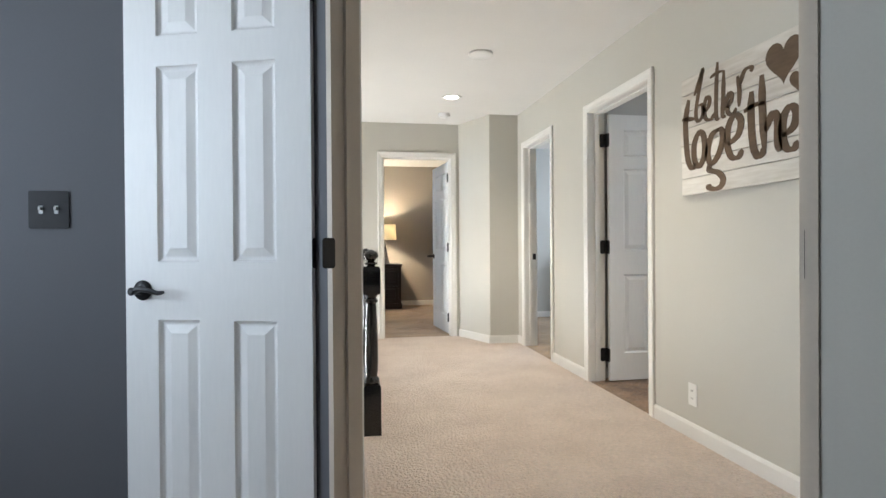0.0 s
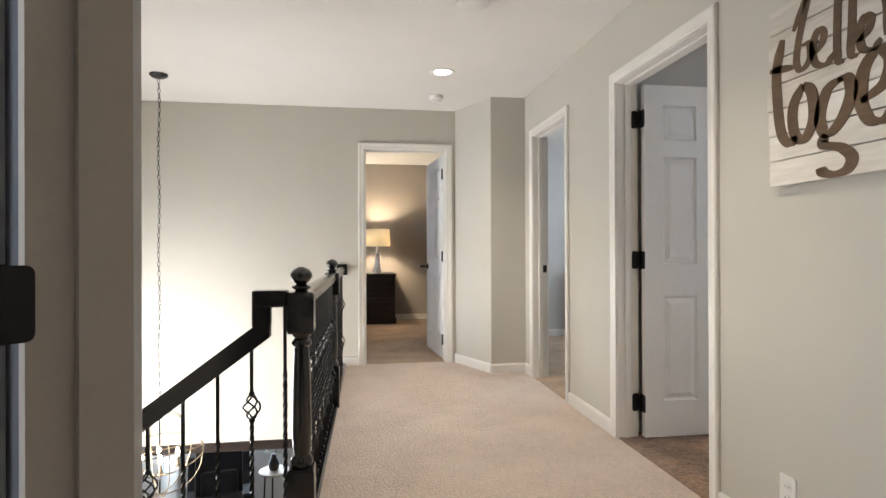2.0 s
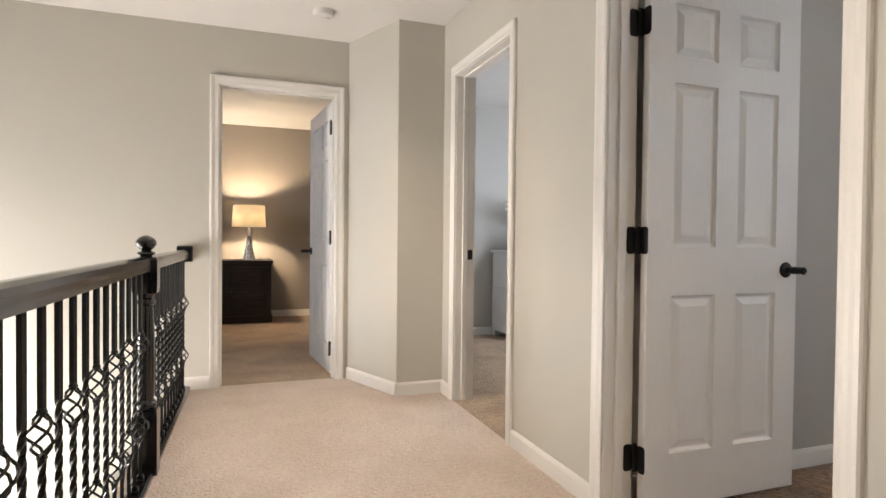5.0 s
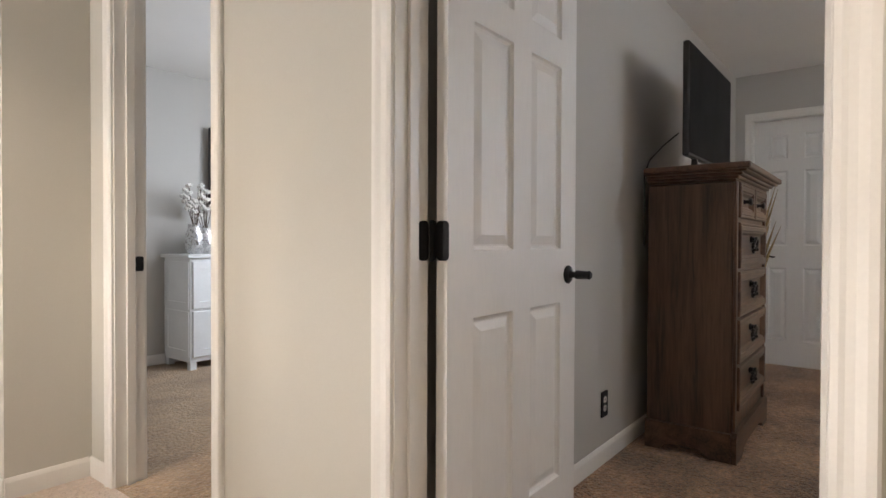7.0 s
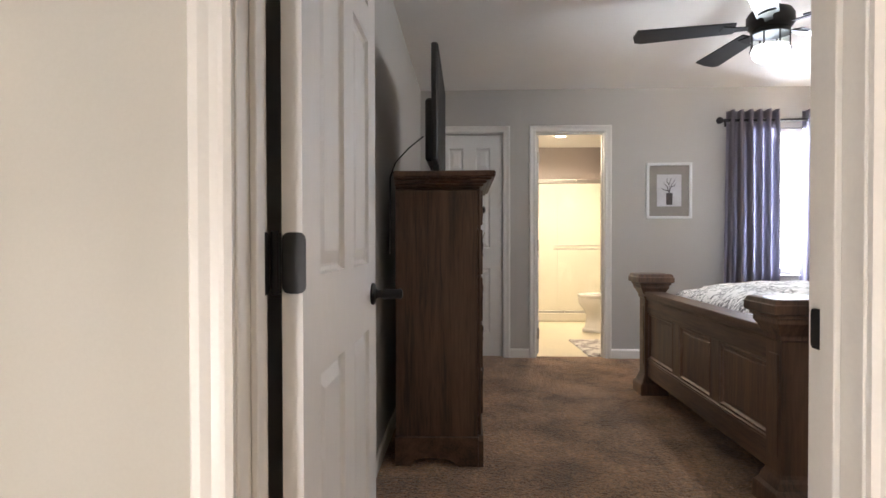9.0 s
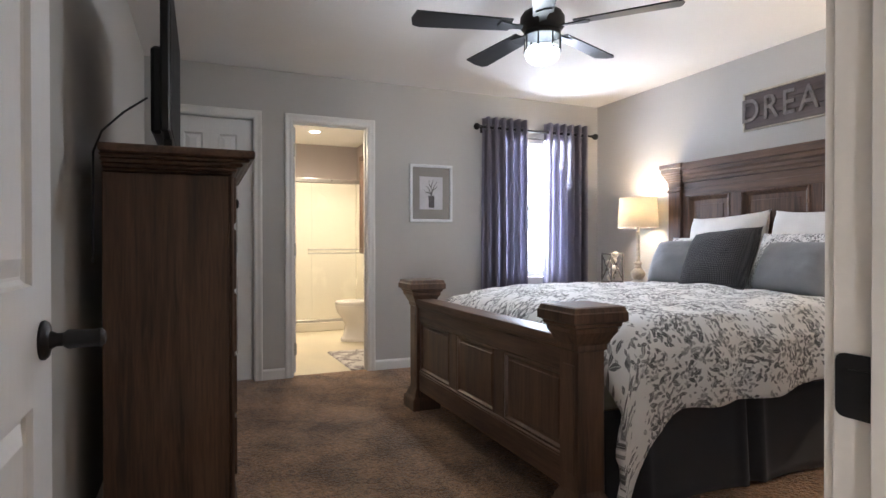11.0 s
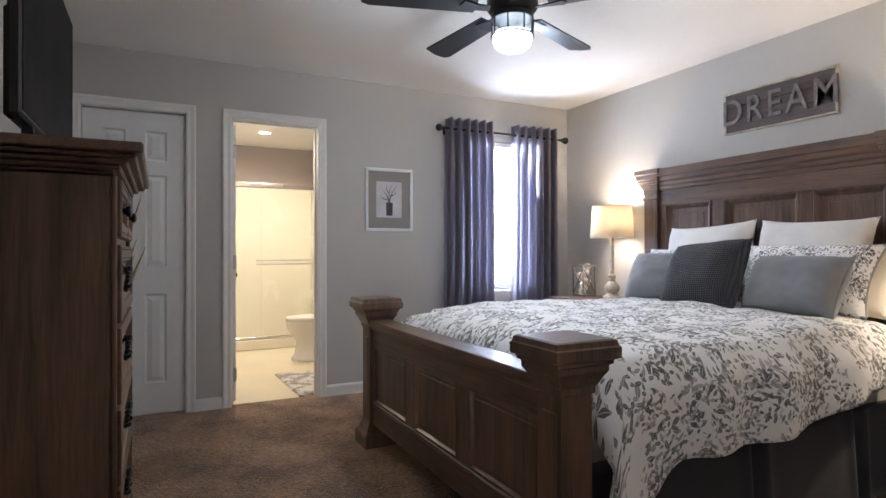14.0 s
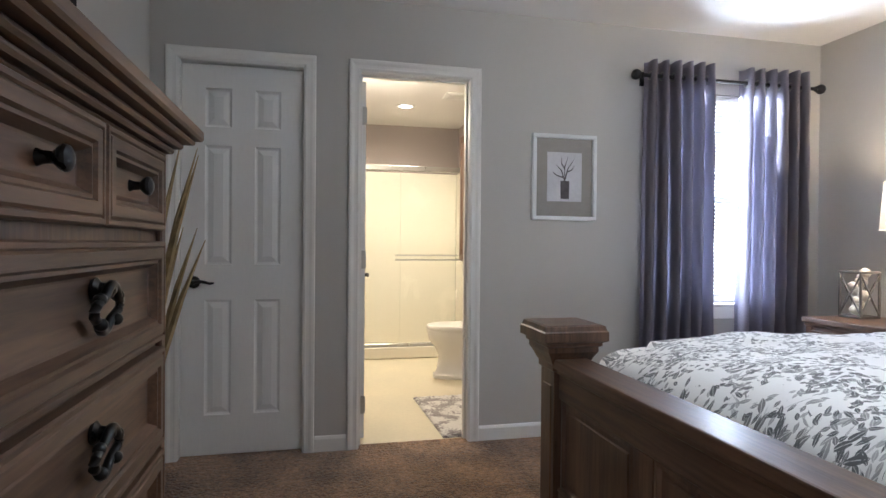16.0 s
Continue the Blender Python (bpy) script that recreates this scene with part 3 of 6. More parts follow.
# ---- doors ----
def panel(bm, u0, u1, w0, w1, steps, place):
    """A moulded field in a face: rings of (inset, depth), then the flat middle."""
    rings = []
    for i, d in steps:
        rings.append([bm.verts.new(place(u, w, d)) for u, w in ((u0 + i, w0 + i), (u1 - i, w0 + i), (u1 - i, w1 - i), (u0 + i, w1 - i))])
    fs = []
    for a, b in zip(rings, rings[1:]):
        fs += [bm.faces.new((a[k], a[(k + 1) % 4], b[(k + 1) % 4], b[k])) for k in range(4)]
    fs.append(bm.faces.new(rings[-1]))
    return fs


RAISED = [(0, 0), (0.004, 0.008), (0.011, 0.0125), (0.016, 0.0125), (0.042, 0.003)]


def door_leaf(w, h=2.02, t=0.035):
    """A six-panel leaf: hinge edge at x = 0, faces at y = 0 and y = -t."""
    bm = B()
    st, mu = (0.115, 0.105) if w > 0.7 else (0.113, 0.115)
    pw = (w - 2 * st - mu) / 2
    xs = [0, st, st + pw, st + pw + mu, w - st, w]
    zs = [0.01, 0.215, 0.812, 0.995, 1.61, 1.705, 1.905, h]
    for side, s in ((0.0, -1), (-t, 1)):
        def place(u, z, d):
            return (u, side + s * d, z)
        for i in range(5):
            for k in range(7):
                if i in (1, 3) and k in (1, 3, 5):
                    panel(bm, xs[i], xs[i + 1], zs[k], zs[k + 1], RAISED, place)
                else:
                    bm.faces.new([bm.verts.new(place(u, z, 0)) for u, z in ((xs[i], zs[k]), (xs[i + 1], zs[k]), (xs[i + 1], zs[k + 1]), (xs[i], zs[k + 1]))])
    for x in (0, w):
        bm.faces.new([bm.verts.new(c) for c in ((x, 0, zs[0]), (x, -t, zs[0]), (x, -t, h), (x, 0, h))])
    for z in (zs[0], h):
        bm.faces.new([bm.verts.new(c) for c in ((0, 0, z), (w, 0, z), (w, -t, z), (0, -t, z))])
    bmesh.ops.remove_doubles(bm, verts=bm.verts, dist=0.0002)
    bmesh.ops.recalc_face_normals(bm, faces=bm.faces)
    return bm


def rounded_plate(bm, w, h, t, r, m):
    pts = []
    for cx, cz, a0 in ((w / 2 - r, h / 2 - r, 0), (-w / 2 + r, h / 2 - r, 90), (-w / 2 + r, -h / 2 + r, 180), (w / 2 - r, -h / 2 + r, 270)):
        pts += [(cx + r * math.cos(radians(a0 + a)), cz + r * math.sin(radians(a0 + a))) for a in (0, 30, 60, 90)]
    prism(bm, pts, lambda u, v, a: m @ Vector((u, a, v)), 0, t)


def lever(x, y, out, toward, mat=BRONZE, plain=False):
    """A rose with a lever; out: the side of the leaf, toward: the way the lever points."""
    bm = B()
    turn = Matrix.Translation((x, y, 0.905)) @ Matrix.Rotation(radians(-90 * out), 4, "X")
    lathe(bm, [(0.031, 0), (0.032, 0.004), (0.028, 0.009), (0.015, 0.012), (0.011, 0.02), (0.011, 0.05), (0.013, 0.056), (0.008, 0.062)], (0, 0, 0), 20, turn)
    if plain:
        lathe(bm, [(0.012, 0.03), (0.016, 0.036), (0.014, 0.075), (0.016, 0.082), (0.010, 0.088)], (0, 0, 0), 14, turn)
    else:
        pts = [(x, y + out * 0.05, 0.905), (x + toward * 0.03, y + out * 0.052, 0.912), (x + toward * 0.06, y + out * 0.052, 0.908), (x + toward * 0.085, y + out * 0.05, 0.9), (x + toward * 0.105, y + out * 0.048, 0.903)]
        tube(bm, pts, [0.011, 0.0085, 0.008, 0.007, 0.005], 8)
    return bm


def hinge_mesh():
    bm = B()
    rounded_plate(bm, 0.040, 0.102, 0.0022, 0.012, Matrix.Translation((0.0, -0.021, 0)) @ Matrix.Rotation(radians(90), 4, "Z"))
    tube(bm, [(-0.008, 0.009, -0.053), (-0.008, 0.009, 0.053)], 0.0065, 10)
    box(bm, -0.012, 0.001, 0.001, 0.009, -0.05, 0.05)
    rounded_plate(bm, 0.040, 0.102, 0.0022, 0.012, Matrix.Translation((-0.031, 0.0165, 0)))
    return bm


def door(name, m, w, label, levers=((1, -1),), mat=DOOR_WHITE, hmat=BRONZE, hinges=True, plain=False):
    ob = part(name, door_leaf(w), mat)
    ob.matrix_basis = m
    tagged(ob, label, "door", kind="structure")
    for out, toward in levers:
        part("door_handle", lever(w - 0.062, 0.0 if out > 0 else -0.035, out, toward, BRONZE, plain), BRONZE, ob, "dark bronze lever handle", True)
    if hinges:
        h0 = part("hinge", hinge_mesh(), hmat, ob, "black rounded butt hinge")
        h0.location = (-0.001, 0, 1.02)
        for z in (0.2, 1.83):
            again(h0, Matrix.Translation((-0.001, 0, z)))
    return ob


d1 = door("door_1", pose(0.36, 2.243, 0, 0, 0, 161), 0.625, "white six-panel door folded back against the slate wall", ((1, -1),), hinges=False)
hm = B()
rounded_plate(hm, 0.034, 0.09, 0.0022, 0.010, Matrix.Translation((0, -0.018, 0)) @ Matrix.Rotation(radians(90), 4, "Z"))
tube(hm, [(-0.012, -0.038, -0.047), (-0.012, -0.038, 0.047)], 0.0065, 10)
box(hm, -0.013, 0.0, -0.040, -0.034, -0.044, 0.044)
rounded_plate(hm, 0.05, 0.09, 0.0022, 0.010, pose(0.36, 2.243, 0, 0, 0, 161).inverted() @ Matrix.Translation((JL.x + 0.7071 * (0.0205 - 0.020), JL.y - 0.7071 * (0.0205 + 0.020), 0)) @ Matrix.Rotation(radians(-135), 4, "Z"))
hp = part("hinge", hm, BRONZE, d1, "black rounded butt hinge")
hp.matrix_basis = pose(0, 0.0, 1.02, 0, 0, 0)
for z in (0.2, 1.83):
    again(hp, pose(0, 0.0, z))
door("door_2", pose(2.426, 4.530, 0), 0.752, "white six-panel door standing open into the bedroom", ((-1, -1), (1, -1)), plain=True)
door("door_3", pose(1.648, 7.012, 0, 0, 0, 95), 0.755, "white six-panel door standing open into the guest room", ((1, -1), (-1, -1)), plain=True)
door("door_4", pose(FARX + 0.03, CLA + 0.003, 0, 0, 0, 90), CLB - CLA - 0.006, "white six-panel closet door, shut", ((1, -1),), hinges=False)
d5 = door("door_5", pose(6.795, 3.589, 0, 0, 0, -1), 0.6, "white six-panel bathroom door standing open inward", ((-1, -1), (1, -1)), hmat=STEEL)


def strike(at, rz, name="strike_plate"):
    bm = B()
    m = Matrix.Translation(at) @ Matrix.Rotation(radians(rz), 4, "Z")
    rounded_plate(bm, 0.045, 0.062, 0.002, 0.008, m)
    box(bm, -0.010, 0.010, 0.0021, 0.003, -0.016, 0.016, m=m)
    ob = part(name, bm, BRONZE)
    tagged(ob, "dark bronze strike plate let into the white jamb", "strike plate")


strike((HX + 0.093, D2B - 0.0005, 0.92), 180)
strike((HX + 0.093, D3A + 0.0005, 0.92), 0)
bm = B()
m45 = Matrix.Translation((JR.x - 0.0145 + 0.03, JR.y + 0.0145 + 0.03, 1.02)) @ Matrix.Rotation(radians(45), 4, "Z")
rounded_plate(bm, 0.03, 0.089, 0.002, 0.004, m45)
tagged(part("strike_plate", bm, BRONZE), "dark strike plate on the edge of the study doorway", "strike plate")

# ---- window of the bedroom ----
win = thing("window_1", "white framed window with bright daylight behind slatted blinds", "window", at=(FARX, (WA + WB) / 2, WZ0))
win["kind"] = "structure"
off = Matrix.Translation((-FARX, -(WA + WB) / 2, -WZ0))
bm = B()
box(bm, FARX + 0.045, FARX + 0.095, WA, WA + 0.045, WZ0, WZ1, 0.004)
box(bm, FARX + 0.045, FARX + 0.095, WB - 0.045, WB, WZ0, WZ1, 0.004)
box(bm, FARX + 0.045, FARX + 0.095, WA + 0.045, WB - 0.045, WZ0, WZ0 + 0.05, 0.004)
box(bm, FARX + 0.045, FARX + 0.095, WA + 0.045, WB - 0.045, WZ1 - 0.05, WZ1, 0.004)
box(bm, FARX + 0.05, FARX + 0.085, WA + 0.045, WB - 0.045, 1.39, 1.43, 0.004)
bm.transform(off)
part("window_frame", bm, TRIM, win)
bm = B()
box(bm, FARX - 0.035, FARX + 0.045, WA - 0.05, WB + 0.05, WZ0 - 0.022, WZ0 - 0.001, 0.005)
box(bm, FARX - 0.018, FARX - 0.001, WA - 0.035, WB + 0.035, WZ0 - 0.10, WZ0 - 0.022, 0.004)
bm.transform(off)
part("window_sill", bm, TRIM, win)
for z0, z1 in ((WZ0 + 0.05, 1.39), (1.43, WZ1 - 0.05)):
    bm = B()
    box(bm, FARX + 0.066, FARX + 0.07, WA + 0.045, WB - 0.045, z0, z1)
    bm.transform(off)
    part("pane", bm, GLASS, win).visible_shadow = False
BLIND = cloth_thin("white_blind_slat", (0.8, 0.8, 0.8), (0.9, 0.92, 0.95), 0.6)
blind = thing("window_blind", "white slatted blind hanging in the bedroom window", "blind", at=(FARX + 0.025, (WA + WB) / 2, WZ0 + 0.01))
bm = B()
box(bm, -0.012, 0.012, -(WB - WA) / 2 + 0.01, (WB - WA) / 2 - 0.01, -0.0012, 0.0012, m=Matrix.Rotation(radians(28), 4, "Y"))
slat = part("slat", bm, BLIND, blind)
slat.location = (0, 0, 0.03)
for k in range(1, 50):
    again(slat, Matrix.Translation((0, 0, 0.03 + 0.0245 * k)))
bm = B()
box(bm, -0.02, 0.02, -(WB - WA) / 2 + 0.008, (WB - WA) / 2 - 0.008, 1.245, 1.285, 0.004)
part("headrail", bm, WHITE_PLASTIC, blind)
bm = B()
box(bm, 8.0, 8.02, -0.6, 1.95, -0.3, 2.44)
bank(part("backdrop", bm, DAYLIGHT))
bm = B()
box(bm, -3.02, -3.0, 3.6, 13.0, -3, 2.4)
bank(part("backdrop", bm, DAYLIGHT_SOFT))
bm = B()
box(bm, -2.52, -2.5, 0.2, 2.5, 0.2, 2.4)
bank(part("backdrop", bm, DAYLIGHT_SOFT))

# ---- curtains ----
RODX, RODZ = 6.555, 2.108
rod = thing("curtain_rod", "black metal curtain rod with ball finials", "curtain rod", at=(RODX, 1.37, RODZ))
bm = B()
tube(bm, [(0, -0.6, 0), (0, 0.6, 0)], 0.011, 12)
part("rod", bm, BRONZE, rod, smooth=True)
fin = None
for s in (-1, 1):
    m = Matrix.Translation((0, s * 0.6, 0)) @ Matrix.Rotation(radians(-90 * s), 4, "X")
    bm = B()
    lathe(bm, [(0.013, 0), (0.017, 0.006), (0.012, 0.012), (0.02, 0.02), (0.029, 0.035), (0.031, 0.046), (0.027, 0.06), (0.014, 0.07), (0.004, 0.073)], (0, 0, 0), 18, m)
    part("finial", bm, BRONZE, rod, smooth=True)
    bm = B()
    box(bm, 0.0, FARX - RODX - 0.001, s * 0.545 - 0.007, s * 0.545 + 0.007, -0.007, 0.007, 0.002)
    box(bm, FARX - RODX - 0.008, FARX - RODX - 0.001, s * 0.545 - 0.016, s * 0.545 + 0.016, -0.035, 0.035, 0.002)
    part("bracket", bm, BRONZE, rod)


def curtain(y0, y1, waves, seed, lab):
    cu = thing("curtain", lab, "curtain", "curtains of the bedroom window", at=(RODX, (y0 + y1) / 2, 0.03))
    rng = random.Random(seed)
    ph = [rng.uniform(-0.5, 0.5) for _ in range(6)]
    yc = (y0 + y1) / 2

    def f(u, v):
        z = 2.165 * v
        low = 1 - v
        y = (u - 0.5) * (y1 - y0) * (1 + 0.10 * low) + 0.012 * math.sin(u * 9 + ph[0]) * low
        a = 0.050 + 0.010 * math.sin(5 * u + ph[1]) + 0.006 * low * math.sin(11 * u + ph[2])
        x = a * math.cos(2 * math.pi * waves * u + ph[3] * low * 1.2) + 0.012 * low * math.sin(3.1 * u + 4 * v + ph[4])
        x += 0.003 * math.sin(38 * v + 20 * u)
        return (x, y + 0.010 * math.sin(2 * math.pi * waves * u * 2 + ph[5]) + 0.011 * math.sin(2 * math.pi * waves * u + ph[0]), z)

    bm = B()
    sheet(bm, 150, 60, f)
    ob = part("cloth", bm, CURTAIN, cu, smooth=True)
    thicken(ob, 0.002)
    n = int(waves * 2)
    for k in range(n):
        bm = B()
        u = (k + 0.5) / n
        p = Vector(f(u, (RODZ - 0.03) / 2.165))
        q = Vector((0, 1, 0)) if k % 2 else Vector((0.5, 1, 0))
        rot = q.normalized().to_track_quat("Z", "Y").to_matrix().to_4x4()
        ring = [Matrix.Translation((0, p.y, RODZ - 0.03)) @ rot @ Vector((0.024 * math.cos(t * math.pi / 8), 0.024 * math.sin(t * math.pi / 8), 0)) for t in range(16)]
        tube(bm, ring, 0.004, 6, True)
        part("grommet", bm, STEEL, cu, "brushed metal grommet", True)


curtain(1.495, 1.945, 6, 3, "violet-grey grommet curtain drawn to the window's edge")
curtain(0.825, 1.29, 6, 8, "violet-grey grommet curtain drawn beside the headboard wall")

# ---- bed ----
bed = thing("bed", "grey-brown oak bed with panelled headboard and tall square posts", "bed", at=(4.66, 2.94, 0))
boff = Matrix.Translation((-4.66, -2.94, 0))


def bpart(name, bm, mat, label="", parent=None, smooth=False):
    bm.transform(boff)
    return part(name, bm, mat, bed if parent is None else parent, label, smooth)


PX = (3.806, 5.502)
CAPS = [(0.058, 0.66), (0.066, 0.667), (0.066, 0.686), (0.072, 0.694), (0.082, 0.716), (0.094, 0.735), (0.094, 0.752), (0.104, 0.758), (0.104, 0.768), (0.12, 0.776), (0.12, 0.808), (0.115, 0.813), (0.111, 0.828), (0.102, 0.832)]
for px in PX:
    bm = B()
    square_turn(bm, [(0.094, 0.0), (0.094, 0.06), (0.09, 0.072), (0.078, 0.085), (0.07, 0.11), (0.062, 0.125), (0.058, 0.14), (0.058, 0.655)] + CAPS, (px, 2.94, 0))
    for s in (-1, 1):
        box(bm, px - 0.036, px + 0.036, 2.94 + s * 0.0575 - 0.004, 2.94 + s * 0.0575 + 0.004, 0.2, 0.61, 0.003)
    bpart("post", bm, OAK_Z)
bm = B()
FX0, FX1 = PX[0] + 0.058, PX[1] - 0.058
box(bm, FX0, FX1, 2.915, 2.965, 0.20, 0.665, 0.003)
bpart("footboard_panel", bm, OAK_Z)
bm = B()
box(bm, FX0, FX1, 2.88, 3.005, 0.675, 0.71, 0.006, 2)
box(bm, FX0, FX1, 2.895, 2.99, 0.655, 0.675, 0.004)
bpart("top_rail", bm, OAK_X)
for z0, z1, y0, y1 in ((0.565, 0.655, 2.902, 2.98), (0.12, 0.235, 2.902, 2.98), (0.235, 0.25, 2.899, 2.983)):
    bm = B()
    box(bm, FX0, FX1, y0, y1, z0, z1, 0.004)
    bpart("cross_rail", bm, OAK_X)
third = (FX1 - FX0) / 3
for k in (1, 2):
    bm = B()
    box(bm, FX0 + third * k - 0.05, FX0 + third * k + 0.05, 2.905, 2.977, 0.25, 0.565, 0.004)
    bpart("stile", bm, OAK_Z)
for k in range(3):
    bm = B()
    a, b = FX0 + third * k + (0.05 if k else 0.012), FX0 + third * (k + 1) - (0.05 if k < 2 else 0.012)
    for s, y in ((1, 2.9655), (-1, 2.9145)):
        panel(bm, a, b, 0.25, 0.565, [(0, -0.01), (0.012, -0.012), (0.02, 0.0), (0.034, 0.0), (0.038, -0.004)], lambda u, w, d: (u, y - s * d, w))
    bmesh.ops.recalc_face_normals(bm, faces=bm.faces)
    bpart("field", bm, OAK_Z)
# headboard
HB0, HB1 = 3.835, 5.605
bm = B()
box(bm, HB0 + 0.1, HB1 - 0.1, 0.648, 0.69, 0.3, 1.52)
bpart("headboard_panel", bm, OAK_Z)
for x0 in (HB0, HB1 - 0.13):
    bm = B()
    box(bm, x0, x0 + 0.13, 0.64, 0.735, 0.0, 1.52, 0.005)
    box(bm, x0 - 0.008, x0 + 0.138, 0.634, 0.745, 1.478, 1.50, 0.004)
    box(bm, x0 - 0.006, x0 + 0.136, 0.636, 0.742, 0.0, 0.12, 0.004)
    bpart("post", bm, OAK_Z)
    bm = B()
    for z0, z1, o in ((1.52, 1.56, 0.003), (1.56, 1.578, 0.01), (1.578, 1.596, 0.018), (1.596, 1.614, 0.027), (1.614, 1.632, 0.036), (1.632, 1.668, 0.042), (1.668, 1.705, 0.052)):
        box(bm, x0 - o, x0 + 0.13 + o, 0.632, 0.735 + o, z0, z1, 0.004)
    bpart("capital", bm, OAK_X)
bm = B()
prism(bm, [(0.634, 1.50), (0.715, 1.50), (0.715, 1.545), (0.729, 1.55), (0.731, 1.57), (0.741, 1.58), (0.743, 1.60), (0.757, 1.615), (0.762, 1.64), (0.775, 1.645), (0.775, 1.695), (0.77, 1.70), (0.634, 1.70)], lambda u, v, a: (a, u, v), HB0 + 0.145, HB1 - 0.145)
bpart("cornice", bm, OAK_X)
bm = B()
box(bm, HB0 + 0.13, HB1 - 0.13, 0.66, 0.715, 1.44, 1.50, 0.003)
bpart("cross_rail", bm, OAK_X)
FIELDS = ((3.985, 4.36), (4.44, 4.94), (5.03, 5.42))
for a, b in ((HB0 + 0.13, 3.985), (4.36, 4.44), (4.94, 5.03), (5.42, HB1 - 0.13)):
    bm = B()
    box(bm, a, b, 0.66, 0.713, 0.4, 1.44, 0.003)
    bpart("stile", bm, OAK_Z)
for a, b in FIELDS:
    bm = B()
    panel(bm, a, b, 0.4, 1.44, [(0, -0.024), (0.006, -0.03), (0.014, -0.028), (0.034, -0.006), (0.038, -0.002), (0.07, -0.002), (0.074, -0.006)], lambda u, w, d: (u, 0.6905 - d, w))
    bmesh.ops.recalc_face_normals(bm, faces=bm.faces)
    bpart("field", bm, OAK_Z)
for x0, x1 in ((3.83, 3.86), (5.45, 5.48)):
    bm = B()
    box(bm, x0, x1, 0.73, 2.87, 0.22, 0.40, 0.004)
    bpart("side_rail", bm, OAK_Y)
bm = B()
box(bm, 3.87, 5.44, 0.745, 2.86, 0.3, 0.62, 0.03, 3)
bpart("mattress", bm, WHITE_LINEN, "white mattress under the bedclothes")

# bed skirt with pleats
skirt = thing("bed_skirt", "charcoal pleated bed skirt hanging to the carpet", "bed skirt", at=(3.80, 1.8, 0.01))
for sx in (-1, 1):
    def fs(u, v, sx=sx):
        y = -1.05 + 2.09 * u
        fold = 0.0
        for p in (0.30, 0.62, 0.93):
            fold += -0.035 * math.exp(-((u - p) / 0.012) ** 2) + 0.012 * math.exp(-((u - p - 0.025) / 0.012) ** 2) + 0.012 * math.exp(-((u - p + 0.025) / 0.012) ** 2)
        x = (0.0 if sx < 0 else 1.71) + sx * (fold + 0.01 * math.sin(u * 23) * (1 - v) + 0.015 * (1 - v))
        return (x, y, 0.004 + 0.40 * v)
    bm = B()
    sheet(bm, 160, 10, fs)
    thicken(part("side_panel", bm, SKIRT_CLOTH, skirt, smooth=True), 0.003)

# duvet
DX0, DX1, DY0, DY1 = 3.80, 5.50, 1.02, 2.845


def duvet_side(v):
    """Length of cloth hanging on the near side; the hem dips at the foot corner."""
    return 0.225 - 0.018 * math.sin(v * 9) + 0.165 * v + 0.13 * max(0.0, (v - 0.82) / 0.16) ** 1.3


def duvet_point(u, v):
    y = DY0 + (DY1 - DY0) * v
    side0 = duvet_side(v)
    top = DX1 - DX0
    total = side0 + top + 0.42
    s = u * total
    n1 = noise.noise(Vector((s * 2.2, y * 2.2, 0.3)))
    n2 = noise.noise(Vector((s * 6.5, y * 5.0, 4.1)))
    n3 = noise.noise(Vector((s * 15, y * 12, 8.2)))
    puff = 0.028 * n1 + 0.014 * n2 + 0.005 * n3
    r = 0.10
    zt = 0.735 - 0.055 * max(0, (v - 0.8) / 0.2) ** 2 + 0.02 * math.sin(v * 3.1)
    if s < side0:
        d = side0 - s
        hang = zt - d
        x = DX0 - 0.05 - 0.05 * math.sin(min(1, d / 0.3) * 1.6) + 0.018 * math.sin(y * 15 + 2 * n1) * min(1, d / 0.15) + puff
        z = hang + 0.012 * n2
        if d < r:
            a = d / r
            x = x * a + (1 - a) * (DX0 + 0.02 + puff * 0.3)
            z = zt - 0.045 * a * a - d * 0.6 + puff * (1 - a)
    elif s > side0 + top:
        d = s - side0 - top
        x = DX1 + 0.05 + 0.03 * math.sin(min(1, d / 0.3) * 1.6) + puff
        z = zt - d
    else:
        w = (s - side0) / top
        x = DX0 + 0.02 + (s - side0) * (top - 0.02) / top
        z = zt + 0.055 * math.sin(math.pi * w) ** 0.6 + puff
    if v > 0.9:
        e = (v - 0.9) / 0.1
        z -= 0.13 * (1 - math.sqrt(max(0.0, 1 - e * e)))
    return (x - 4.65, y - 1.9, z)


duvet = thing("duvet", "white duvet printed with grey floral sprigs, spread over the bed", "duvet", at=(4.65, 1.9, 0))
bm = B()
sheet(bm, 130, 110, duvet_point, lambda u, v: (1.0 + u * (duvet_side(v) + DX1 - DX0 + 0.42) - duvet_side(v), v * 1.85))
ob = part("cover", bm, FLORAL, duvet, smooth=True)
thicken(ob, 0.035, -1)

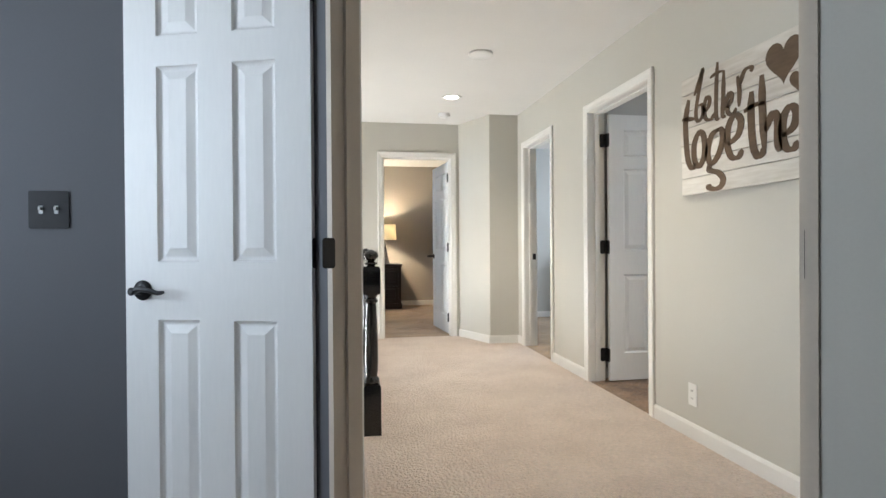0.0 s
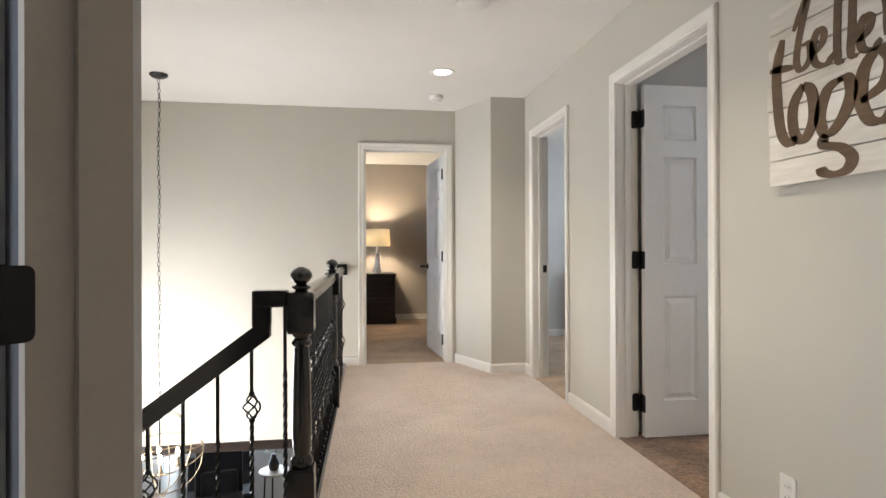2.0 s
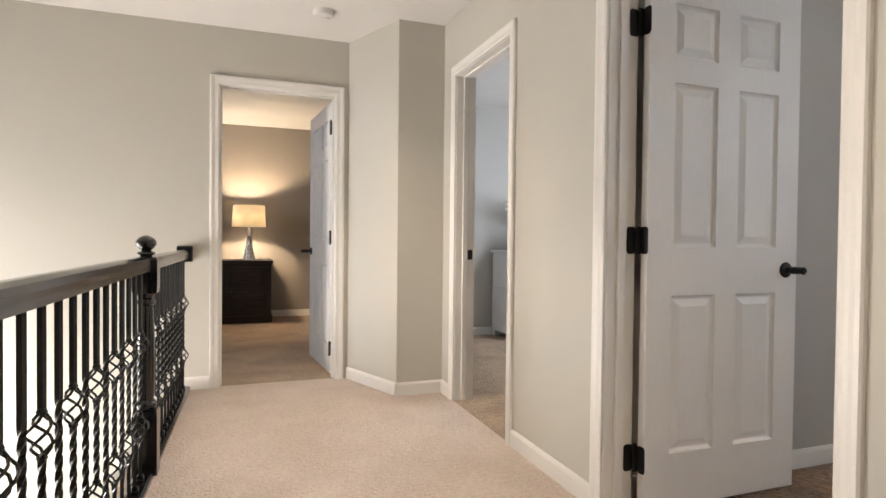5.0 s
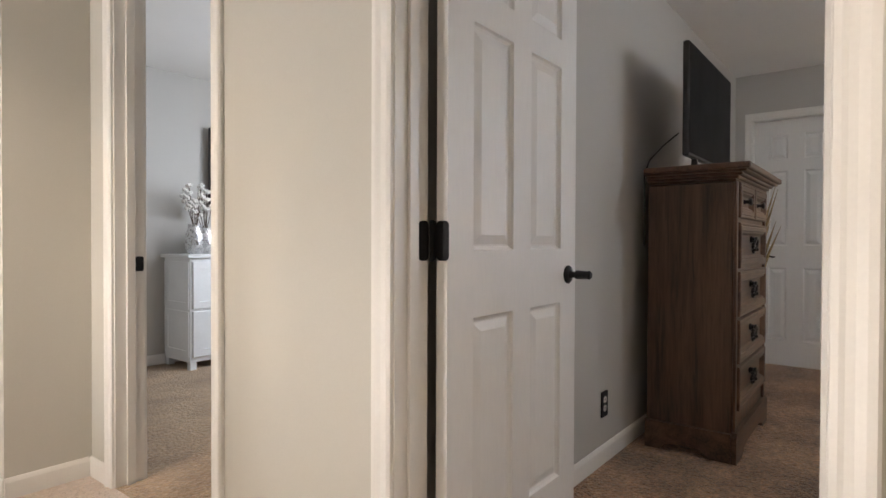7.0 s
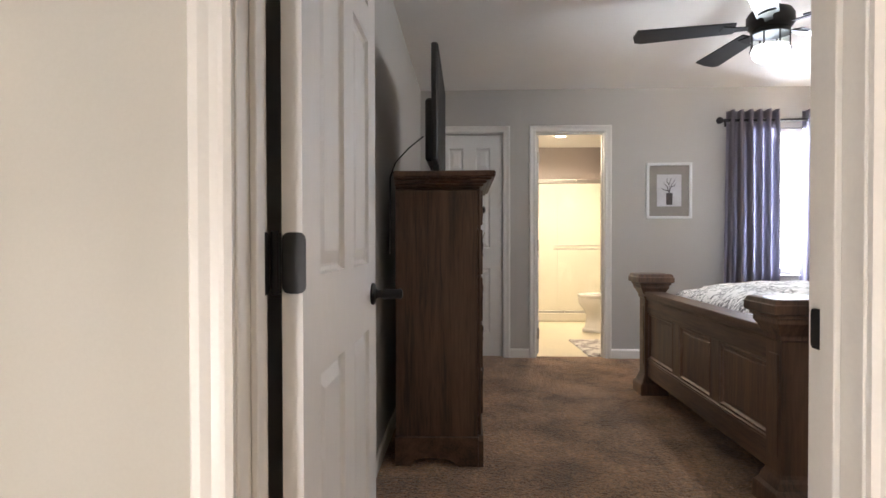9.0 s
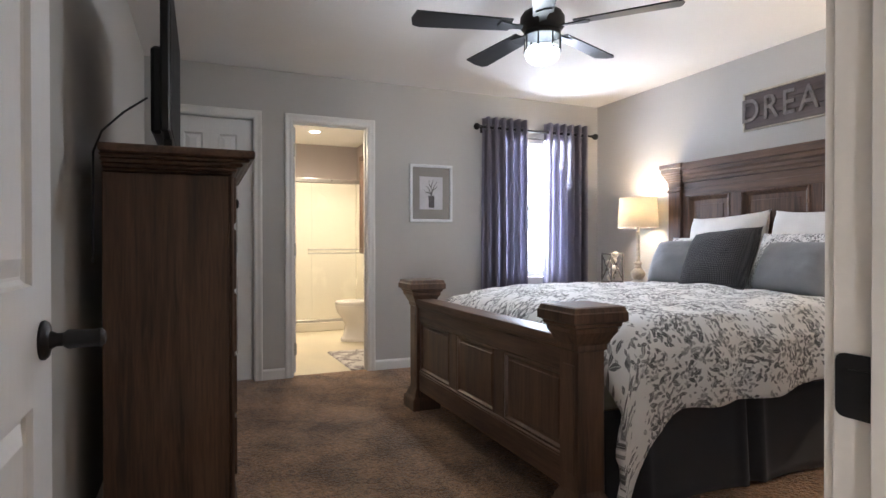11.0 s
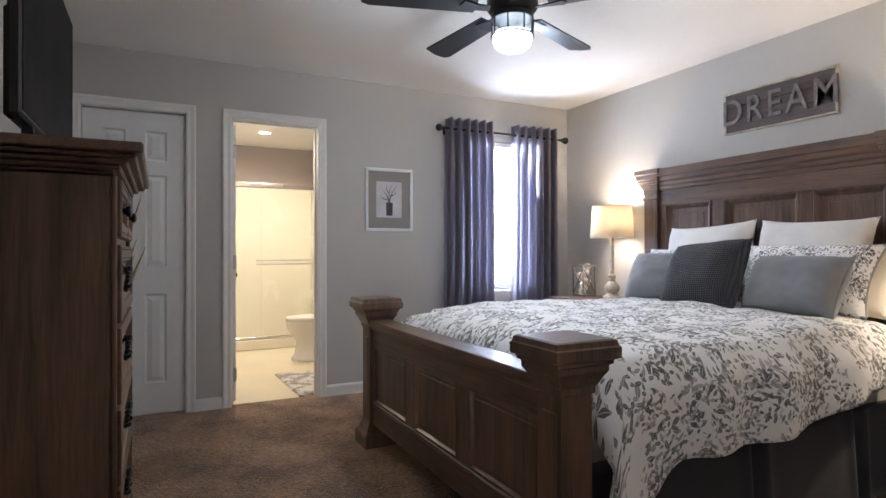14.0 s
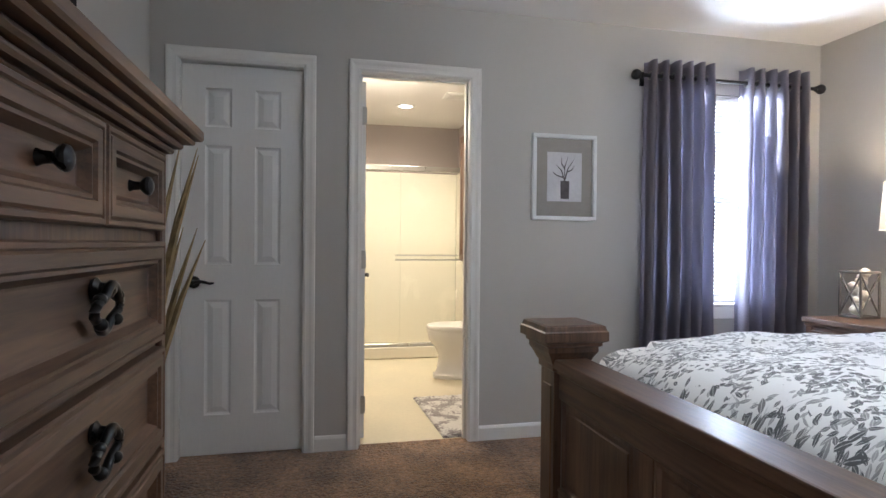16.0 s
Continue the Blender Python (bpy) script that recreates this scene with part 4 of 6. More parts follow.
def pillow(name, w, h, t, m, mat, label, seed, pinch=0.10, uv=None, welt=False):
    bm = B()
    rng = random.Random(seed)
    o = Vector((rng.random() * 9, rng.random() * 9, 0))

    def f(sgn):
        def g(u, v):
            a, b = 2 * u - 1, 2 * v - 1
            x = a * w / 2 * (1 - pinch * (1 - b * b) * abs(a) ** 4)
            z = b * h / 2 * (1 - pinch * (1 - a * a) * abs(b) ** 4)
            e = max(0.0, (1 - abs(a) ** 3.2)) * max(0.0, (1 - abs(b) ** 3.2))
            th = t / 2 * e ** 0.5
            n = noise.noise(Vector((a * 2.2, b * 2.2, sgn)) + o) * 0.10 + noise.noise(Vector((a * 6, b * 6, sgn)) + o) * 0.035
            return (x, sgn * th * (1 + n), z + h / 2)
        return g
    for s in (1, -1):
        sheet(bm, 26, 26, f(s), lambda u, v: (u * w * 1.4 + o.x, v * h * 1.4 + o.y))
    bmesh.ops.remove_doubles(bm, verts=bm.verts, dist=0.0004)
    bmesh.ops.recalc_face_normals(bm, faces=bm.faces)
    if not welt:
        ob = part(name, bm, mat, smooth=True)
        ob.matrix_basis = m
        return tagged(ob, label, "pillow", "pillows on the bed")
    ob = thing(name, label, "pillow", "pillows on the bed", at=m)
    part("cover", bm, mat, ob, smooth=True)
    # piped seam round the edge
    rim = []
    for k in range(80):
        q = k / 20
        a, b = ((2 * q - 1, -1), (1, 2 * q - 3), (5 - 2 * q, 1), (-1, 7 - 2 * q))[int(q)]
        rim.append((a * w / 2 * (1 - pinch * (1 - b * b) * abs(a) ** 4), 0, b * h / 2 * (1 - pinch * (1 - a * a) * abs(b) ** 4) + h / 2))
    bm = B()
    tube(bm, rim, 0.005, 6, True)
    part("piping", bm, mat, ob, smooth=True)
    return ob


KNIT = material("charcoal_waffle_knit", (0.032, 0.03, 0.036), 0.95, spots=0.15, size=12, fine=120, bump=0, sheen=0.2)
kt = KNIT.node_tree
kc, kw = kt.nodes.new("ShaderNodeTexCoord"), kt.nodes.new("ShaderNodeTexWave")
kw.inputs["Scale"].default_value = 26
kw.bands_direction = "X"
kz = kt.nodes.new("ShaderNodeTexWave")
kz.inputs["Scale"].default_value = 26
kz.bands_direction = "Z"
km = kt.nodes.new("ShaderNodeMath")
km.operation = "MAXIMUM"
kb = kt.nodes.new("ShaderNodeBump")
kb.inputs["Strength"].default_value, kb.inputs["Distance"].default_value = 1.0, 0.008
for q in (kw, kz):
    kt.links.new(kc.outputs["Object"], q.inputs[0])
kt.links.new(kw.outputs["Fac"], km.inputs[0])
kt.links.new(kz.outputs["Fac"], km.inputs[1])
kt.links.new(km.outputs[0], kb.inputs["Height"])
kt.links.new(kb.outputs[0], kt.nodes["Principled BSDF"].inputs["Normal"])

pillow("euro_pillow", 0.66, 0.53, 0.22, pose(4.98, 0.88, 0.765, 15, 3, 0), WHITE_LINEN, "white square euro pillow leaning on the headboard", 1)
pillow("euro_pillow", 0.64, 0.53, 0.22, pose(4.335, 0.88, 0.765, 15, -1, 0), WHITE_LINEN, "white square euro pillow leaning on the headboard", 2)
pillow("bed_pillow", 0.70, 0.38, 0.20, pose(4.195, 0.97, 0.765, 24, 0, -4), CREAM_LINEN, "cream pillow tucked behind the floral sham", 3)
pillow("pillow_sham", 0.74, 0.40, 0.20, pose(4.265, 1.08, 0.765, 26, 0, -3), FLORAL, "white floral pillow sham with grey sprigs", 4, welt=True)
pillow("pillow_sham", 0.72, 0.38, 0.20, pose(4.98, 1.08, 0.765, 26, 0, 3), FLORAL, "white floral pillow sham half hidden by cushions", 5, welt=True)
pillow("cushion", 0.50, 0.33, 0.24, pose(4.18, 1.28, 0.77, 28, 0, -6), BLUE_LINEN, "blue-grey linen oblong cushion with piped edge", 6, 0.08, welt=True)
pillow("cushion", 0.48, 0.34, 0.24, pose(5.0, 1.27, 0.77, 26, 0, 6), BLUE_LINEN, "blue-grey linen oblong cushion near the window", 7, 0.08, welt=True)
pillow("throw_pillow", 0.49, 0.44, 0.19, pose(4.61, 1.40, 0.765, 30, 5, 2), KNIT, "charcoal waffle-knit throw pillow in the middle", 8, 0.08)

# ---- chest of drawers ----
chest = thing("chest_of_drawers", "tall grey-brown oak chest with six drawers and iron pulls", "chest of drawers", at=(4.567, 4.35, 0))
coff = Matrix.Translation((-4.567, -4.35, 0))
CX0, CX1, CF, CB = 4.165, 4.965, 4.17, 4.56


def cpart(name, bm, mat, label="", parent=None, smooth=False):
    bm.transform(coff)
    return part(name, bm, mat, chest if parent is None else parent, label, smooth)


bm = B()
box(bm, CX0, CX1, CF, CB, 0.10, 1.30, 0.005)
cpart("body", bm, OAK_Z)
for z0, z1, o, nm in ((1.302, 1.312, 0.012, "moulding"), (1.312, 1.326, 0.026, "moulding"), (1.326, 1.34, 0.042, "moulding"), (1.34, 1.352, 0.064, "moulding"), (1.352, 1.38, 0.08, "top")):
    bm = B()
    box(bm, CX0 - o, CX1 + o, CF - o, CB, z0, z1, 0.005)
    cpart(nm, bm, OAK_X)
bm = B()
o = 0.025
prof = [(CX0 - o, 0), (CX0 + 0.11, 0), (CX0 + 0.15, 0.03), (CX0 + 0.22, 0.045), (CX1 - 0.22, 0.045), (CX1 - 0.15, 0.03), (CX1 - 0.11, 0), (CX1 + o, 0), (CX1 + o, 0.12), (CX1 + 0.006, 0.14), (CX0 - 0.006, 0.14), (CX0 - o, 0.12)]
prism(bm, prof, lambda u, v, a: (u, a, v), CF - o, CF - 0.001)
for x0, x1 in ((CX0 - o, CX0 - 0.001), (CX1 + 0.001, CX1 + o)):
    prof = [(CF - 0.0, 0), (CF + 0.09, 0), (CF + 0.13, 0.03), (CF + 0.18, 0.04), (CB - 0.14, 0.04), (CB - 0.10, 0.03), (CB - 0.07, 0), (CB, 0), (CB, 0.135), (CF - 0.0, 0.135)]
    prism(bm, prof, lambda u, v, a: (a, u, v), x0, x1)
cpart("plinth", bm, OAK_X)
for x0 in (CX0 + 0.001, CX1 - 0.036):
    bm = B()
    box(bm, x0, x0 + 0.035, CF - 0.014, CF - 0.001, 0.14, 1.301, 0.004)
    cpart("pilaster", bm, OAK_Z)


def ring_pull(x, y, z):
    bm = B()
    lathe(bm, [(0.018, 0), (0.02, 0.006), (0.012, 0.012), (0.01, 0.022), (0.014, 0.028), (0.006, 0.034)], (0, 0, 0), 12, Matrix.Translation((x, y, z + 0.03)) @ Matrix.Rotation(radians(90), 4, "X"))
    ring = []
    for k in range(28):
        a = 2 * math.pi * k / 28
        r = 0.034 * (1 + 0.16 * math.cos(4 * a))
        ring.append((x + r * math.sin(a) * 1.42, y - 0.022 - 0.006 * math.cos(a), z + 0.95 * r * math.cos(a)))
    tube(bm, ring, 0.0078, 12, True)
    for a in (60, -60, 130, -130):
        bmesh.ops.create_icosphere(bm, subdivisions=2, radius=0.0105, matrix=Matrix.Translation((x + 0.045 * math.sin(radians(a)), y - 0.024, z + 0.034 * math.cos(radians(a)))))
    return bm


def knob(x, y, z):
    bm = B()
    lathe(bm, [(0.012, 0), (0.009, 0.006), (0.008, 0.018), (0.016, 0.026), (0.0185, 0.031), (0.017, 0.036), (0.01, 0.04), (0.003, 0.041)], (0, 0, 0), 18, Matrix.Translation((x, y, z)) @ Matrix.Rotation(radians(90), 4, "X"))
    return bm


FRONT = [(0, 0.0), (0.0, -0.020), (0.003, -0.024), (0.010, -0.024), (0.013, -0.020), (0.017, -0.024), (0.036, -0.024), (0.040, -0.018), (0.046, -0.019), (0.056, -0.003), (0.060, -0.002)]


def drawer(x0, x1, z0, z1, make_pull, add):
    bm = B()
    panel(bm, x0, x1, z0, z1, FRONT, lambda u, w, d: (u, CF + d, w))
    bmesh.ops.recalc_face_normals(bm, faces=bm.faces)
    dr = add("drawer", bm, OAK_X)
    pb = make_pull((x0 + x1) / 2, CF - 0.003, (z0 + z1) / 2)
    pb.transform(coff)
    part("pull", pb, IRON, dr, "dark iron pull", True)


xa, xm, xb = CX0 + 0.04, (CX0 + CX1) / 2, CX1 - 0.04
for x0, x1 in ((xa, xm - 0.004), (xm + 0.004, xb)):
    drawer(x0, x1, 1.135, 1.298, knob, cpart)
for z0, z1 in ((0.898, 1.112), (0.673, 0.882), (0.452, 0.657), (0.232, 0.436)):
    drawer(xa, xb, z0, z1, ring_pull, cpart)

# television on the chest
tv = thing("television", "black flat television on a stand on the chest", "television", at=(4.5, 4.36, 1.38))
toff = Matrix.Translation((-4.5, -4.36, -1.38))
bm = B()
box(bm, 4.11, 5.01, 4.355, 4.385, 1.43, 1.975, 0.006)
box(bm, 4.27, 4.85, 4.385, 4.425, 1.45, 1.76, 0.012)
bm.transform(toff)
part("housing", bm, BLACK_PLASTIC, tv)
bm = B()
box(bm, 4.118, 5.002, 4.3525, 4.3545, 1.445, 1.967)
bm.transform(toff)
part("screen", bm, SCREEN, tv, "dark glossy screen, switched off")
for x in (4.28, 4.84):
    bm = B()
    prism(bm, [(4.25, 1.3805), (4.47, 1.3805), (4.47, 1.389), (4.385, 1.397), (4.38, 1.45), (4.36, 1.45), (4.355, 1.397), (4.25, 1.389)], lambda u, v, a: (a, u, v), x - 0.012, x + 0.012)
    bm.transform(toff)
    part("foot", bm, BLACK_PLASTIC, tv)
cable = B()
tube(cable, [(4.22, 4.43, 1.56), (4.2, 4.50, 1.50), (4.18, 4.56, 1.43), (4.18, 4.585, 1.36), (4.2, 4.59, 1.0)], 0.004, 6)
cable.transform(toff)
part("cable", cable, BLACK_PLASTIC, tv)

# dried grass standing between chest and closet
DRY = material("dried_straw", (0.36, 0.26, 0.13), 0.85, spots=0.25, size=20, fine=60, bump=0.3)
grass = thing("dried_grass", "tall dried grass stems standing beside the chest", "dried plant", at=(5.20, 4.29, 0))
rng = random.Random(5)
bm = B()
lathe(bm, [(0.07, 0), (0.085, 0.05), (0.09, 0.2), (0.075, 0.4), (0.06, 0.5), (0.066, 0.52), (0.058, 0.52), (0.055, 0.45)], (0, 0, 0), 20)
part("vase", bm, BRONZE, grass, "dark floor vase", True)
for k in range(10):
    a, sp, hgt = rng.uniform(0, 6.28), rng.uniform(0.02, 0.08), rng.uniform(1.08, 1.40)
    pts = [(0.02 * math.cos(a), 0.02 * math.sin(a), 0.35)]
    for s in range(1, 6):
        q = s / 5
        pts.append(((0.02 + sp * q * q) * math.cos(a), (0.02 + sp * q * q) * math.sin(a) - 0.11 * q * q, 0.35 + (hgt - 0.35) * q))
    bm = B()
    tube(bm, pts, [0.003, 0.004, 0.006, 0.010, 0.008, 0.001], 5)
    part("stem", bm, DRY, grass)

# ---- nightstands and lamps ----


def nightstand(name, x0, x1, y0, y1, h, lab, wd, front=1):
    ns = thing(name, lab, "nightstand", at=((x0 + x1) / 2, (y0 + y1) / 2, 0))
    mo = Matrix.Translation((-(x0 + x1) / 2, -(y0 + y1) / 2, 0))

    def add(n, bm, mt, l="", p=None, sm=False):
        bm.transform(mo)
        return part(n, bm, mt, ns if p is None else p, l, sm)
    yf = y1 if front > 0 else y0
    bm = B()
    box(bm, x0 + 0.02, x1 - 0.02, y0 + (0 if front > 0 else 0.02), y1 - (0.02 if front > 0 else 0), 0.08, h - 0.05, 0.004)
    add("body", bm, wd[2])
    bm = B()
    box(bm, x0, x1, y0, y1, h - 0.032, h, 0.006, 2)
    box(bm, x0 + 0.01, x1 - 0.01, y0 + 0.005, y1 - 0.008, h - 0.05, h - 0.032, 0.004)
    add("top", bm, wd[0])
    bm = B()
    box(bm, x0 + 0.005, x1 - 0.005, y0 + 0.002, y1 - 0.002, 0.0, 0.09, 0.006)
    add("plinth", bm, wd[0])
    zz = [0.12, 0.12 + (h - 0.2) / 2, h - 0.07]
    for a, b in ((zz[0], zz[1] - 0.012), (zz[1] + 0.006, zz[2])):
        bm = B()
        panel(bm, x0 + 0.065, x1 - 0.065, a, b, FRONT, lambda u, w, d: (u, (yf - 0.02 - d) if front > 0 else (yf + 0.02 + d), w))
        bmesh.ops.recalc_face_normals(bm, faces=bm.faces)
        dr = add("drawer", bm, wd[0])
        pb = B()
        for s in (-1, 1):
            bmesh.ops.create_icosphere(pb, subdivisions=1, radius=0.011, matrix=Matrix.Translation(((x0 + x1) / 2 + s * 0.04, yf - 0.02 * front + 0.01 * front, (a + b) / 2 + 0.008)))
        arc_p = [((x0 + x1) / 2 + 0.045 * math.cos(math.pi * k / 8), yf - 0.02 * front + 0.018 * front, (a + b) / 2 - 0.03 * math.sin(math.pi * k / 8)) for k in range(9)]
        tube(pb, arc_p, 0.006, 6)
        pb.transform(mo)
        part("pull", pb, IRON, dr, "dark iron pull", True)
    for xx in (x0 + 0.021, x1 - 0.061):
        bm = B()
        box(bm, xx, xx + 0.04, *((yf - 0.0195, yf - 0.008) if front > 0 else (yf + 0.008, yf + 0.0195)), 0.09, h - 0.05, 0.003)
        add("pilaster", bm, wd[2])
    return ns


OAKS = (OAK_X, OAK_Y, OAK_Z)
nightstand("nightstand", 3.16, 3.735, 0.65, 1.16, 0.715, "grey-brown oak two-drawer nightstand by the bed", OAKS)
nightstand("nightstand", 5.70, 6.30, 0.65, 1.10, 0.715, "grey-brown oak two-drawer nightstand near the window", OAKS)


def table_lamp(x, y, z, lab):
    lp = thing("table_lamp", lab, "table lamp", "bedside lamps", at=(x, y, z))
    bm = B()
    lathe(bm, [(0.07, 0), (0.072, 0.012), (0.066, 0.022), (0.045, 0.032), (0.038, 0.045), (0.05, 0.06), (0.06, 0.085), (0.058, 0.105), (0.04, 0.125), (0.024, 0.14), (0.03, 0.15), (0.024, 0.165), (0.034, 0.178), (0.034, 0.186), (0.016, 0.198), (0.0145, 0.24), (0.0145, 0.44), (0.018, 0.452), (0.012, 0.46), (0.012, 0.50)], (0, 0, 0), 28)
    part("base", bm, LIMED, lp, "turned limed-wood base", True)
    bm = B()
    bmesh.ops.create_uvsphere(bm, u_segments=14, v_segments=10, radius=0.03, matrix=Matrix.Translation((0, 0, 0.555)))
    part("bulb", bm, BULB_WARM, lp, "lit warm bulb", True)
    bm = B()
    lathe(bm, [(0.168, 0.487), (0.152, 0.742)], (0, 0, 0), 40, cap=False)
    thicken(part("shade", bm, SHADE, lp, "off-white linen drum shade, lit", True), 0.002)
    for rr, zz in ((0.168, 0.489), (0.152, 0.74)):
        bm = B()
        tube(bm, [(rr * math.cos(2 * math.pi * k / 36), rr * math.sin(2 * math.pi * k / 36), zz) for k in range(36)], 0.003, 6, True)
        part("shade_rim", bm, SHADE, lp)
    bm = B()
    for a in (0, 120, 240):
        tube(bm, [(0.006 * math.cos(radians(a)), 0.006 * math.sin(radians(a)), 0.5), (0.167 * math.cos(radians(a)), 0.167 * math.sin(radians(a)), 0.492)], 0.002, 5)
    part("spider", bm, STEEL, lp)
    return lp


table_lamp(3.48, 0.9, 0.7155, "limed-wood table lamp, lit, on the oak nightstand by the bed")
table_lamp(5.87, 0.81, 0.7155, "limed-wood table lamp, lit, on the nightstand near the window")

# candle lantern
lan = thing("lantern", "rustic wood lantern with crossed bars holding pale fillers", "lantern", at=(6.19, 0.82, 0.7155))
GREYWOOD = material("weathered_grey_wood", (0.16, 0.14, 0.125), 0.8, spots=0.3, size=20, fine=70, bump=0.4)
s = 0.07
bm = B()
box(bm, -s, s, -s, s, 0, 0.014, 0.002)
part("base", bm, GREYWOOD, lan)
for sx in (-1, 1):
    for sy in (-1, 1):
        bm = B()
        box(bm, sx * (s - 0.006) - 0.006, sx * (s - 0.006) + 0.006, sy * (s - 0.006) - 0.006, sy * (s - 0.006) + 0.006, 0.0145, 0.25, 0.002)
        part("upright", bm, GREYWOOD, lan)
for sy in (-1, 1):
    bm = B()
    box(bm, -s, s, sy * (s - 0.006) - 0.006, sy * (s - 0.006) + 0.006, 0.2505, 0.264, 0.002)
    part("top_bar", bm, GREYWOOD, lan)
    bm = B()
    box(bm, sy * (s - 0.006) - 0.006, sy * (s - 0.006) + 0.006, -s + 0.0125, s - 0.0125, 0.2505, 0.264, 0.002)
    part("top_bar", bm, GREYWOOD, lan)
for sy in (-1, 1):
    for d in (-1, 1):
        bm = B()
        tube(bm, [(-s * d + 0.006 * d, sy * (s - 0.006), 0.02), (s * d - 0.006 * d, sy * (s - 0.006), 0.245)], 0.0045, 6)
        part("cross_bar", bm, GREYWOOD, lan)
        bm = B()
        tube(bm, [(sy * (s - 0.006), -s * d + 0.006 * d, 0.02), (sy * (s - 0.006), s * d - 0.006 * d, 0.245)], 0.0045, 6)
        part("cross_bar", bm, GREYWOOD, lan)
rng = random.Random(11)
for k in range(9):
    bm = B()
    r = rng.uniform(0.028, 0.036)
    bmesh.ops.create_icosphere(bm, subdivisions=2, radius=r, matrix=Matrix.Translation((rng.uniform(-0.024, 0.024), rng.uniform(-0.024, 0.024), 0.045 + 0.026 * k)))
    for v in bm.verts:
        v.co += Vector((1, 1, 1)) * noise.noise(v.co * 60) * 0.004
    part("filler_ball", bm, CREAM_LINEN, lan, smooth=True)

# ---- ceiling fan ----
fan = thing("ceiling_fan", "black five-blade ceiling fan with lit glass drum light", "ceiling fan", at=(4.56, 2.626, CEIL))
bm = B()
lathe(bm, [(0.075, -0.0005), (0.075, -0.02), (0.06, -0.05), (0.02, -0.06)], (0, 0, 0), 28)
part("canopy", bm, BRONZE, fan, smooth=True)
bm = B()
lathe(bm, [(0.013, -0.05), (0.013, -0.16)], (0, 0, 0), 12)
part("downrod", bm, BRONZE, fan, smooth=True)
bm = B()
lathe(bm, [(0.03, -0.135), (0.06, -0.145), (0.10, -0.165), (0.115, -0.19), (0.115, -0.235), (0.10, -0.255), (0.085, -0.262)], (0, 0, 0), 32)
part("motor_housing", bm, BRONZE, fan, smooth=True)
BLADE = material("black_blade_laminate", (0.018, 0.018, 0.02), 0.32, spots=0.2, size=6, fine=60, bump=0.1, stretch=(0.2, 1, 1))
bm = B()
prism(bm, [(0.17, -0.05), (0.64, -0.07), (0.675, -0.055), (0.685, 0.0), (0.665, 0.066), (0.17, 0.05)], lambda u, v, a: (u, v, a + 0.18 * v), -0.004, 0.004)
blade = part("blade", bm, BLADE, fan)
bm = B()
prism(bm, [(0.09, -0.018), (0.16, -0.02), (0.23, -0.04), (0.245, 0.0), (0.23, 0.04), (0.16, 0.02), (0.09, 0.018)], lambda u, v, a: (u, v, a + 0.18 * v), -0.0105, -0.0045)
iron_b = part("blade_bracket", bm, BRONZE, fan)
for k, a in enumerate((5, 77, 149, 221, 293)):
    if k == 0:
        blade.matrix_basis = iron_b.matrix_basis = pose(0, 0, -0.235, 0, 0, a)
    else:
        again(blade, pose(0, 0, -0.235, 0, 0, a))
        again(iron_b, pose(0, 0, -0.235, 0, 0, a))
bm = B()
lathe(bm, [(0.092, -0.2625), (0.095, -0.27), (0.095, -0.285), (0.092, -0.288)], (0, 0, 0), 32)
part("light_ring", bm, BRONZE, fan, smooth=True)
bm = B()
lathe(bm, [(0.09, -0.288), (0.09, -0.36)], (0, 0, 0), 32, cap=False)
part("glass_drum", bm, clear_glass("fan_glass", (0.92, 0.98, 0.96)), fan, "clear glass drum", True)
for k in range(8):
    a = 2 * math.pi * k / 8
    bm = B()
    tube(bm, [(0.094 * math.cos(a), 0.094 * math.sin(a), -0.286), (0.094 * math.cos(a), 0.094 * math.sin(a), -0.362)], 0.004, 5)
    part("cage_bar", bm, BRONZE, fan)
bm = B()
tube(bm, [(0.095 * math.cos(k * math.pi / 16), 0.095 * math.sin(k * math.pi / 16), -0.362) for k in range(32)], 0.004, 6, True)
part("cage_ring", bm, BRONZE, fan)
bm = B()
lathe(bm, [(0.086, -0.35), (0.088, -0.375), (0.082, -0.40), (0.06, -0.418), (0.02, -0.425)], (0, 0, 0), 32)
part("diffuser", bm, BULB_COOL, fan, "lit frosted diffuser", True)


# ---- pictures and signs ----
def lettering(body, size, height, extrude, shear=0.0, spacing=1.0, bold=0.0):
    cu = bpy.data.curves.new("lettering", "FONT")
    cu.body, cu.size, cu.extrude, cu.shear, cu.space_character, cu.offset = body, size, extrude, shear, spacing, bold
    cu.align_x, cu.align_y = "CENTER", "CENTER"
    ob = bpy.data.objects.new("lettering_curve", cu)
    scene.collection.objects.link(ob)
    me = bpy.data.meshes.new_from_object(ob.evaluated_get(bpy.context.evaluated_depsgraph_get()))
    bpy.data.objects.remove(ob)
    return me


def letter_part(name, me, mat, parent, m, label=""):
    me.materials.clear()
    me.materials.append(mat)
    ob = new(name, me)
    ob.parent, ob.matrix_basis = parent, m
    if label:
        ob["label"] = label
    return ob


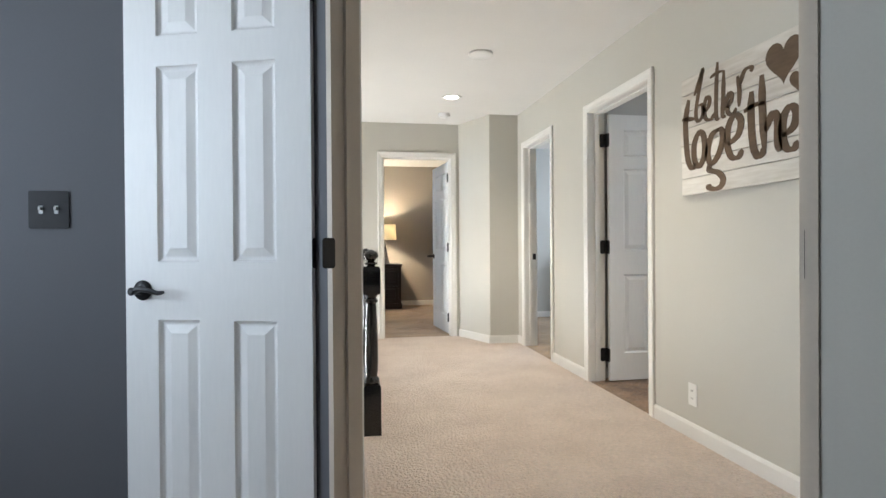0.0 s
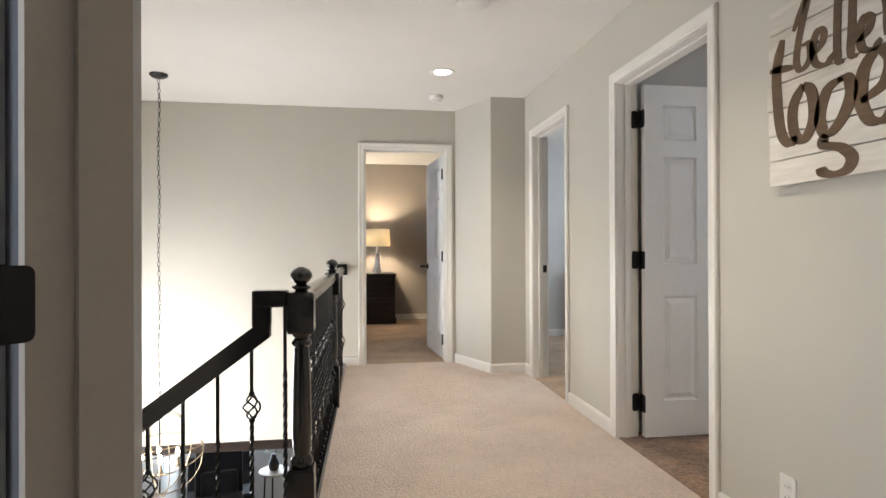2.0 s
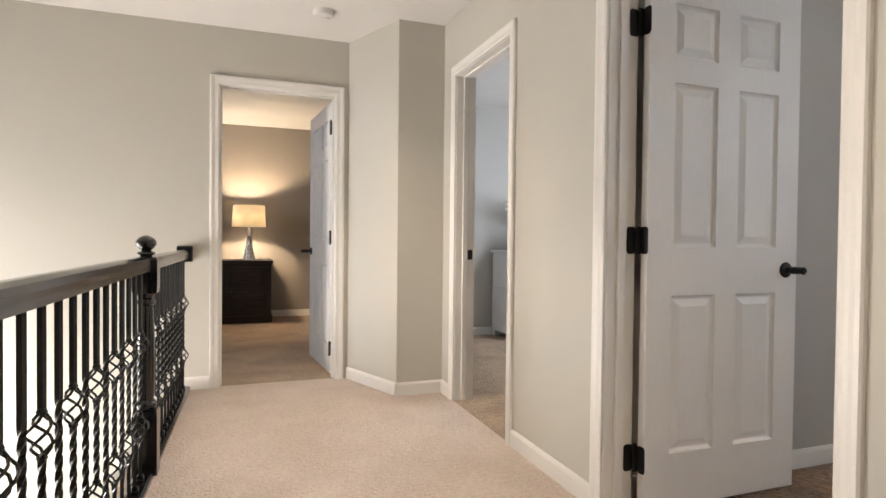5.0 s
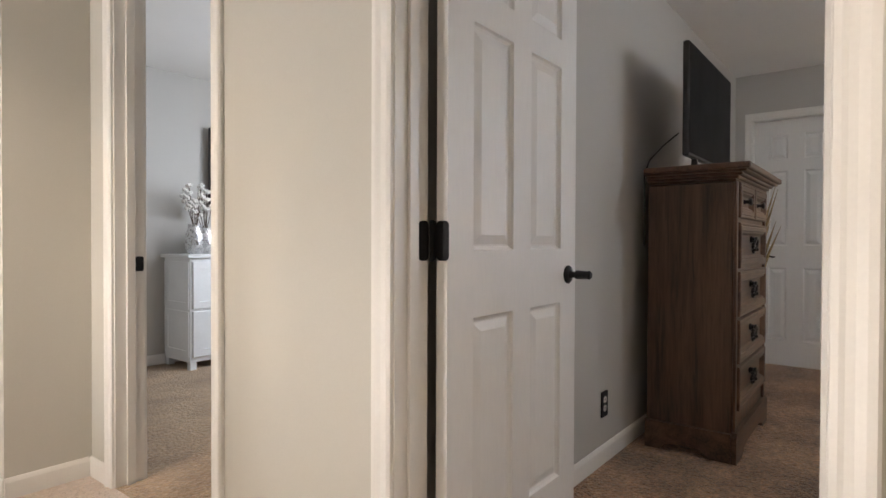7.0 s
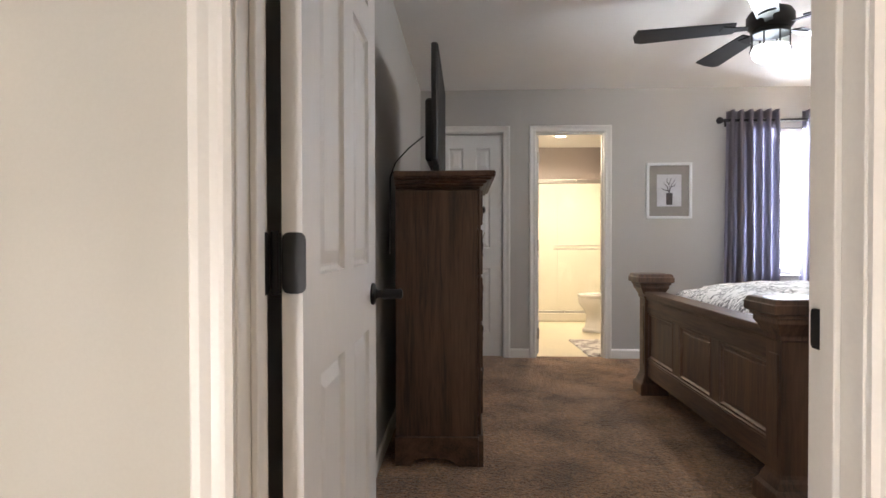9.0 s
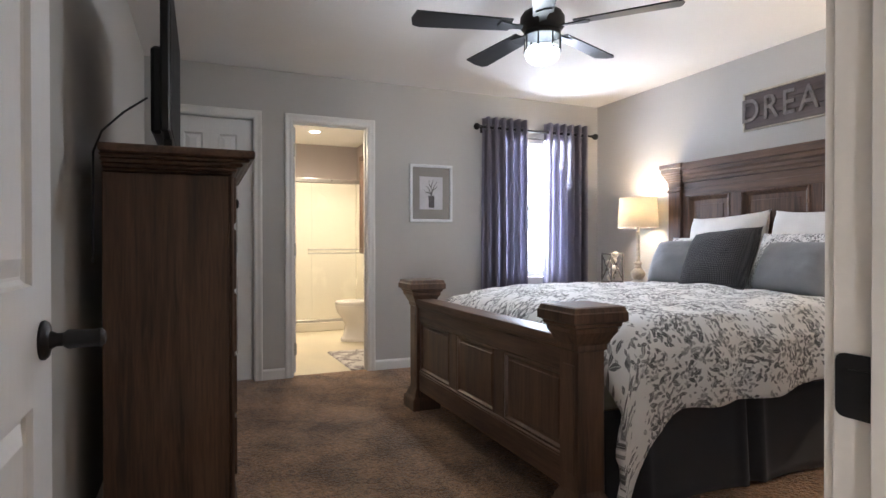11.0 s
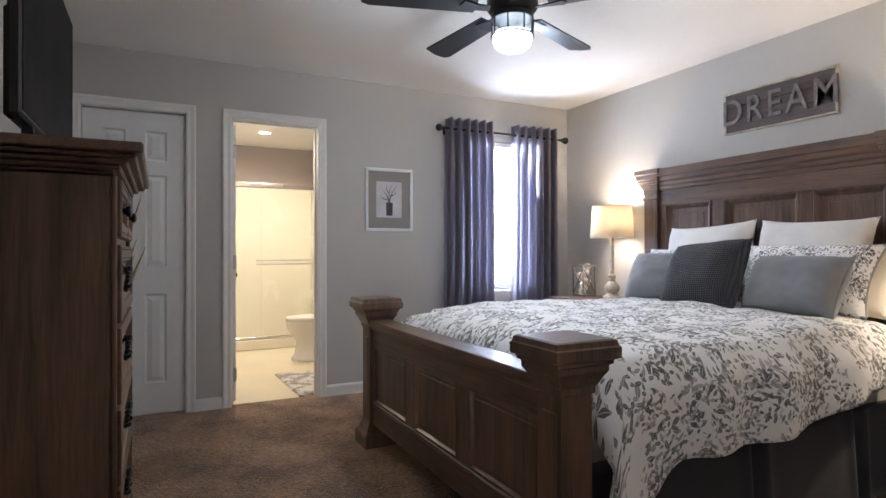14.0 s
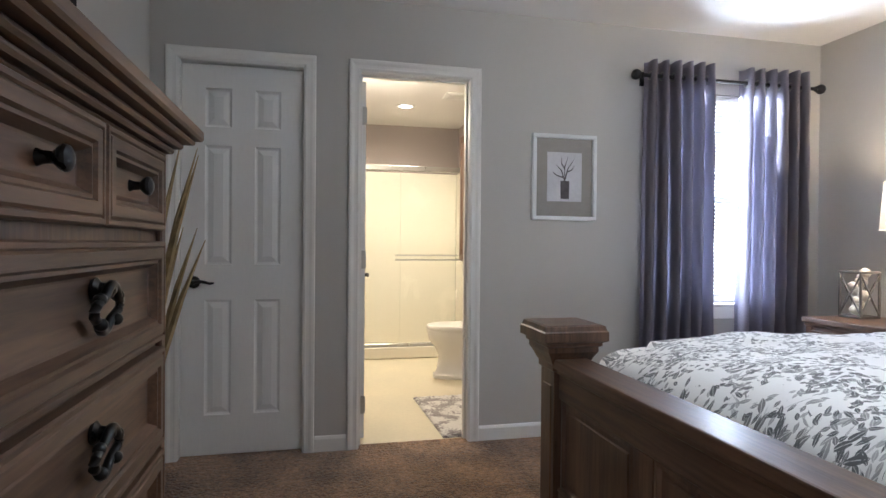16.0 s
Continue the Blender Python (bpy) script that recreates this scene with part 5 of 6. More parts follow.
PLANK = material("whitewashed_plank", (0.78, 0.75, 0.69), 0.8, dark=(0.50, 0.45, 0.38), size=7, fine=60, bump=0.4, depth=0.002, stretch=(1, 0.12, 1), piece=0.06)
BROWN_INK = material("brown_stain_paint", (0.13, 0.082, 0.045), 0.75, spots=0.2, size=14, fine=70, bump=0.3, stretch=(1, 0.2, 1))
hs = thing("wall_sign", "whitewashed plank sign with brown words and two hearts", "wall sign", at=(HX, 2.832, 1.61))
rng = random.Random(4)
for k in range(7):
    bm = B()
    box(bm, -0.03, -0.012, -0.465 + rng.uniform(-0.006, 0.005), 0.465 + rng.uniform(-0.005, 0.012), -0.31 + k * 0.0885, -0.31 + (k + 1) * 0.0885 - 0.004, 0.002)
    part("plank", bm, PLANK, hs)
for y in (-0.3, 0.3):
    bm = B()
    box(bm, -0.012, -0.001, y - 0.03, y + 0.03, -0.28, 0.28)
    part("batten", bm, PLANK, hs)


def brush(points, width):
    """A painted stroke through points given in centimetres from the board's lower corner; upright runs are broader."""
    pts = [Vector((u / 100, v / 100)) for u, v in points]
    ext = [2 * pts[0] - pts[1]] + pts + [2 * pts[-1] - pts[-2]]
    line = []
    for a, b, c, d in zip(ext, ext[1:], ext[2:], ext[3:]):
        for k in range(6):
            t = k / 6
            line.append(0.5 * (2 * b + (c - a) * t + (2 * a - 5 * b + 4 * c - d) * t * t + (3 * b - a - 3 * c + d) * t ** 3))
    line.append(pts[-1])
    bm = B()
    rows = []
    n = len(line)
    for k, q in enumerate(line):
        d = (line[min(k + 1, n - 1)] - line[max(k - 1, 0)]).normalized()
        e = min(1.0, 0.55 + 0.16 * min(k, n - 1 - k))
        w = width * (0.42 + 0.58 * abs(d.y)) * e / 2
        nrm = Vector((-d.y, d.x)) * w
        rows.append([bm.verts.new((x, 0.463 - c.x, c.y - 0.31)) for c in (q + nrm, q - nrm) for x in (-0.0315, -0.0303)])
    for a, b in zip(rows, rows[1:]):
        for i, j in ((0, 2), (2, 3), (3, 1), (1, 0)):
            bm.faces.new((a[i], a[j], b[j], b[i]))
    for rw in (rows[0], rows[-1]):
        bm.faces.new((rw[0], rw[2], rw[3], rw[1]))
    bmesh.ops.recalc_face_normals(bm, faces=bm.faces)
    return bm


def word(letters, width, lab):
    holder = None
    for strokes in letters:
        bm = B()
        for st_ in strokes:
            one = brush(st_, width)
            tmp = bpy.data.meshes.new("stroke")
            one.to_mesh(tmp)
            one.free()
            bm.from_mesh(tmp)
            bpy.data.meshes.remove(tmp)
        if holder is None:
            holder = part("word", bm, BROWN_INK, hs, lab)
        else:
            part("letter", bm, BROWN_INK, holder)


E1 = [(0, 4.4), (3.9, 6.8), (4.8, 10.2), (2.5, 11.7), (0.5, 7.2), (1.6, 1.5), (5.7, 0), (8.6, 2.4)]
E2 = [(0, 6.9), (7.3, 10.2), (9.3, 16.5), (5.3, 19.9), (0.8, 15.6), (0, 6.9), (2.7, 1), (7.2, 0), (10.6, 2.9)]


def moved(stroke, du, dv, sx=1.0, sy=1.0):
    return [(u * sx + du, v * sy + dv) for u, v in stroke]


word([
    [[(11.6, 51), (15.9, 58), (18.7, 62.5), (17, 57), (14.1, 48), (12.9, 40.4), (14.9, 37), (18.6, 39.6), (18.2, 44.5), (14.9, 45)]],
    [moved(E1, 19.2, 35.8)],
    [[(30.1, 62.5), (29.2, 49), (29.2, 36.3), (31.5, 34.4)], [(24.4, 56.4), (29, 57.4), (34.6, 57)]],
    [[(34.8, 57), (34.3, 44.6), (33.9, 36.2), (36.1, 34.6)]],
    [moved(E1, 36.4, 34.8, 0.85, 0.88)],
    [[(44.4, 51.5), (45.7, 45), (45.4, 37.2)], [(45.5, 46.2), (48.6, 52), (51.7, 53.2), (53.8, 52.4), (52.9, 51)]],
], 0.030, "brown painted word better")
word([
    [[(6.7, 50), (3.9, 39.8), (4.4, 27), (6.1, 17.8), (9.6, 13.8), (13, 15.4)], [(0.6, 40.6), (5, 40.2), (11.6, 38.9)]],
    [[(15.7, 32), (11.4, 25.8), (11.6, 17.6), (15.6, 13.8), (19.8, 19.4), (19.3, 28.2), (15.7, 32)]],
    [[(31, 29.8), (25.2, 27.3), (22.4, 19.4), (25, 13.8), (30.3, 17), (34, 24.4), (32.6, 29), (29.1, 29.5)], [(25, 13.8), (23.6, 10.9), (30.3, 8.7), (34, 5.2), (32.3, 1.9), (27.6, 1), (23.4, 2.2), (23, 3.8)]],
    [moved(E2, 37.3, 14)],
    [[(53.5, 42), (53.2, 31), (54.4, 18), (57, 12.6), (59.7, 13), (61.6, 15.4)], [(48.6, 34), (55, 35.4), (62, 35)]],
    [[(59.9, 47.5), (60.3, 31), (61.4, 14.8)], [(61.8, 22.4), (66.1, 29.2), (69.1, 25.9), (69.1, 17.3), (70.3, 12.6)]],
    [moved(E2, 71.7, 12.4, 0.8, 0.88)],
    [[(82.4, 29.8), (83.3, 20.8), (84.1, 12.2)], [(83.3, 22.8), (85.4, 28.1), (88.3, 29.6), (90.7, 28.8), (91.2, 27.2)]],
], 0.046, "brown painted word together")


def heart(cy, cz, r):
    bm = B()
    pts = []
    for k in range(32):
        a = 2 * math.pi * k / 32
        pts.append((cy + r * 16 * math.sin(a) ** 3 / 16, cz + r * (13 * math.cos(a) - 5 * math.cos(2 * a) - 2 * math.cos(3 * a) - math.cos(4 * a)) / 16))
    prism(bm, pts, lambda u, v, a: (a, u, v), -0.0318, -0.0305)
    part("heart", bm, BROWN_INK, hs, "brown painted heart")


heart(-0.262, 0.197, 0.103)
heart(-0.347, 0.085, 0.054)

ds = thing("wall_sign", "dark wooden sign reading DREAM in raised letters", "wall sign", at=(4.625, S_Y, 2.009))
DARKPLANK = material("grey_brown_weathered_board", (0.13, 0.105, 0.10), 0.8, dark=(0.055, 0.043, 0.042), size=9, fine=60, bump=0.5, stretch=(0.12, 1, 1))
for k in range(3):
    bm = B()
    box(bm, -0.345, 0.345, 0.001, 0.014, -0.125 + k * 0.0835, -0.125 + (k + 1) * 0.0835 - 0.002, 0.0015)
    part("board", bm, DARKPLANK, ds)
bm = B()
for z0, z1, x0, x1 in ((-0.138, -0.126, -0.36, 0.36), (0.126, 0.138, -0.36, 0.36), (-0.126, 0.126, -0.36, -0.346), (-0.126, 0.126, 0.346, 0.36)):
    box(bm, x0, x1, 0.001, 0.022, z0, z1, 0.002)
part("frame", bm, LIMED, ds, "pale wooden edge frame")
face_s = Matrix(((-1, 0, 0, 0), (0, 0, 1, 0), (0, 1, 0, 0), (0, 0, 0, 1)))
letter_part("letters", lettering("DREAM", 0.235, 1, 0.006, 0, 1.2, 0.001), material("grey_brown_letter", (0.20, 0.172, 0.166), 0.7, spots=0.25, size=14, fine=70, bump=0.4), ds, Matrix.Translation((0, 0.02, -0.004)) @ face_s @ Matrix.Diagonal((0.86, 1, 1, 1)), "raised grey-brown letters")

pic = thing("framed_picture", "white framed print of twigs in a dark vase", "picture", at=(FARX, 2.414, 1.506))
bm = B()
for y0, y1, z0, z1 in ((-0.2, 0.2, 0.226, 0.25), (-0.2, 0.2, -0.25, -0.226), (-0.2, -0.176, -0.226, 0.226), (0.176, 0.2, -0.226, 0.226)):
    box(bm, -0.024, -0.001, y0, y1, z0, z1, 0.003)
part("frame", bm, WHITE_WOOD, pic, "white moulded frame")
bm = B()
box(bm, -0.010, -0.004, -0.175, 0.175, -0.225, 0.225)
part("mat_board", bm, material("taupe_mat_board", (0.30, 0.275, 0.245), 0.9, spots=0.04, size=20, fine=120, bump=0.1), pic, "taupe mat board")
bm = B()
box(bm, -0.0125, -0.0105, -0.108, 0.108, -0.14, 0.145)
part("print", bm, material("pale_print_paper", (0.62, 0.6, 0.62), 0.85, spots=0.08, size=6, bump=0), pic, "pale print")
INK = material("dark_print_ink", (0.10, 0.085, 0.085), 0.85, spots=0.2, size=30, bump=0)
bm = B()
prism(bm, [(-0.028, -0.125), (0.024, -0.125), (0.026, -0.02), (-0.03, -0.02)], lambda u, v, a: (a, u, v), -0.0136, -0.0128)
for pts in (((0, -0.02), (0.02, 0.04), (0.05, 0.07)), ((0, -0.02), (-0.02, 0.05), (-0.06, 0.11)), ((0.0, -0.02), (0.0, 0.06), (-0.02, 0.12)), ((0.01, 0.0), (0.05, 0.01), (0.075, 0.03)), ((-0.012, 0.03), (-0.045, 0.045), (-0.06, 0.07)), ((0, 0.05), (0.02, 0.08), (0.02, 0.115))):
    tube(bm, [(-0.0132, y, z) for y, z in pts], [0.004, 0.0035, 0.001], 5)
part("drawn_vase", bm, INK, pic)
bm = B()
box(bm, -0.0165, -0.0145, -0.175, 0.175, -0.225, 0.225)
part("glazing", bm, GLASS, pic).visible_shadow = False


# ---- switches and outlets ----
def plate(name, m, w, h, mat, toggles, sockets, lab, cat, tmat):
    t = thing(name, lab, cat, at=m)
    bm = B()
    rounded_plate(bm, w, h, 0.005, 0.006, Matrix.Translation((0, 0.0005, 0)))
    part("plate", bm, mat, t)
    for x in toggles:
        bm = B()
        box(bm, x - 0.006, x + 0.006, 0.0055, 0.0065, -0.013, 0.013)
        box(bm, x - 0.0045, x + 0.0045, 0.0065, 0.017, -0.002, 0.009, 0.0015)
        part("toggle", bm, tmat, t)
    for z in sockets:
        bm = B()
        rounded_plate(bm, 0.033, 0.029, 0.0025, 0.011, Matrix.Translation((0, 0.0055, z)))
        so = part("socket", bm, tmat, t)
        bm = B()
        for x in (-0.0065, 0.0065):
            box(bm, x - 0.0012, x + 0.0012, 0.0081, 0.0087, z - 0.004, z + 0.006)
        part("slot", bm, BLACK_PLASTIC, so)
    return t


plate("light_switch", pose(-0.483, 2.52, 1.165, 0, 0, 180), 0.118, 0.122, BRONZE, (-0.023, 0.023), (), "black double switch plate on the slate wall", "light switch", STEEL)
plate("light_switch", pose(HX, 2.432, 1.126, 0, 0, 90), 0.072, 0.118, WHITE_PLASTIC, (0,), (), "white toggle switch on the hall wall", "light switch", WHITE_PLASTIC)
plate("power_outlet", pose(HX, 3.246, 0.235, 0, 0, 90), 0.072, 0.118, WHITE_PLASTIC, (), (-0.02, 0.02), "white double outlet low on the hall wall", "outlet", WHITE_PLASTIC)
plate("power_outlet", pose(3.81, N_Y, 0.27, 0, 0, 180), 0.072, 0.118, BRONZE, (), (-0.02, 0.02), "dark outlet plate with white sockets on the bedroom wall", "outlet", WHITE_PLASTIC)


# ---- ceiling fittings of the hall ----
def can(x, y, lab):
    c = thing("recessed_light", lab, "recessed light", at=(x, y, CEIL))
    bm = B()
    lathe(bm, [(0.062, -0.002), (0.068, -0.007), (0.092, -0.006), (0.095, -0.0005)], (0, 0, 0), 32, cap=False)
    part("trim_ring", bm, WHITE_PLASTIC, c, smooth=True)
    bm = B()
    lathe(bm, [(0.062, -0.0015), (0.03, -0.0022), (0.002, -0.0025)], (0, 0, 0), 32)
    part("lens", bm, BULB, c, "lit lens", True)


can(1.452, 5.704, "white recessed ceiling light, lit, in the hall")
# unseen fitting added to go with the landing's fill lamp
can(1.45, 3.45, "white recessed ceiling light, lit, added out of view above the landing")
can(8.95, 3.0, "white recessed ceiling light, lit, above the shower end")
sd = thing("smoke_detector", "white round smoke detector on the hall ceiling", "smoke detector", at=(1.495, 6.37, CEIL))
bm = B()
lathe(bm, [(0.06, -0.0005), (0.062, -0.02), (0.058, -0.034), (0.045, -0.042), (0.01, -0.044)], (0, 0, 0), 28)
part("housing", bm, WHITE_PLASTIC, sd, smooth=True)
bm = B()
lathe(bm, [(0.02, -0.0435), (0.018, -0.05), (0.005, -0.051)], (0.02, 0, 0), 16)
part("button", bm, WHITE_PLASTIC, sd)
sp = B()
lathe(sp, [(0.088, -0.0005), (0.09, -0.01), (0.083, -0.016), (0.02, -0.017)], (0, 0, 0), 32)
spo = part("ceiling_cover", sp, WHITE_PLASTIC, smooth=True)
spo.location = (1.433, 4.487, CEIL)
tagged(spo, "white round flush cover plate on the hall ceiling", "ceiling cover")


# ---- stair railing ----
RX = 0.60
N1, N2, RE = (0.60, 3.66), (0.638, 5.49), 0.672


def rail_x(y):
    return N1[0] + (RE - N1[0]) * (y - N1[1]) / (FY - N1[1])


rail = thing("stair_railing", "black railing with turned newels and twisted iron balusters", "railing", at=(RX, 3.7, 0))
roff = Matrix.Translation((-RX, -3.7, 0))


def rpart(name, bm, mat, label="", parent=None, smooth=False):
    bm.transform(roff)
    return part(name, bm, mat, rail if parent is None else parent, label, smooth)


def newel(x, y):
    bm = B()
    square_turn(bm, [(0.048, 0.0), (0.048, 0.27), (0.044, 0.285)], (x, y, 0))
    lathe(bm, [(0.036, 0.284), (0.042, 0.30), (0.042, 0.315), (0.03, 0.33), (0.034, 0.36), (0.036, 0.42), (0.034, 0.60), (0.029, 0.72), (0.027, 0.745), (0.037, 0.755), (0.037, 0.765), (0.027, 0.778), (0.038, 0.80)], (x, y, 0), 24)
    square_turn(bm, [(0.044, 0.80), (0.048, 0.812), (0.048, 0.945), (0.042, 0.958)], (x, y, 0))
    bm.transform(Matrix.Diagonal((1, 1, 0.968, 1)))
    ob = rpart("newel_post", bm, BLACK_PAINT, "black turned newel post", smooth=True)
    bm = B()
    lathe(bm, [(0.03, 0.957), (0.022, 0.965), (0.036, 0.973), (0.034, 0.98), (0.018, 0.987), (0.03, 0.998), (0.041, 1.015), (0.04, 1.028), (0.03, 1.043), (0.012, 1.053), (0.003, 1.055)], (x, y, 0), 24)
    bm.transform(Matrix.Diagonal((1, 1, 0.968, 1)))
    rpart("cap", bm, BLACK_PAINT, "turned black cap", ob, True)


newel(*N1)
newel(*N2)
SECT = [(-0.028, 0.0), (-0.03, 0.02), (-0.033, 0.035), (-0.028, 0.052), (-0.012, 0.06), (0.012, 0.06), (0.028, 0.052), (0.033, 0.035), (0.03, 0.02), (0.028, 0.0)]
for (xa_, ya_), (xb_, yb_) in ((N1, N2), (N2, (RE, FY - 0.02))):
    bm = B()
    y0_, y1_ = ya_ + 0.047, yb_ - (0.047 if yb_ < 6 else 0)
    prism(bm, SECT, lambda u, v, a: (xa_ + (xb_ - xa_) * a + u, y0_ + (y1_ - y0_) * a, 0.872 + v), 0, 1)
    rpart("handrail", bm, BLACK_PAINT)
bm = B()
box(bm, RE - 0.05, RE + 0.05, FY - 0.02, FY - 0.001, 0.85, 0.955, 0.01, 2)
rpart("rosette", bm, BLACK_PAINT)
bm = B()
prism(bm, [(-0.036, 0.001), (0.036, 0.001), (0.036, 0.02), (0.026, 0.028), (-0.026, 0.028), (-0.036, 0.02)], lambda u, v, a: (rail_x(a) + u, a, v), N1[1] + 0.05, FY - 0.022)
rpart("shoe_rail", bm, BLACK_PAINT)
SL = 0.745
GX = 0.425
bm = B()
box(bm, GX, N1[0] - 0.047, 3.628, 3.692, 0.872, 0.935, 0.008, 2)
box(bm, GX, GX + 0.064, 3.629, 3.691, 0.80, 0.880, 0.006)
ex = -1.42
prism(bm, [(GX + 0.062, 0.845), (GX + 0.062, 0.762), (ex, 0.762 - SL * (GX + 0.062 - ex)), (ex, 0.845 - SL * (GX + 0.062 - ex))], lambda u, v, a: (u, a, v), 3.63, 3.69)
rpart("stair_handrail", bm, BLACK_PAINT)


def baluster_mesh(z0, z1, kind):
    """A twisted square bar; kind 1 has one basket, kind 2 two baskets."""
    bm = B()
    h = z1 - z0
    spots = {0: [], 1: [z0 + h * 0.75], 2: [z0 + h * 0.66, z0 + h * 0.26]}[kind]
    stops = [z0]
    for c in sorted(spots):
        stops += [c - 0.045, c + 0.045]
    stops.append(z1)
    for a, b in zip(stops[::2], stops[1::2]):
        n = max(2, int((b - a) / 0.014))
        rings = []
        for i in range(n + 1):
            z = a + (b - a) * i / n
            rel = (z - z0) / h
            tw = (z - z0) * 42 if 0.16 < rel < 0.72 else (0.16 * h * 42 if rel <= 0.16 else 0.72 * h * 42)
            rings.append([bm.verts.new((0.0088 * math.cos(tw + q * math.pi / 2), 0.0088 * math.sin(tw + q * math.pi / 2), z)) for q in range(4)])
        for r, s_ in zip(rings, rings[1:]):
            for q in range(4):
                bm.faces.new((r[q], r[(q + 1) % 4], s_[(q + 1) % 4], s_[q]))
    for c in spots:
        for q in range(4):
            pts = []
            for i in range(9):
                f = i / 8
                rr = 0.007 + 0.024 * math.sin(math.pi * f)
                an = q * math.pi / 2 + f * math.pi * 1.1
                pts.append((rr * math.cos(an), rr * math.sin(an), c - 0.045 + 0.09 * f))
            tube(bm, pts, 0.0036, 5)
        for e in (-0.05, 0.05):
            lathe(bm, [(0.008, -0.008), (0.012, 0), (0.008, 0.008)], (0, 0, c + e), 8)
    box(bm, -0.013, 0.013, -0.013, 0.013, z0, z0 + 0.02, 0.003)
    bmesh.ops.recalc_face_normals(bm, faces=bm.faces)
    return bm


models = {}
ys = [N1[1] + 0.115 + 0.112 * k for k in range(28)]
n_b = 0
for y in ys:
    if y > FY - 0.06 or abs(y - N2[1]) < 0.07:
        continue
    kind = 2 if n_b % 2 == 0 else 0
    n_b += 1
    m = Matrix.Translation((rail_x(y) - RX, y - 3.7, 0))
    if kind not in models:
        models[kind] = part("baluster", baluster_mesh(0.028, 0.872, kind), IRON, rail)
        models[kind].matrix_basis = m
    else:
        again(models[kind], m)
for k in range(13):
    x = 0.54 - 0.12 * k
    zt = 0.874 if x > GX + 0.06 else 0.764 - SL * (GX + 0.062 - x) + 0.004
    kind = 1 if k % 3 == 1 else 0
    key = ("s", kind)
    m = Matrix.Translation((x - RX, -0.04, zt - 0.86))
    if key not in models:
        models[key] = part("baluster", baluster_mesh(0.0, 0.86, kind), IRON, rail)
        models[key].matrix_basis = m
    else:
        again(models[key], m)

# ---- staircase under the railing ----
stair = thing("staircase", "carpeted staircase going down beside the landing", "staircase", at=(0.55, 3.1, 0))
stair["kind"] = "structure"
for k in range(7):
    bm = B()
    x1 = 0.0 - 0.25 * k
    box(bm, x1 - 0.262, x1 + 0.0, -0.458, 0.66, -0.19 * (k + 1) - 0.2, -0.19 * (k + 1), 0.012, 2)
    part("step", bm, HALL_CARPET, stair)
bm = B()
box(bm, -2.515, -1.765, -0.458, 0.66, -1.6, -1.52, 0.01)
part("step", bm, HALL_CARPET, stair)
bm = B()
prism(bm, [(0.0, -0.02), (0.0, -0.30), (-1.9, -0.30 - SL * 1.9), (-1.9, -0.02 - SL * 1.9)], lambda u, v, a: (u, a, v), 0.575, 0.655)
part("stringer", bm, BLACK_PAINT, stair, "black painted stringer")
bm = B()
box(bm, 0.515, 0.5495, 3.7, FY, -0.3, -0.001)
bank(part("trim", bm, TRIM))

# ---- chandelier ----
AGED_BRONZE = material("aged_champagne_bronze", (0.30, 0.235, 0.16), 0.35, metal=0.85, spots=0.15, size=30, bump=0.05)
ch = thing("chandelier", "bronze wire globe chandelier with lit candle bulbs on a chain", "chandelier", at=(-0.675, 6.06, CEIL))
bm = B()
lathe(bm, [(0.066, -0.0005), (0.066, -0.012), (0.045, -0.028), (0.012, -0.036)], (0, 0, 0), 24)
part("canopy", bm, IRON, ch, smooth=True)
bm = B()
lk = [(0.009 * math.cos(2 * math.pi * k / 12), 0, 0.021 * math.sin(2 * math.pi * k / 12)) for k in range(12)]
tube(bm, lk, 0.0024, 5, True)
link = part("chain_link", bm, IRON, ch)
link.matrix_basis = Matrix.Translation((0, 0, -0.055))
zc = -0.055
k = 0
while zc > -2.50:
    zc -= 0.0365
    k += 1
    again(link, pose(0.004 * math.sin(k * 0.31), 0, zc, 0, 0, 90 * (k % 2)))
GZ = -2.88
bm = B()
tube(bm, [(0, 0, -2.5), (0, 0, GZ - 0.3)], 0.007, 8)
lathe(bm, [(0.008, -0.03), (0.02, -0.015), (0.024, 0.0), (0.016, 0.02), (0.008, 0.03)], (0, 0, GZ - 0.14), 14)
part("stem", bm, IRON, ch, smooth=True)
for a, tilt in ((0, 90), (60, 90), (120, 90), (0, 12), (40, -14)):
    bm = B()
    rm = Matrix.Translation((0, 0, GZ)) @ Matrix.Rotation(radians(a), 4, "Z") @ Matrix.Rotation(radians(tilt), 4, "X")
    tube(bm, [rm @ Vector((0.31 * math.cos(2 * math.pi * q / 44), 0.31 * math.sin(2 * math.pi * q / 44), 0)) for q in range(44)], 0.0045, 6, True)
    part("hoop", bm, AGED_BRONZE, ch)
for a in (20, 110, 200, 290):
    ca, sa = math.cos(radians(a)), math.sin(radians(a))
    bm = B()
    tube(bm, [(0, 0, GZ - 0.14), (0.05 * ca, 0.05 * sa, GZ - 0.17), (0.10 * ca, 0.10 * sa, GZ - 0.16), (0.125 * ca, 0.125 * sa, GZ - 0.11)], 0.005, 6)
    lathe(bm, [(0.018, -0.006), (0.02, 0.0), (0.009, 0.004), (0.009, 0.07)], (0.125 * ca, 0.125 * sa, GZ - 0.11), 10)
    arm = part("arm", bm, AGED_BRONZE, ch)
    bm = B()
    lathe(bm, [(0.007, 0), (0.015, 0.02), (0.016, 0.034), (0.009, 0.056), (0.002, 0.07)], (0.125 * ca, 0.125 * sa, GZ - 0.04), 12)
    part("candle_bulb", bm, BULB_WARM, arm, "lit flame-shaped bulb", True)

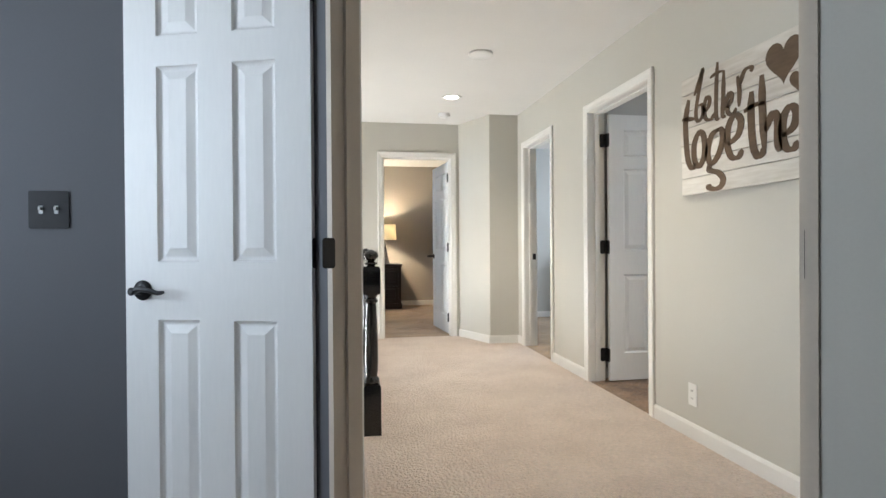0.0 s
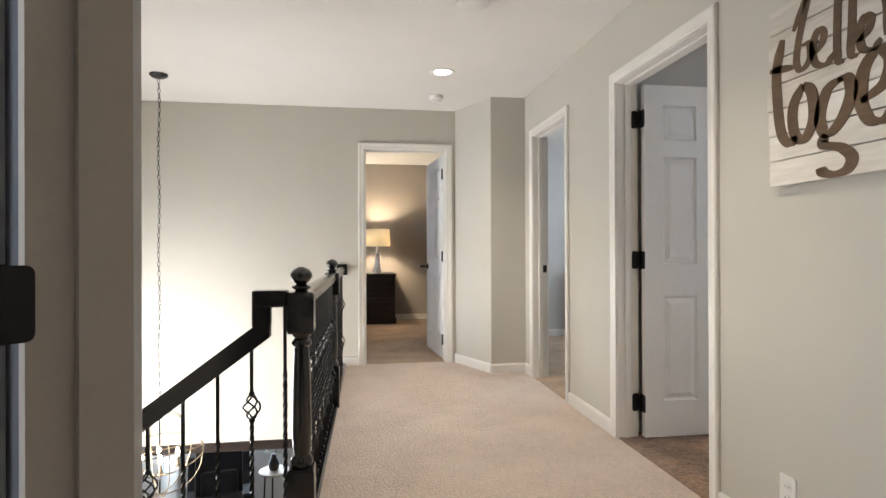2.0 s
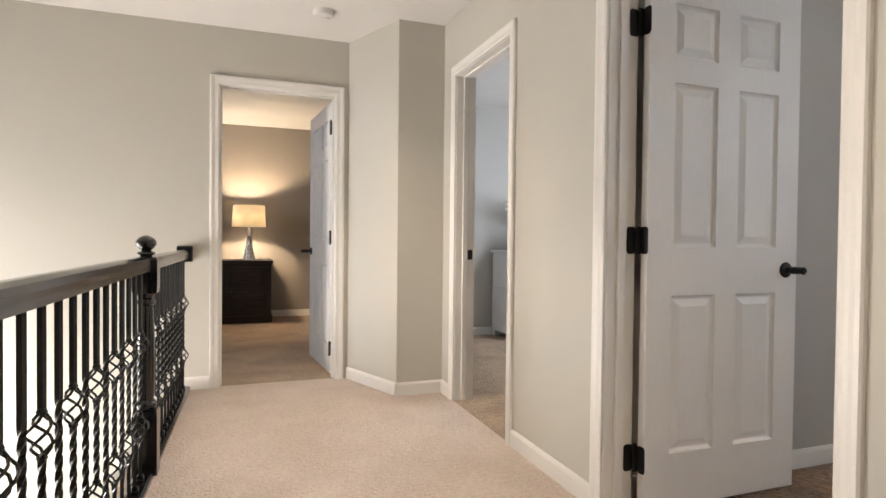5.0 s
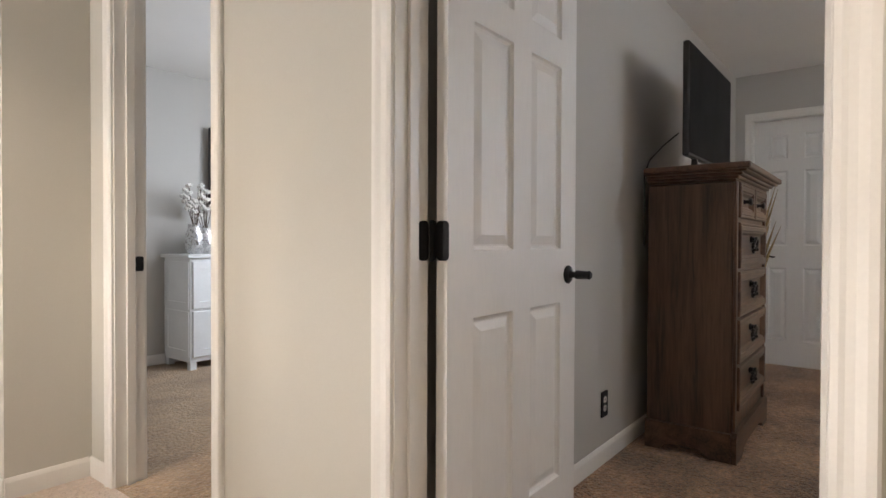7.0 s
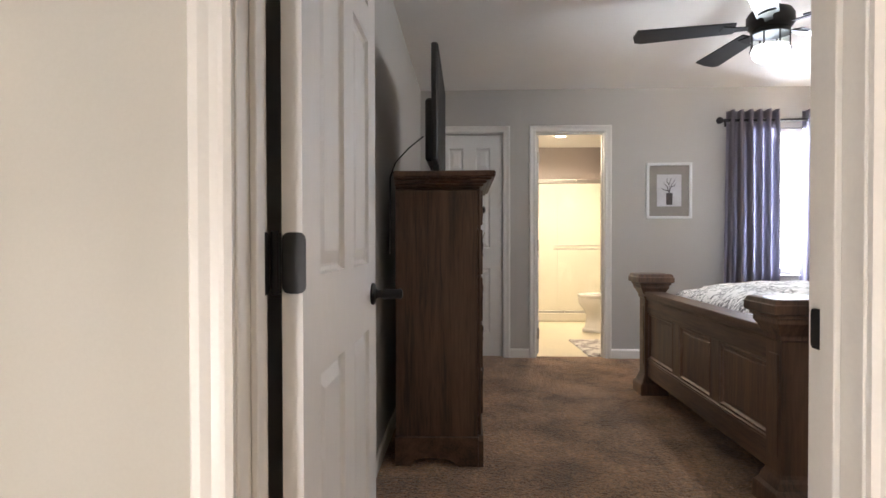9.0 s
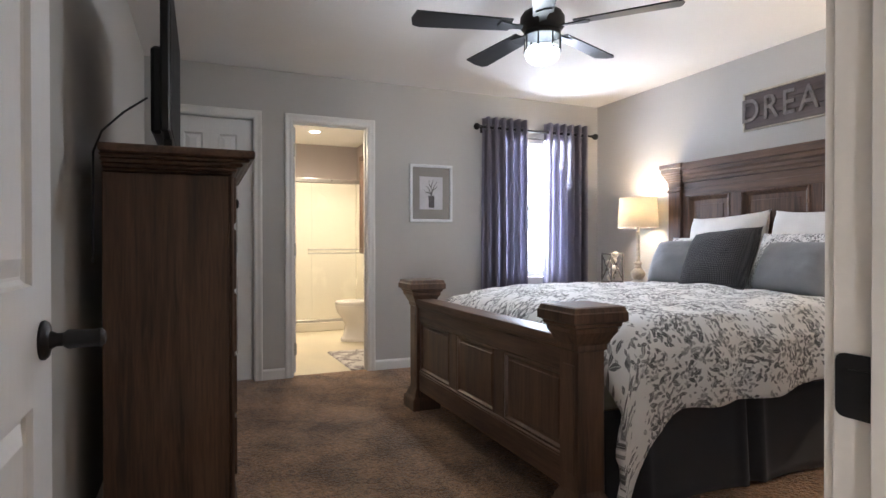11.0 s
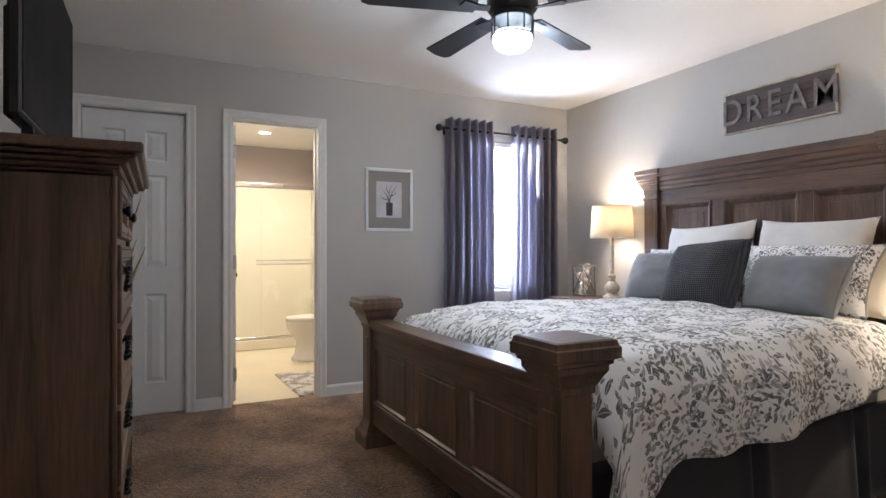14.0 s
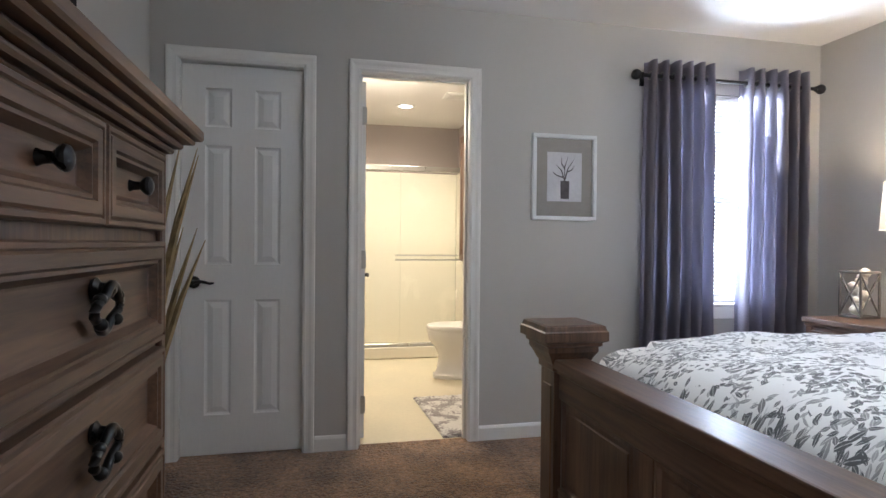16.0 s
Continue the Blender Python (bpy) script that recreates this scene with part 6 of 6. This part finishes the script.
# ---- arched foyer window ----
aw = thing("window_2", "tall arched white window above the foyer, blown out by daylight", "window", at=(FWX, YC, SPRING))
aw["kind"] = "structure"


def arch_ring(bm, r0, r1, x0, x1, foot):
    inn = [(-r0, foot)] + [(-r0 * math.cos(math.pi * i / 24), r0 * math.sin(math.pi * i / 24)) for i in range(25)] + [(r0, foot)]
    out = [(-r1, foot)] + [(-r1 * math.cos(math.pi * i / 24), r1 * math.sin(math.pi * i / 24)) for i in range(25)] + [(r1, foot)]
    for x in (x0, x1):
        vi = [bm.verts.new((x, u, v)) for u, v in inn]
        vo = [bm.verts.new((x, u, v)) for u, v in out]
        for i in range(len(inn) - 1):
            bm.faces.new((vi[i], vi[i + 1], vo[i + 1], vo[i]))
    for loop in (inn, out):
        va = [bm.verts.new((x0, u, v)) for u, v in loop]
        vb = [bm.verts.new((x1, u, v)) for u, v in loop]
        for i in range(len(loop) - 1):
            bm.faces.new((va[i], va[i + 1], vb[i + 1], vb[i]))
    bmesh.ops.remove_doubles(bm, verts=bm.verts, dist=0.0005)
    bmesh.ops.recalc_face_normals(bm, faces=bm.faces)


bm = B()
arch_ring(bm, RC - 0.002, RC + 0.062, 0.001, 0.02, -1.9)
part("casing", bm, TRIM, aw)
bm = B()
arch_ring(bm, RC - 0.05, RC - 0.003, -0.09, -0.04, -1.9)
part("window_frame", bm, TRIM, aw)
for y in (-0.25, 0.25):
    bm = B()
    box(bm, -0.08, -0.05, y - 0.012, y + 0.012, -1.9, 0.0, 0.003)
    part("muntin", bm, TRIM, aw)
for z in (0.0, -0.62, -1.25):
    bm = B()
    box(bm, -0.082, -0.048, -RC + 0.05, RC - 0.05, z - 0.014, z + 0.014, 0.003)
    part("muntin", bm, TRIM, aw)
for a in (45, 90, 135):
    bm = B()
    tube(bm, [(-0.065, 0.14 * math.cos(radians(a)), 0.14 * math.sin(radians(a))), (-0.065, 0.74 * math.cos(radians(a)), 0.74 * math.sin(radians(a)))], 0.011, 6)
    part("muntin", bm, TRIM, aw)
bm = B()
prism(bm, [(-RC + 0.05, -1.9)] + [(-(RC - 0.05) * math.cos(math.pi * i / 24), (RC - 0.05) * math.sin(math.pi * i / 24)) for i in range(25)] + [(RC - 0.05, -1.9)], lambda u, v, a: (a, u, v), -0.066, -0.062)
part("pane", bm, GLASS, aw).visible_shadow = False
slab("wall_under_window", FWX - 0.115, FWX - 0.005, YC - RC, YC + RC, DOWN, -1.97, HALL_PAINT)

# ---- lower room seen through the balusters ----
slab("wall_over_opening", -1.25, 0.74, FY + 0.001, FY + 0.119, -0.66, -0.62, HALL_PAINT)
bm = B()
box(bm, -1.25, 0.62, FY - 0.015, FY + 0.135, -0.745, -0.661, 0.006)
box(bm, -1.262, -1.175, FY - 0.015, FY + 0.135, DOWN, -0.746, 0.006)
bank(part("opening_casing", bm, ESPRESSO))
WAIN = material("white_wainscot_paint", (0.74, 0.76, 0.76), 0.45, spots=0.02, size=3, bump=0.05)
bm = B()
box(bm, -1.9, 3.28, 10.362, 10.379, DOWN, -1.72, 0.002)
box(bm, -1.9, 3.28, 10.345, 10.379, -1.74, -1.69, 0.006)
for k in range(6):
    for x0, x1, z0, z1 in ((0, 0.62, -2.50, -2.47), (0, 0.62, -1.86, -1.83), (0, 0.03, -2.47, -1.86), (0.59, 0.62, -2.47, -1.86)):
        box(bm, -1.8 + k * 0.75 + x0, -1.8 + k * 0.75 + x1, 10.35, 10.363, z0, z1, 0.003)
bank(part("wainscot", bm, WAIN))
NAVY = material("charcoal_navy_upholstery", (0.028, 0.03, 0.042), 0.9, spots=0.15, size=8, fine=160, bump=0.3, sheen=0.3)
wc = thing("wing_chair", "charcoal wing chair with a cushion in the lower room", "armchair", at=pose(-1.02, 9.45, DOWN, 0, 0, 12))
bm = B()
prism(bm, [(-0.30, 0.42), (0.30, 0.42), (0.33, 0.9), (0.31, 1.12), (0.2, 1.18), (0, 1.2), (-0.2, 1.18), (-0.31, 1.12), (-0.33, 0.9)], lambda u, v, a: (u, a + 0.12 * (v - 0.42), v), 0.22, 0.36)
part("backrest", bm, NAVY, wc)
for s_ in (-1, 1):
    bm = B()
    prism(bm, [(0.32, 0.5), (-0.28, 0.5), (-0.3, 0.64), (-0.02, 0.66), (0.06, 0.8), (0.12, 1.05), (0.3, 1.1), (0.38, 0.9)], lambda u, v, a: (s_ * a, u, v), 0.30, 0.39)
    part("wing", bm, NAVY, wc)
bm = B()
box(bm, -0.31, 0.31, -0.32, 0.26, 0.30, 0.48, 0.04, 3)
part("seat", bm, NAVY, wc)
bm = B()
box(bm, -0.24, 0.24, 0.02, 0.18, 0.5, 0.82, 0.06, 3, m=Matrix.Rotation(radians(-12), 4, "X"))
part("cushion", bm, NAVY, wc)
for x in (-0.26, 0.26):
    for y in (-0.27, 0.24):
        bm = B()
        square_turn(bm, [(0.016, 0.0), (0.024, 0.3)], (x, y, 0))
        part("leg", bm, ESPRESSO, wc)
st = thing("side_table", "round dark side table in the lower room", "side table", at=(-0.35, 9.75, DOWN))
bm = B()
lathe(bm, [(0.2, 0.70), (0.21, 0.705), (0.21, 0.725), (0.2, 0.73)], (0, 0, 0), 28)
part("tabletop", bm, LIMED, st)
for a in (30, 150, 270):
    bm = B()
    tube(bm, [(0.15 * math.cos(radians(a)), 0.15 * math.sin(radians(a)), 0.70), (0.19 * math.cos(radians(a)), 0.19 * math.sin(radians(a)), 0.0)], 0.012, 8)
    part("leg", bm, IRON, st)
pl = thing("potted_plant", "leafy green plant in a dark bottle vase", "plant", at=(-0.35, 9.75, DOWN + 0.7305))
bm = B()
lathe(bm, [(0.05, 0), (0.07, 0.03), (0.075, 0.1), (0.045, 0.17), (0.03, 0.22), (0.035, 0.23)], (0, 0, 0), 18)
part("pot", bm, BLACK_PLASTIC, pl, smooth=True)
LEAF = material("sage_green_leaf", (0.10, 0.16, 0.09), 0.6, spots=0.25, size=12, bump=0.2)
rng = random.Random(21)
for k in range(46):
    a, r, z = rng.uniform(0, 6.28), rng.uniform(0.02, 0.15), rng.uniform(0.24, 0.46)
    bm = B()
    prism(bm, [(0, -0.004), (0.02, -0.017), (0.045, -0.014), (0.065, 0.0), (0.045, 0.014), (0.02, 0.017), (0, 0.004)], lambda u, v, q: (u, v, q + 2.0 * v * v), -0.0005, 0.0005)
    lf = part("leaf", bm, LEAF, pl)
    lf.matrix_basis = pose(r * math.cos(a), r * math.sin(a), z, rng.uniform(-30, 30), rng.uniform(-40, 30), math.degrees(a))
bm = B()
for k in range(6):
    a = k * 1.05
    tube(bm, [(0, 0, 0.15), (0.05 * math.cos(a), 0.05 * math.sin(a), 0.3), (0.1 * math.cos(a), 0.1 * math.sin(a), 0.43)], 0.003, 5)
part("stems", bm, LEAF, pl)

# ---- guest room ----
nightstand("nightstand", 0.80, 1.39, 9.83, 10.33, 0.74, "espresso two-drawer nightstand in the guest room", (ESPRESSO, ESPRESSO, ESPRESSO), -1)
gl = thing("table_lamp", "silver tapered table lamp, lit, on the espresso nightstand", "table lamp", at=(1.115, 9.97, 0.7405))
bm = B()
lathe(bm, [(0.078, 0), (0.08, 0.008), (0.074, 0.016), (0.06, 0.06), (0.042, 0.15), (0.028, 0.26), (0.02, 0.34), (0.016, 0.39), (0.012, 0.42)], (0, 0, 0), 28)
part("base", bm, SILVER, gl, "tapered hammered silver base", True)
bm = B()
bmesh.ops.create_uvsphere(bm, u_segments=14, v_segments=10, radius=0.03, matrix=Matrix.Translation((0, 0, 0.47)))
part("bulb", bm, BULB_WARM, gl, "lit warm bulb", True)
bm = B()
lathe(bm, [(0.192, 0.40), (0.18, 0.655)], (0, 0, 0), 40, cap=False)
thicken(part("shade", bm, SHADE, gl, "cream drum shade, lit", True), 0.002)
gb = thing("bed", "dark bed with a tall espresso headboard in the guest room", "bed", at=(-0.1, 10.2, 0))
bm = B()
box(bm, -0.85, 0.76, 0.06, 0.12, 0.25, 1.48, 0.006)
part("headboard_panel", bm, ESPRESSO, gb)
for x in (-0.85, 0.70):
    bm = B()
    box(bm, x - 0.02, x + 0.08, 0.03, 0.15, 0.0, 1.5, 0.006)
    part("post", bm, ESPRESSO, gb)
bm = B()
box(bm, -0.89, 0.80, 0.02, 0.16, 1.502, 1.545, 0.008)
part("cornice", bm, ESPRESSO, gb)
bm = B()
box(bm, -0.8, 0.6, -1.9, 0.05, 0.25, 0.62, 0.05, 3)
part("mattress", bm, BLUE_LINEN, gb, "grey made-up mattress")

# ---- small room across the hall ----
cab = thing("cabinet", "white painted cabinet with framed doors in the small room", "cabinet", at=(4.22, 8.1, 0))
bm = B()
box(bm, -0.66, 0.66, -0.2, 0.2, 0.06, 0.88, 0.003)
part("body", bm, WHITE_WOOD, cab)
bm = B()
box(bm, -0.69, 0.69, -0.235, 0.215, 0.8805, 0.91, 0.005)
part("top", bm, WHITE_WOOD, cab)
for x in (-0.655, 0.605):
    for y in (-0.2, 0.15):
        bm = B()
        box(bm, x, x + 0.05, y, y + 0.05, 0.0, 0.0595)
        part("leg", bm, WHITE_WOOD, cab)
for k in range(2):
    for z0, z1 in ((0.10, 0.46), (0.48, 0.85)):
        bm = B()
        panel(bm, -0.64 + k * 0.645, -0.64 + k * 0.645 + 0.635, z0, z1, [(0, 0.0), (0, -0.016), (0.003, -0.018), (0.055, -0.018), (0.057, -0.006), (0.06, -0.006)], lambda u, w, d: (u, -0.2 + d, w))
        bmesh.ops.recalc_face_normals(bm, faces=bm.faces)
        part("drawer", bm, WHITE_WOOD, cab)
for z0, z1 in ((0.10, 0.46), (0.48, 0.85)):
    bm = B()
    panel(bm, -0.19, 0.19, z0, z1, [(0, 0.0), (0, -0.008), (0.05, -0.008), (0.052, -0.002)], lambda u, w, d: (-0.66 + d, u, w))
    bmesh.ops.recalc_face_normals(bm, faces=bm.faces)
    part("side_panel", bm, WHITE_WOOD, cab)
COTTON = material("cotton_boll", (0.8, 0.78, 0.74), 0.95, spots=0.06, size=30, bump=0.3)
TWIG = material("brown_twig", (0.09, 0.055, 0.035), 0.85, spots=0.2, size=30, bump=0.3)
for vx, vy, hv, lab in ((3.70, 8.08, 0.24, "hammered silver vase filled with cotton stems"), (3.84, 8.16, 0.2, "smaller hammered silver vase with cotton stems")):
    va = thing("vase", lab, "vase", "vases on the white cabinet", at=(vx, vy, 0.9105))
    bm = B()
    lathe(bm, [(0.05, 0), (0.068, 0.03), (0.078, 0.09), (0.074, 0.15), (0.055, 0.2), (0.05, 0.215), (0.056, hv), (0.05, hv), (0.045, 0.2)], (0, 0, 0), 24)
    part("vessel", bm, SILVER, va, smooth=True)
    rng = random.Random(int(vx * 100))
    for k in range(7):
        a, sp_, hh = rng.uniform(0, 6.28), rng.uniform(0.05, 0.2), rng.uniform(0.36, 0.56)
        bm = B()
        pts = [(0, 0, 0.1), (0.02 * math.cos(a), 0.02 * math.sin(a), hv), (sp_ * 0.6 * math.cos(a), sp_ * 0.6 * math.sin(a), hv + (hh - hv) * 0.6), (sp_ * math.cos(a), sp_ * math.sin(a), hh)]
        tube(bm, pts, 0.003, 5)
        tw_ = part("stem", bm, TWIG, va)
        for f in (0.55, 0.8, 1.0):
            p = Vector(pts[1]).lerp(Vector(pts[3]), f)
            bm = B()
            for q in range(4):
                bmesh.ops.create_icosphere(bm, subdivisions=1, radius=0.017, matrix=Matrix.Translation(p + Vector((0.012 * math.cos(q * 1.57 + k), 0.012 * math.sin(q * 1.57 + k), 0.004 * q))))
            part("cotton_boll", bm, COTTON, tw_, smooth=True)
tv2 = thing("television", "black flat television mounted on the small room wall", "television", at=(4.55, 8.33, 1.6))
bm = B()
box(bm, -0.62, 0.62, -0.09, -0.05, -0.3, 0.4, 0.006)
part("housing", bm, BLACK_PLASTIC, tv2)
bm = B()
box(bm, -0.61, 0.61, -0.0935, -0.0905, -0.29, 0.39)
part("screen", bm, SCREEN, tv2)
bm = B()
box(bm, -0.2, 0.2, -0.05, -0.001, -0.15, 0.15)
part("bracket", bm, BLACK_PLASTIC, tv2)

# ---- bathroom ----
CREAM_PANEL = material("cream_acrylic_panel", (0.80, 0.76, 0.66), 0.25, spots=0.015, size=3, bump=0)
bm = B()
box(bm, 9.835, 9.858, 2.275, 3.755, 0.0, 1.90, 0.002)
box(bm, 9.06, 9.834, 2.252, 2.274, 0.0, 1.90, 0.002)
box(bm, 9.06, 9.834, 3.756, 3.778, 0.0, 1.90, 0.002)
bank(part("shower_wall_panel", bm, CREAM_PANEL))
sh = thing("shower_enclosure", "framed sliding glass shower doors over a low cream curb", "shower", at=(9.06, 3.0, 0))
bm = B()
box(bm, -0.05, 0.05, -0.725, 0.755, 0.0, 0.11, 0.012, 2)
part("curb", bm, CREAM_PANEL, sh)
for nm, z0, z1 in (("top_rail", 1.82, 1.87), ("bottom_track", 0.1105, 0.14)):
    bm = B()
    box(bm, -0.03, 0.03, -0.72, 0.75, z0, z1, 0.004)
    part(nm, bm, STEEL, sh)
for y0, y1, x in ((-0.72, 0.05, -0.015), (0.0, 0.75, 0.015)):
    bm = B()
    box(bm, x - 0.003, x + 0.003, y0 + 0.02, y1 - 0.02, 0.141, 1.819)
    pn = part("pane", bm, SHOWER_GLASS, sh)
    pn.visible_shadow = False
    bm = B()
    y = y0 if y0 < -0.1 else y1 - 0.018
    box(bm, x - 0.008, x + 0.008, y, y + 0.018, 0.141, 1.819, 0.002)
    part("stile", bm, STEEL, sh)
for z in (0.955, 1.0):
    bm = B()
    tube(bm, [(-0.018, -0.6, z), (-0.06, -0.6, z), (-0.06, 0.07, z), (-0.018, 0.07, z)], 0.007, 8)
    part("towel_bar", bm, STEEL, sh)
wt = thing("toilet", "cream porcelain toilet with closed lid beside the shower", "toilet", at=pose(8.2, 2.275, 0))


def oval(u, r0, r1, ys):
    return [(r0 * math.cos(2 * math.pi * k / 28), ys + r1 * math.sin(2 * math.pi * k / 28), u) for k in range(28)]


bm = B()
rings = [oval(0.0, 0.135, 0.26, 0.33), oval(0.03, 0.135, 0.26, 0.33), oval(0.05, 0.12, 0.245, 0.32), oval(0.18, 0.115, 0.225, 0.315), oval(0.26, 0.135, 0.235, 0.345), oval(0.32, 0.168, 0.243, 0.385), oval(0.385, 0.18, 0.245, 0.40), oval(0.40, 0.178, 0.243, 0.40)]
vr = [[bm.verts.new(c) for c in r] for r in rings]
for a, b in zip(vr, vr[1:]):
    for i in range(28):
        bm.faces.new((a[i], a[(i + 1) % 28], b[(i + 1) % 28], b[i]))
bm.faces.new(vr[-1])
box(bm, -0.11, 0.11, 0.03, 0.3, 0.0, 0.39, 0.02, 2)
bmesh.ops.recalc_face_normals(bm, faces=bm.faces)
part("bowl", bm, PORCELAIN, wt, smooth=True)
bm = B()
vr = [[bm.verts.new(c) for c in oval(z, 0.185 * f, 0.245 * f, 0.40)] for z, f in ((0.401, 0.98), (0.408, 1.0), (0.432, 1.0), (0.44, 0.97))]
for a, b in zip(vr, vr[1:]):
    for i in range(28):
        bm.faces.new((a[i], a[(i + 1) % 28], b[(i + 1) % 28], b[i]))
bm.faces.new(vr[-1])
bmesh.ops.recalc_face_normals(bm, faces=bm.faces)
part("lid", bm, PORCELAIN, wt, smooth=True)
bm = B()
box(bm, -0.22, 0.22, 0.0, 0.19, 0.395, 0.73, 0.02, 3)
tk = part("tank", bm, PORCELAIN, wt, smooth=True)
bm = B()
box(bm, -0.23, 0.23, -0.006, 0.2, 0.7305, 0.765, 0.01, 2)
part("tank_lid", bm, PORCELAIN, tk, smooth=True)
bm = B()
tube(bm, [(0.17, 0.19, 0.66), (0.17, 0.215, 0.66), (0.12, 0.22, 0.655)], 0.006, 6)
part("flush_lever", bm, STEEL, tk)
SHAG = material("grey_and_white_shag", (0.75, 0.72, 0.68), 0.95, dark=(0.28, 0.24, 0.24), size=9, fine=60, bump=0.8, depth=0.01, sheen=0.3)
sv = SHAG.node_tree
for nd in sv.nodes:
    if nd.type == "MAP_RANGE" and abs(nd.inputs["From Min"].default_value - 0.5) < 1e-6:
        nd.inputs["From Min"].default_value, nd.inputs["From Max"].default_value = 0.74, 0.82
bm = B()
sheet(bm, 40, 30, lambda u, v: ((u - 0.5) * 0.86, (v - 0.5) * 0.6, 0.018 + 0.006 * noise.noise(Vector((u * 30, v * 22, 0))) - 0.014 * max(0, max(abs(2 * u - 1), abs(2 * v - 1)) - 0.94) / 0.06))
rug = part("bath_rug", bm, SHAG, smooth=True)
rug.matrix_basis = pose(7.18, 2.82, -0.004, 0, 0, 2)
thicken(rug, 0.016, -1)
tagged(rug, "grey and white patterned shag bath rug on the floor", "rug")
vent = thing("ceiling_vent", "small white exhaust vent in the bathroom ceiling", "ceiling vent", at=(8.45, 2.62, CEIL))
bm = B()
box(bm, -0.11, 0.11, -0.11, 0.11, -0.012, -0.0005, 0.004)
part("frame", bm, WHITE_PLASTIC, vent)
for k in range(6):
    bm = B()
    box(bm, -0.09, 0.09, -0.085 + k * 0.031, -0.07 + k * 0.031, -0.018, -0.0125)
    part("slat", bm, WHITE_PLASTIC, vent)
# made-up cabinet shape for a tall dark strip, taken for a hanging towel
tpanel = thing("towel_panel", "dark brown narrow panel beside the shower, stand-in for a hanging towel", "wall cabinet", at=(8.72, 2.251, 0.95))
bm = B()
box(bm, -0.2, 0.2, 0.0, 0.2, 0.0, 1.2, 0.004)
part("body", bm, OAK_Z, tpanel)
bm = B()
panel(bm, -0.19, 0.19, 0.01, 1.19, [(0, 0), (0, -0.016), (0.05, -0.018), (0.055, -0.008), (0.06, -0.008)], lambda u, w, d: (u, 0.2 - d, w))
bmesh.ops.recalc_face_normals(bm, faces=bm.faces)
part("door", bm, OAK_Z, tpanel)
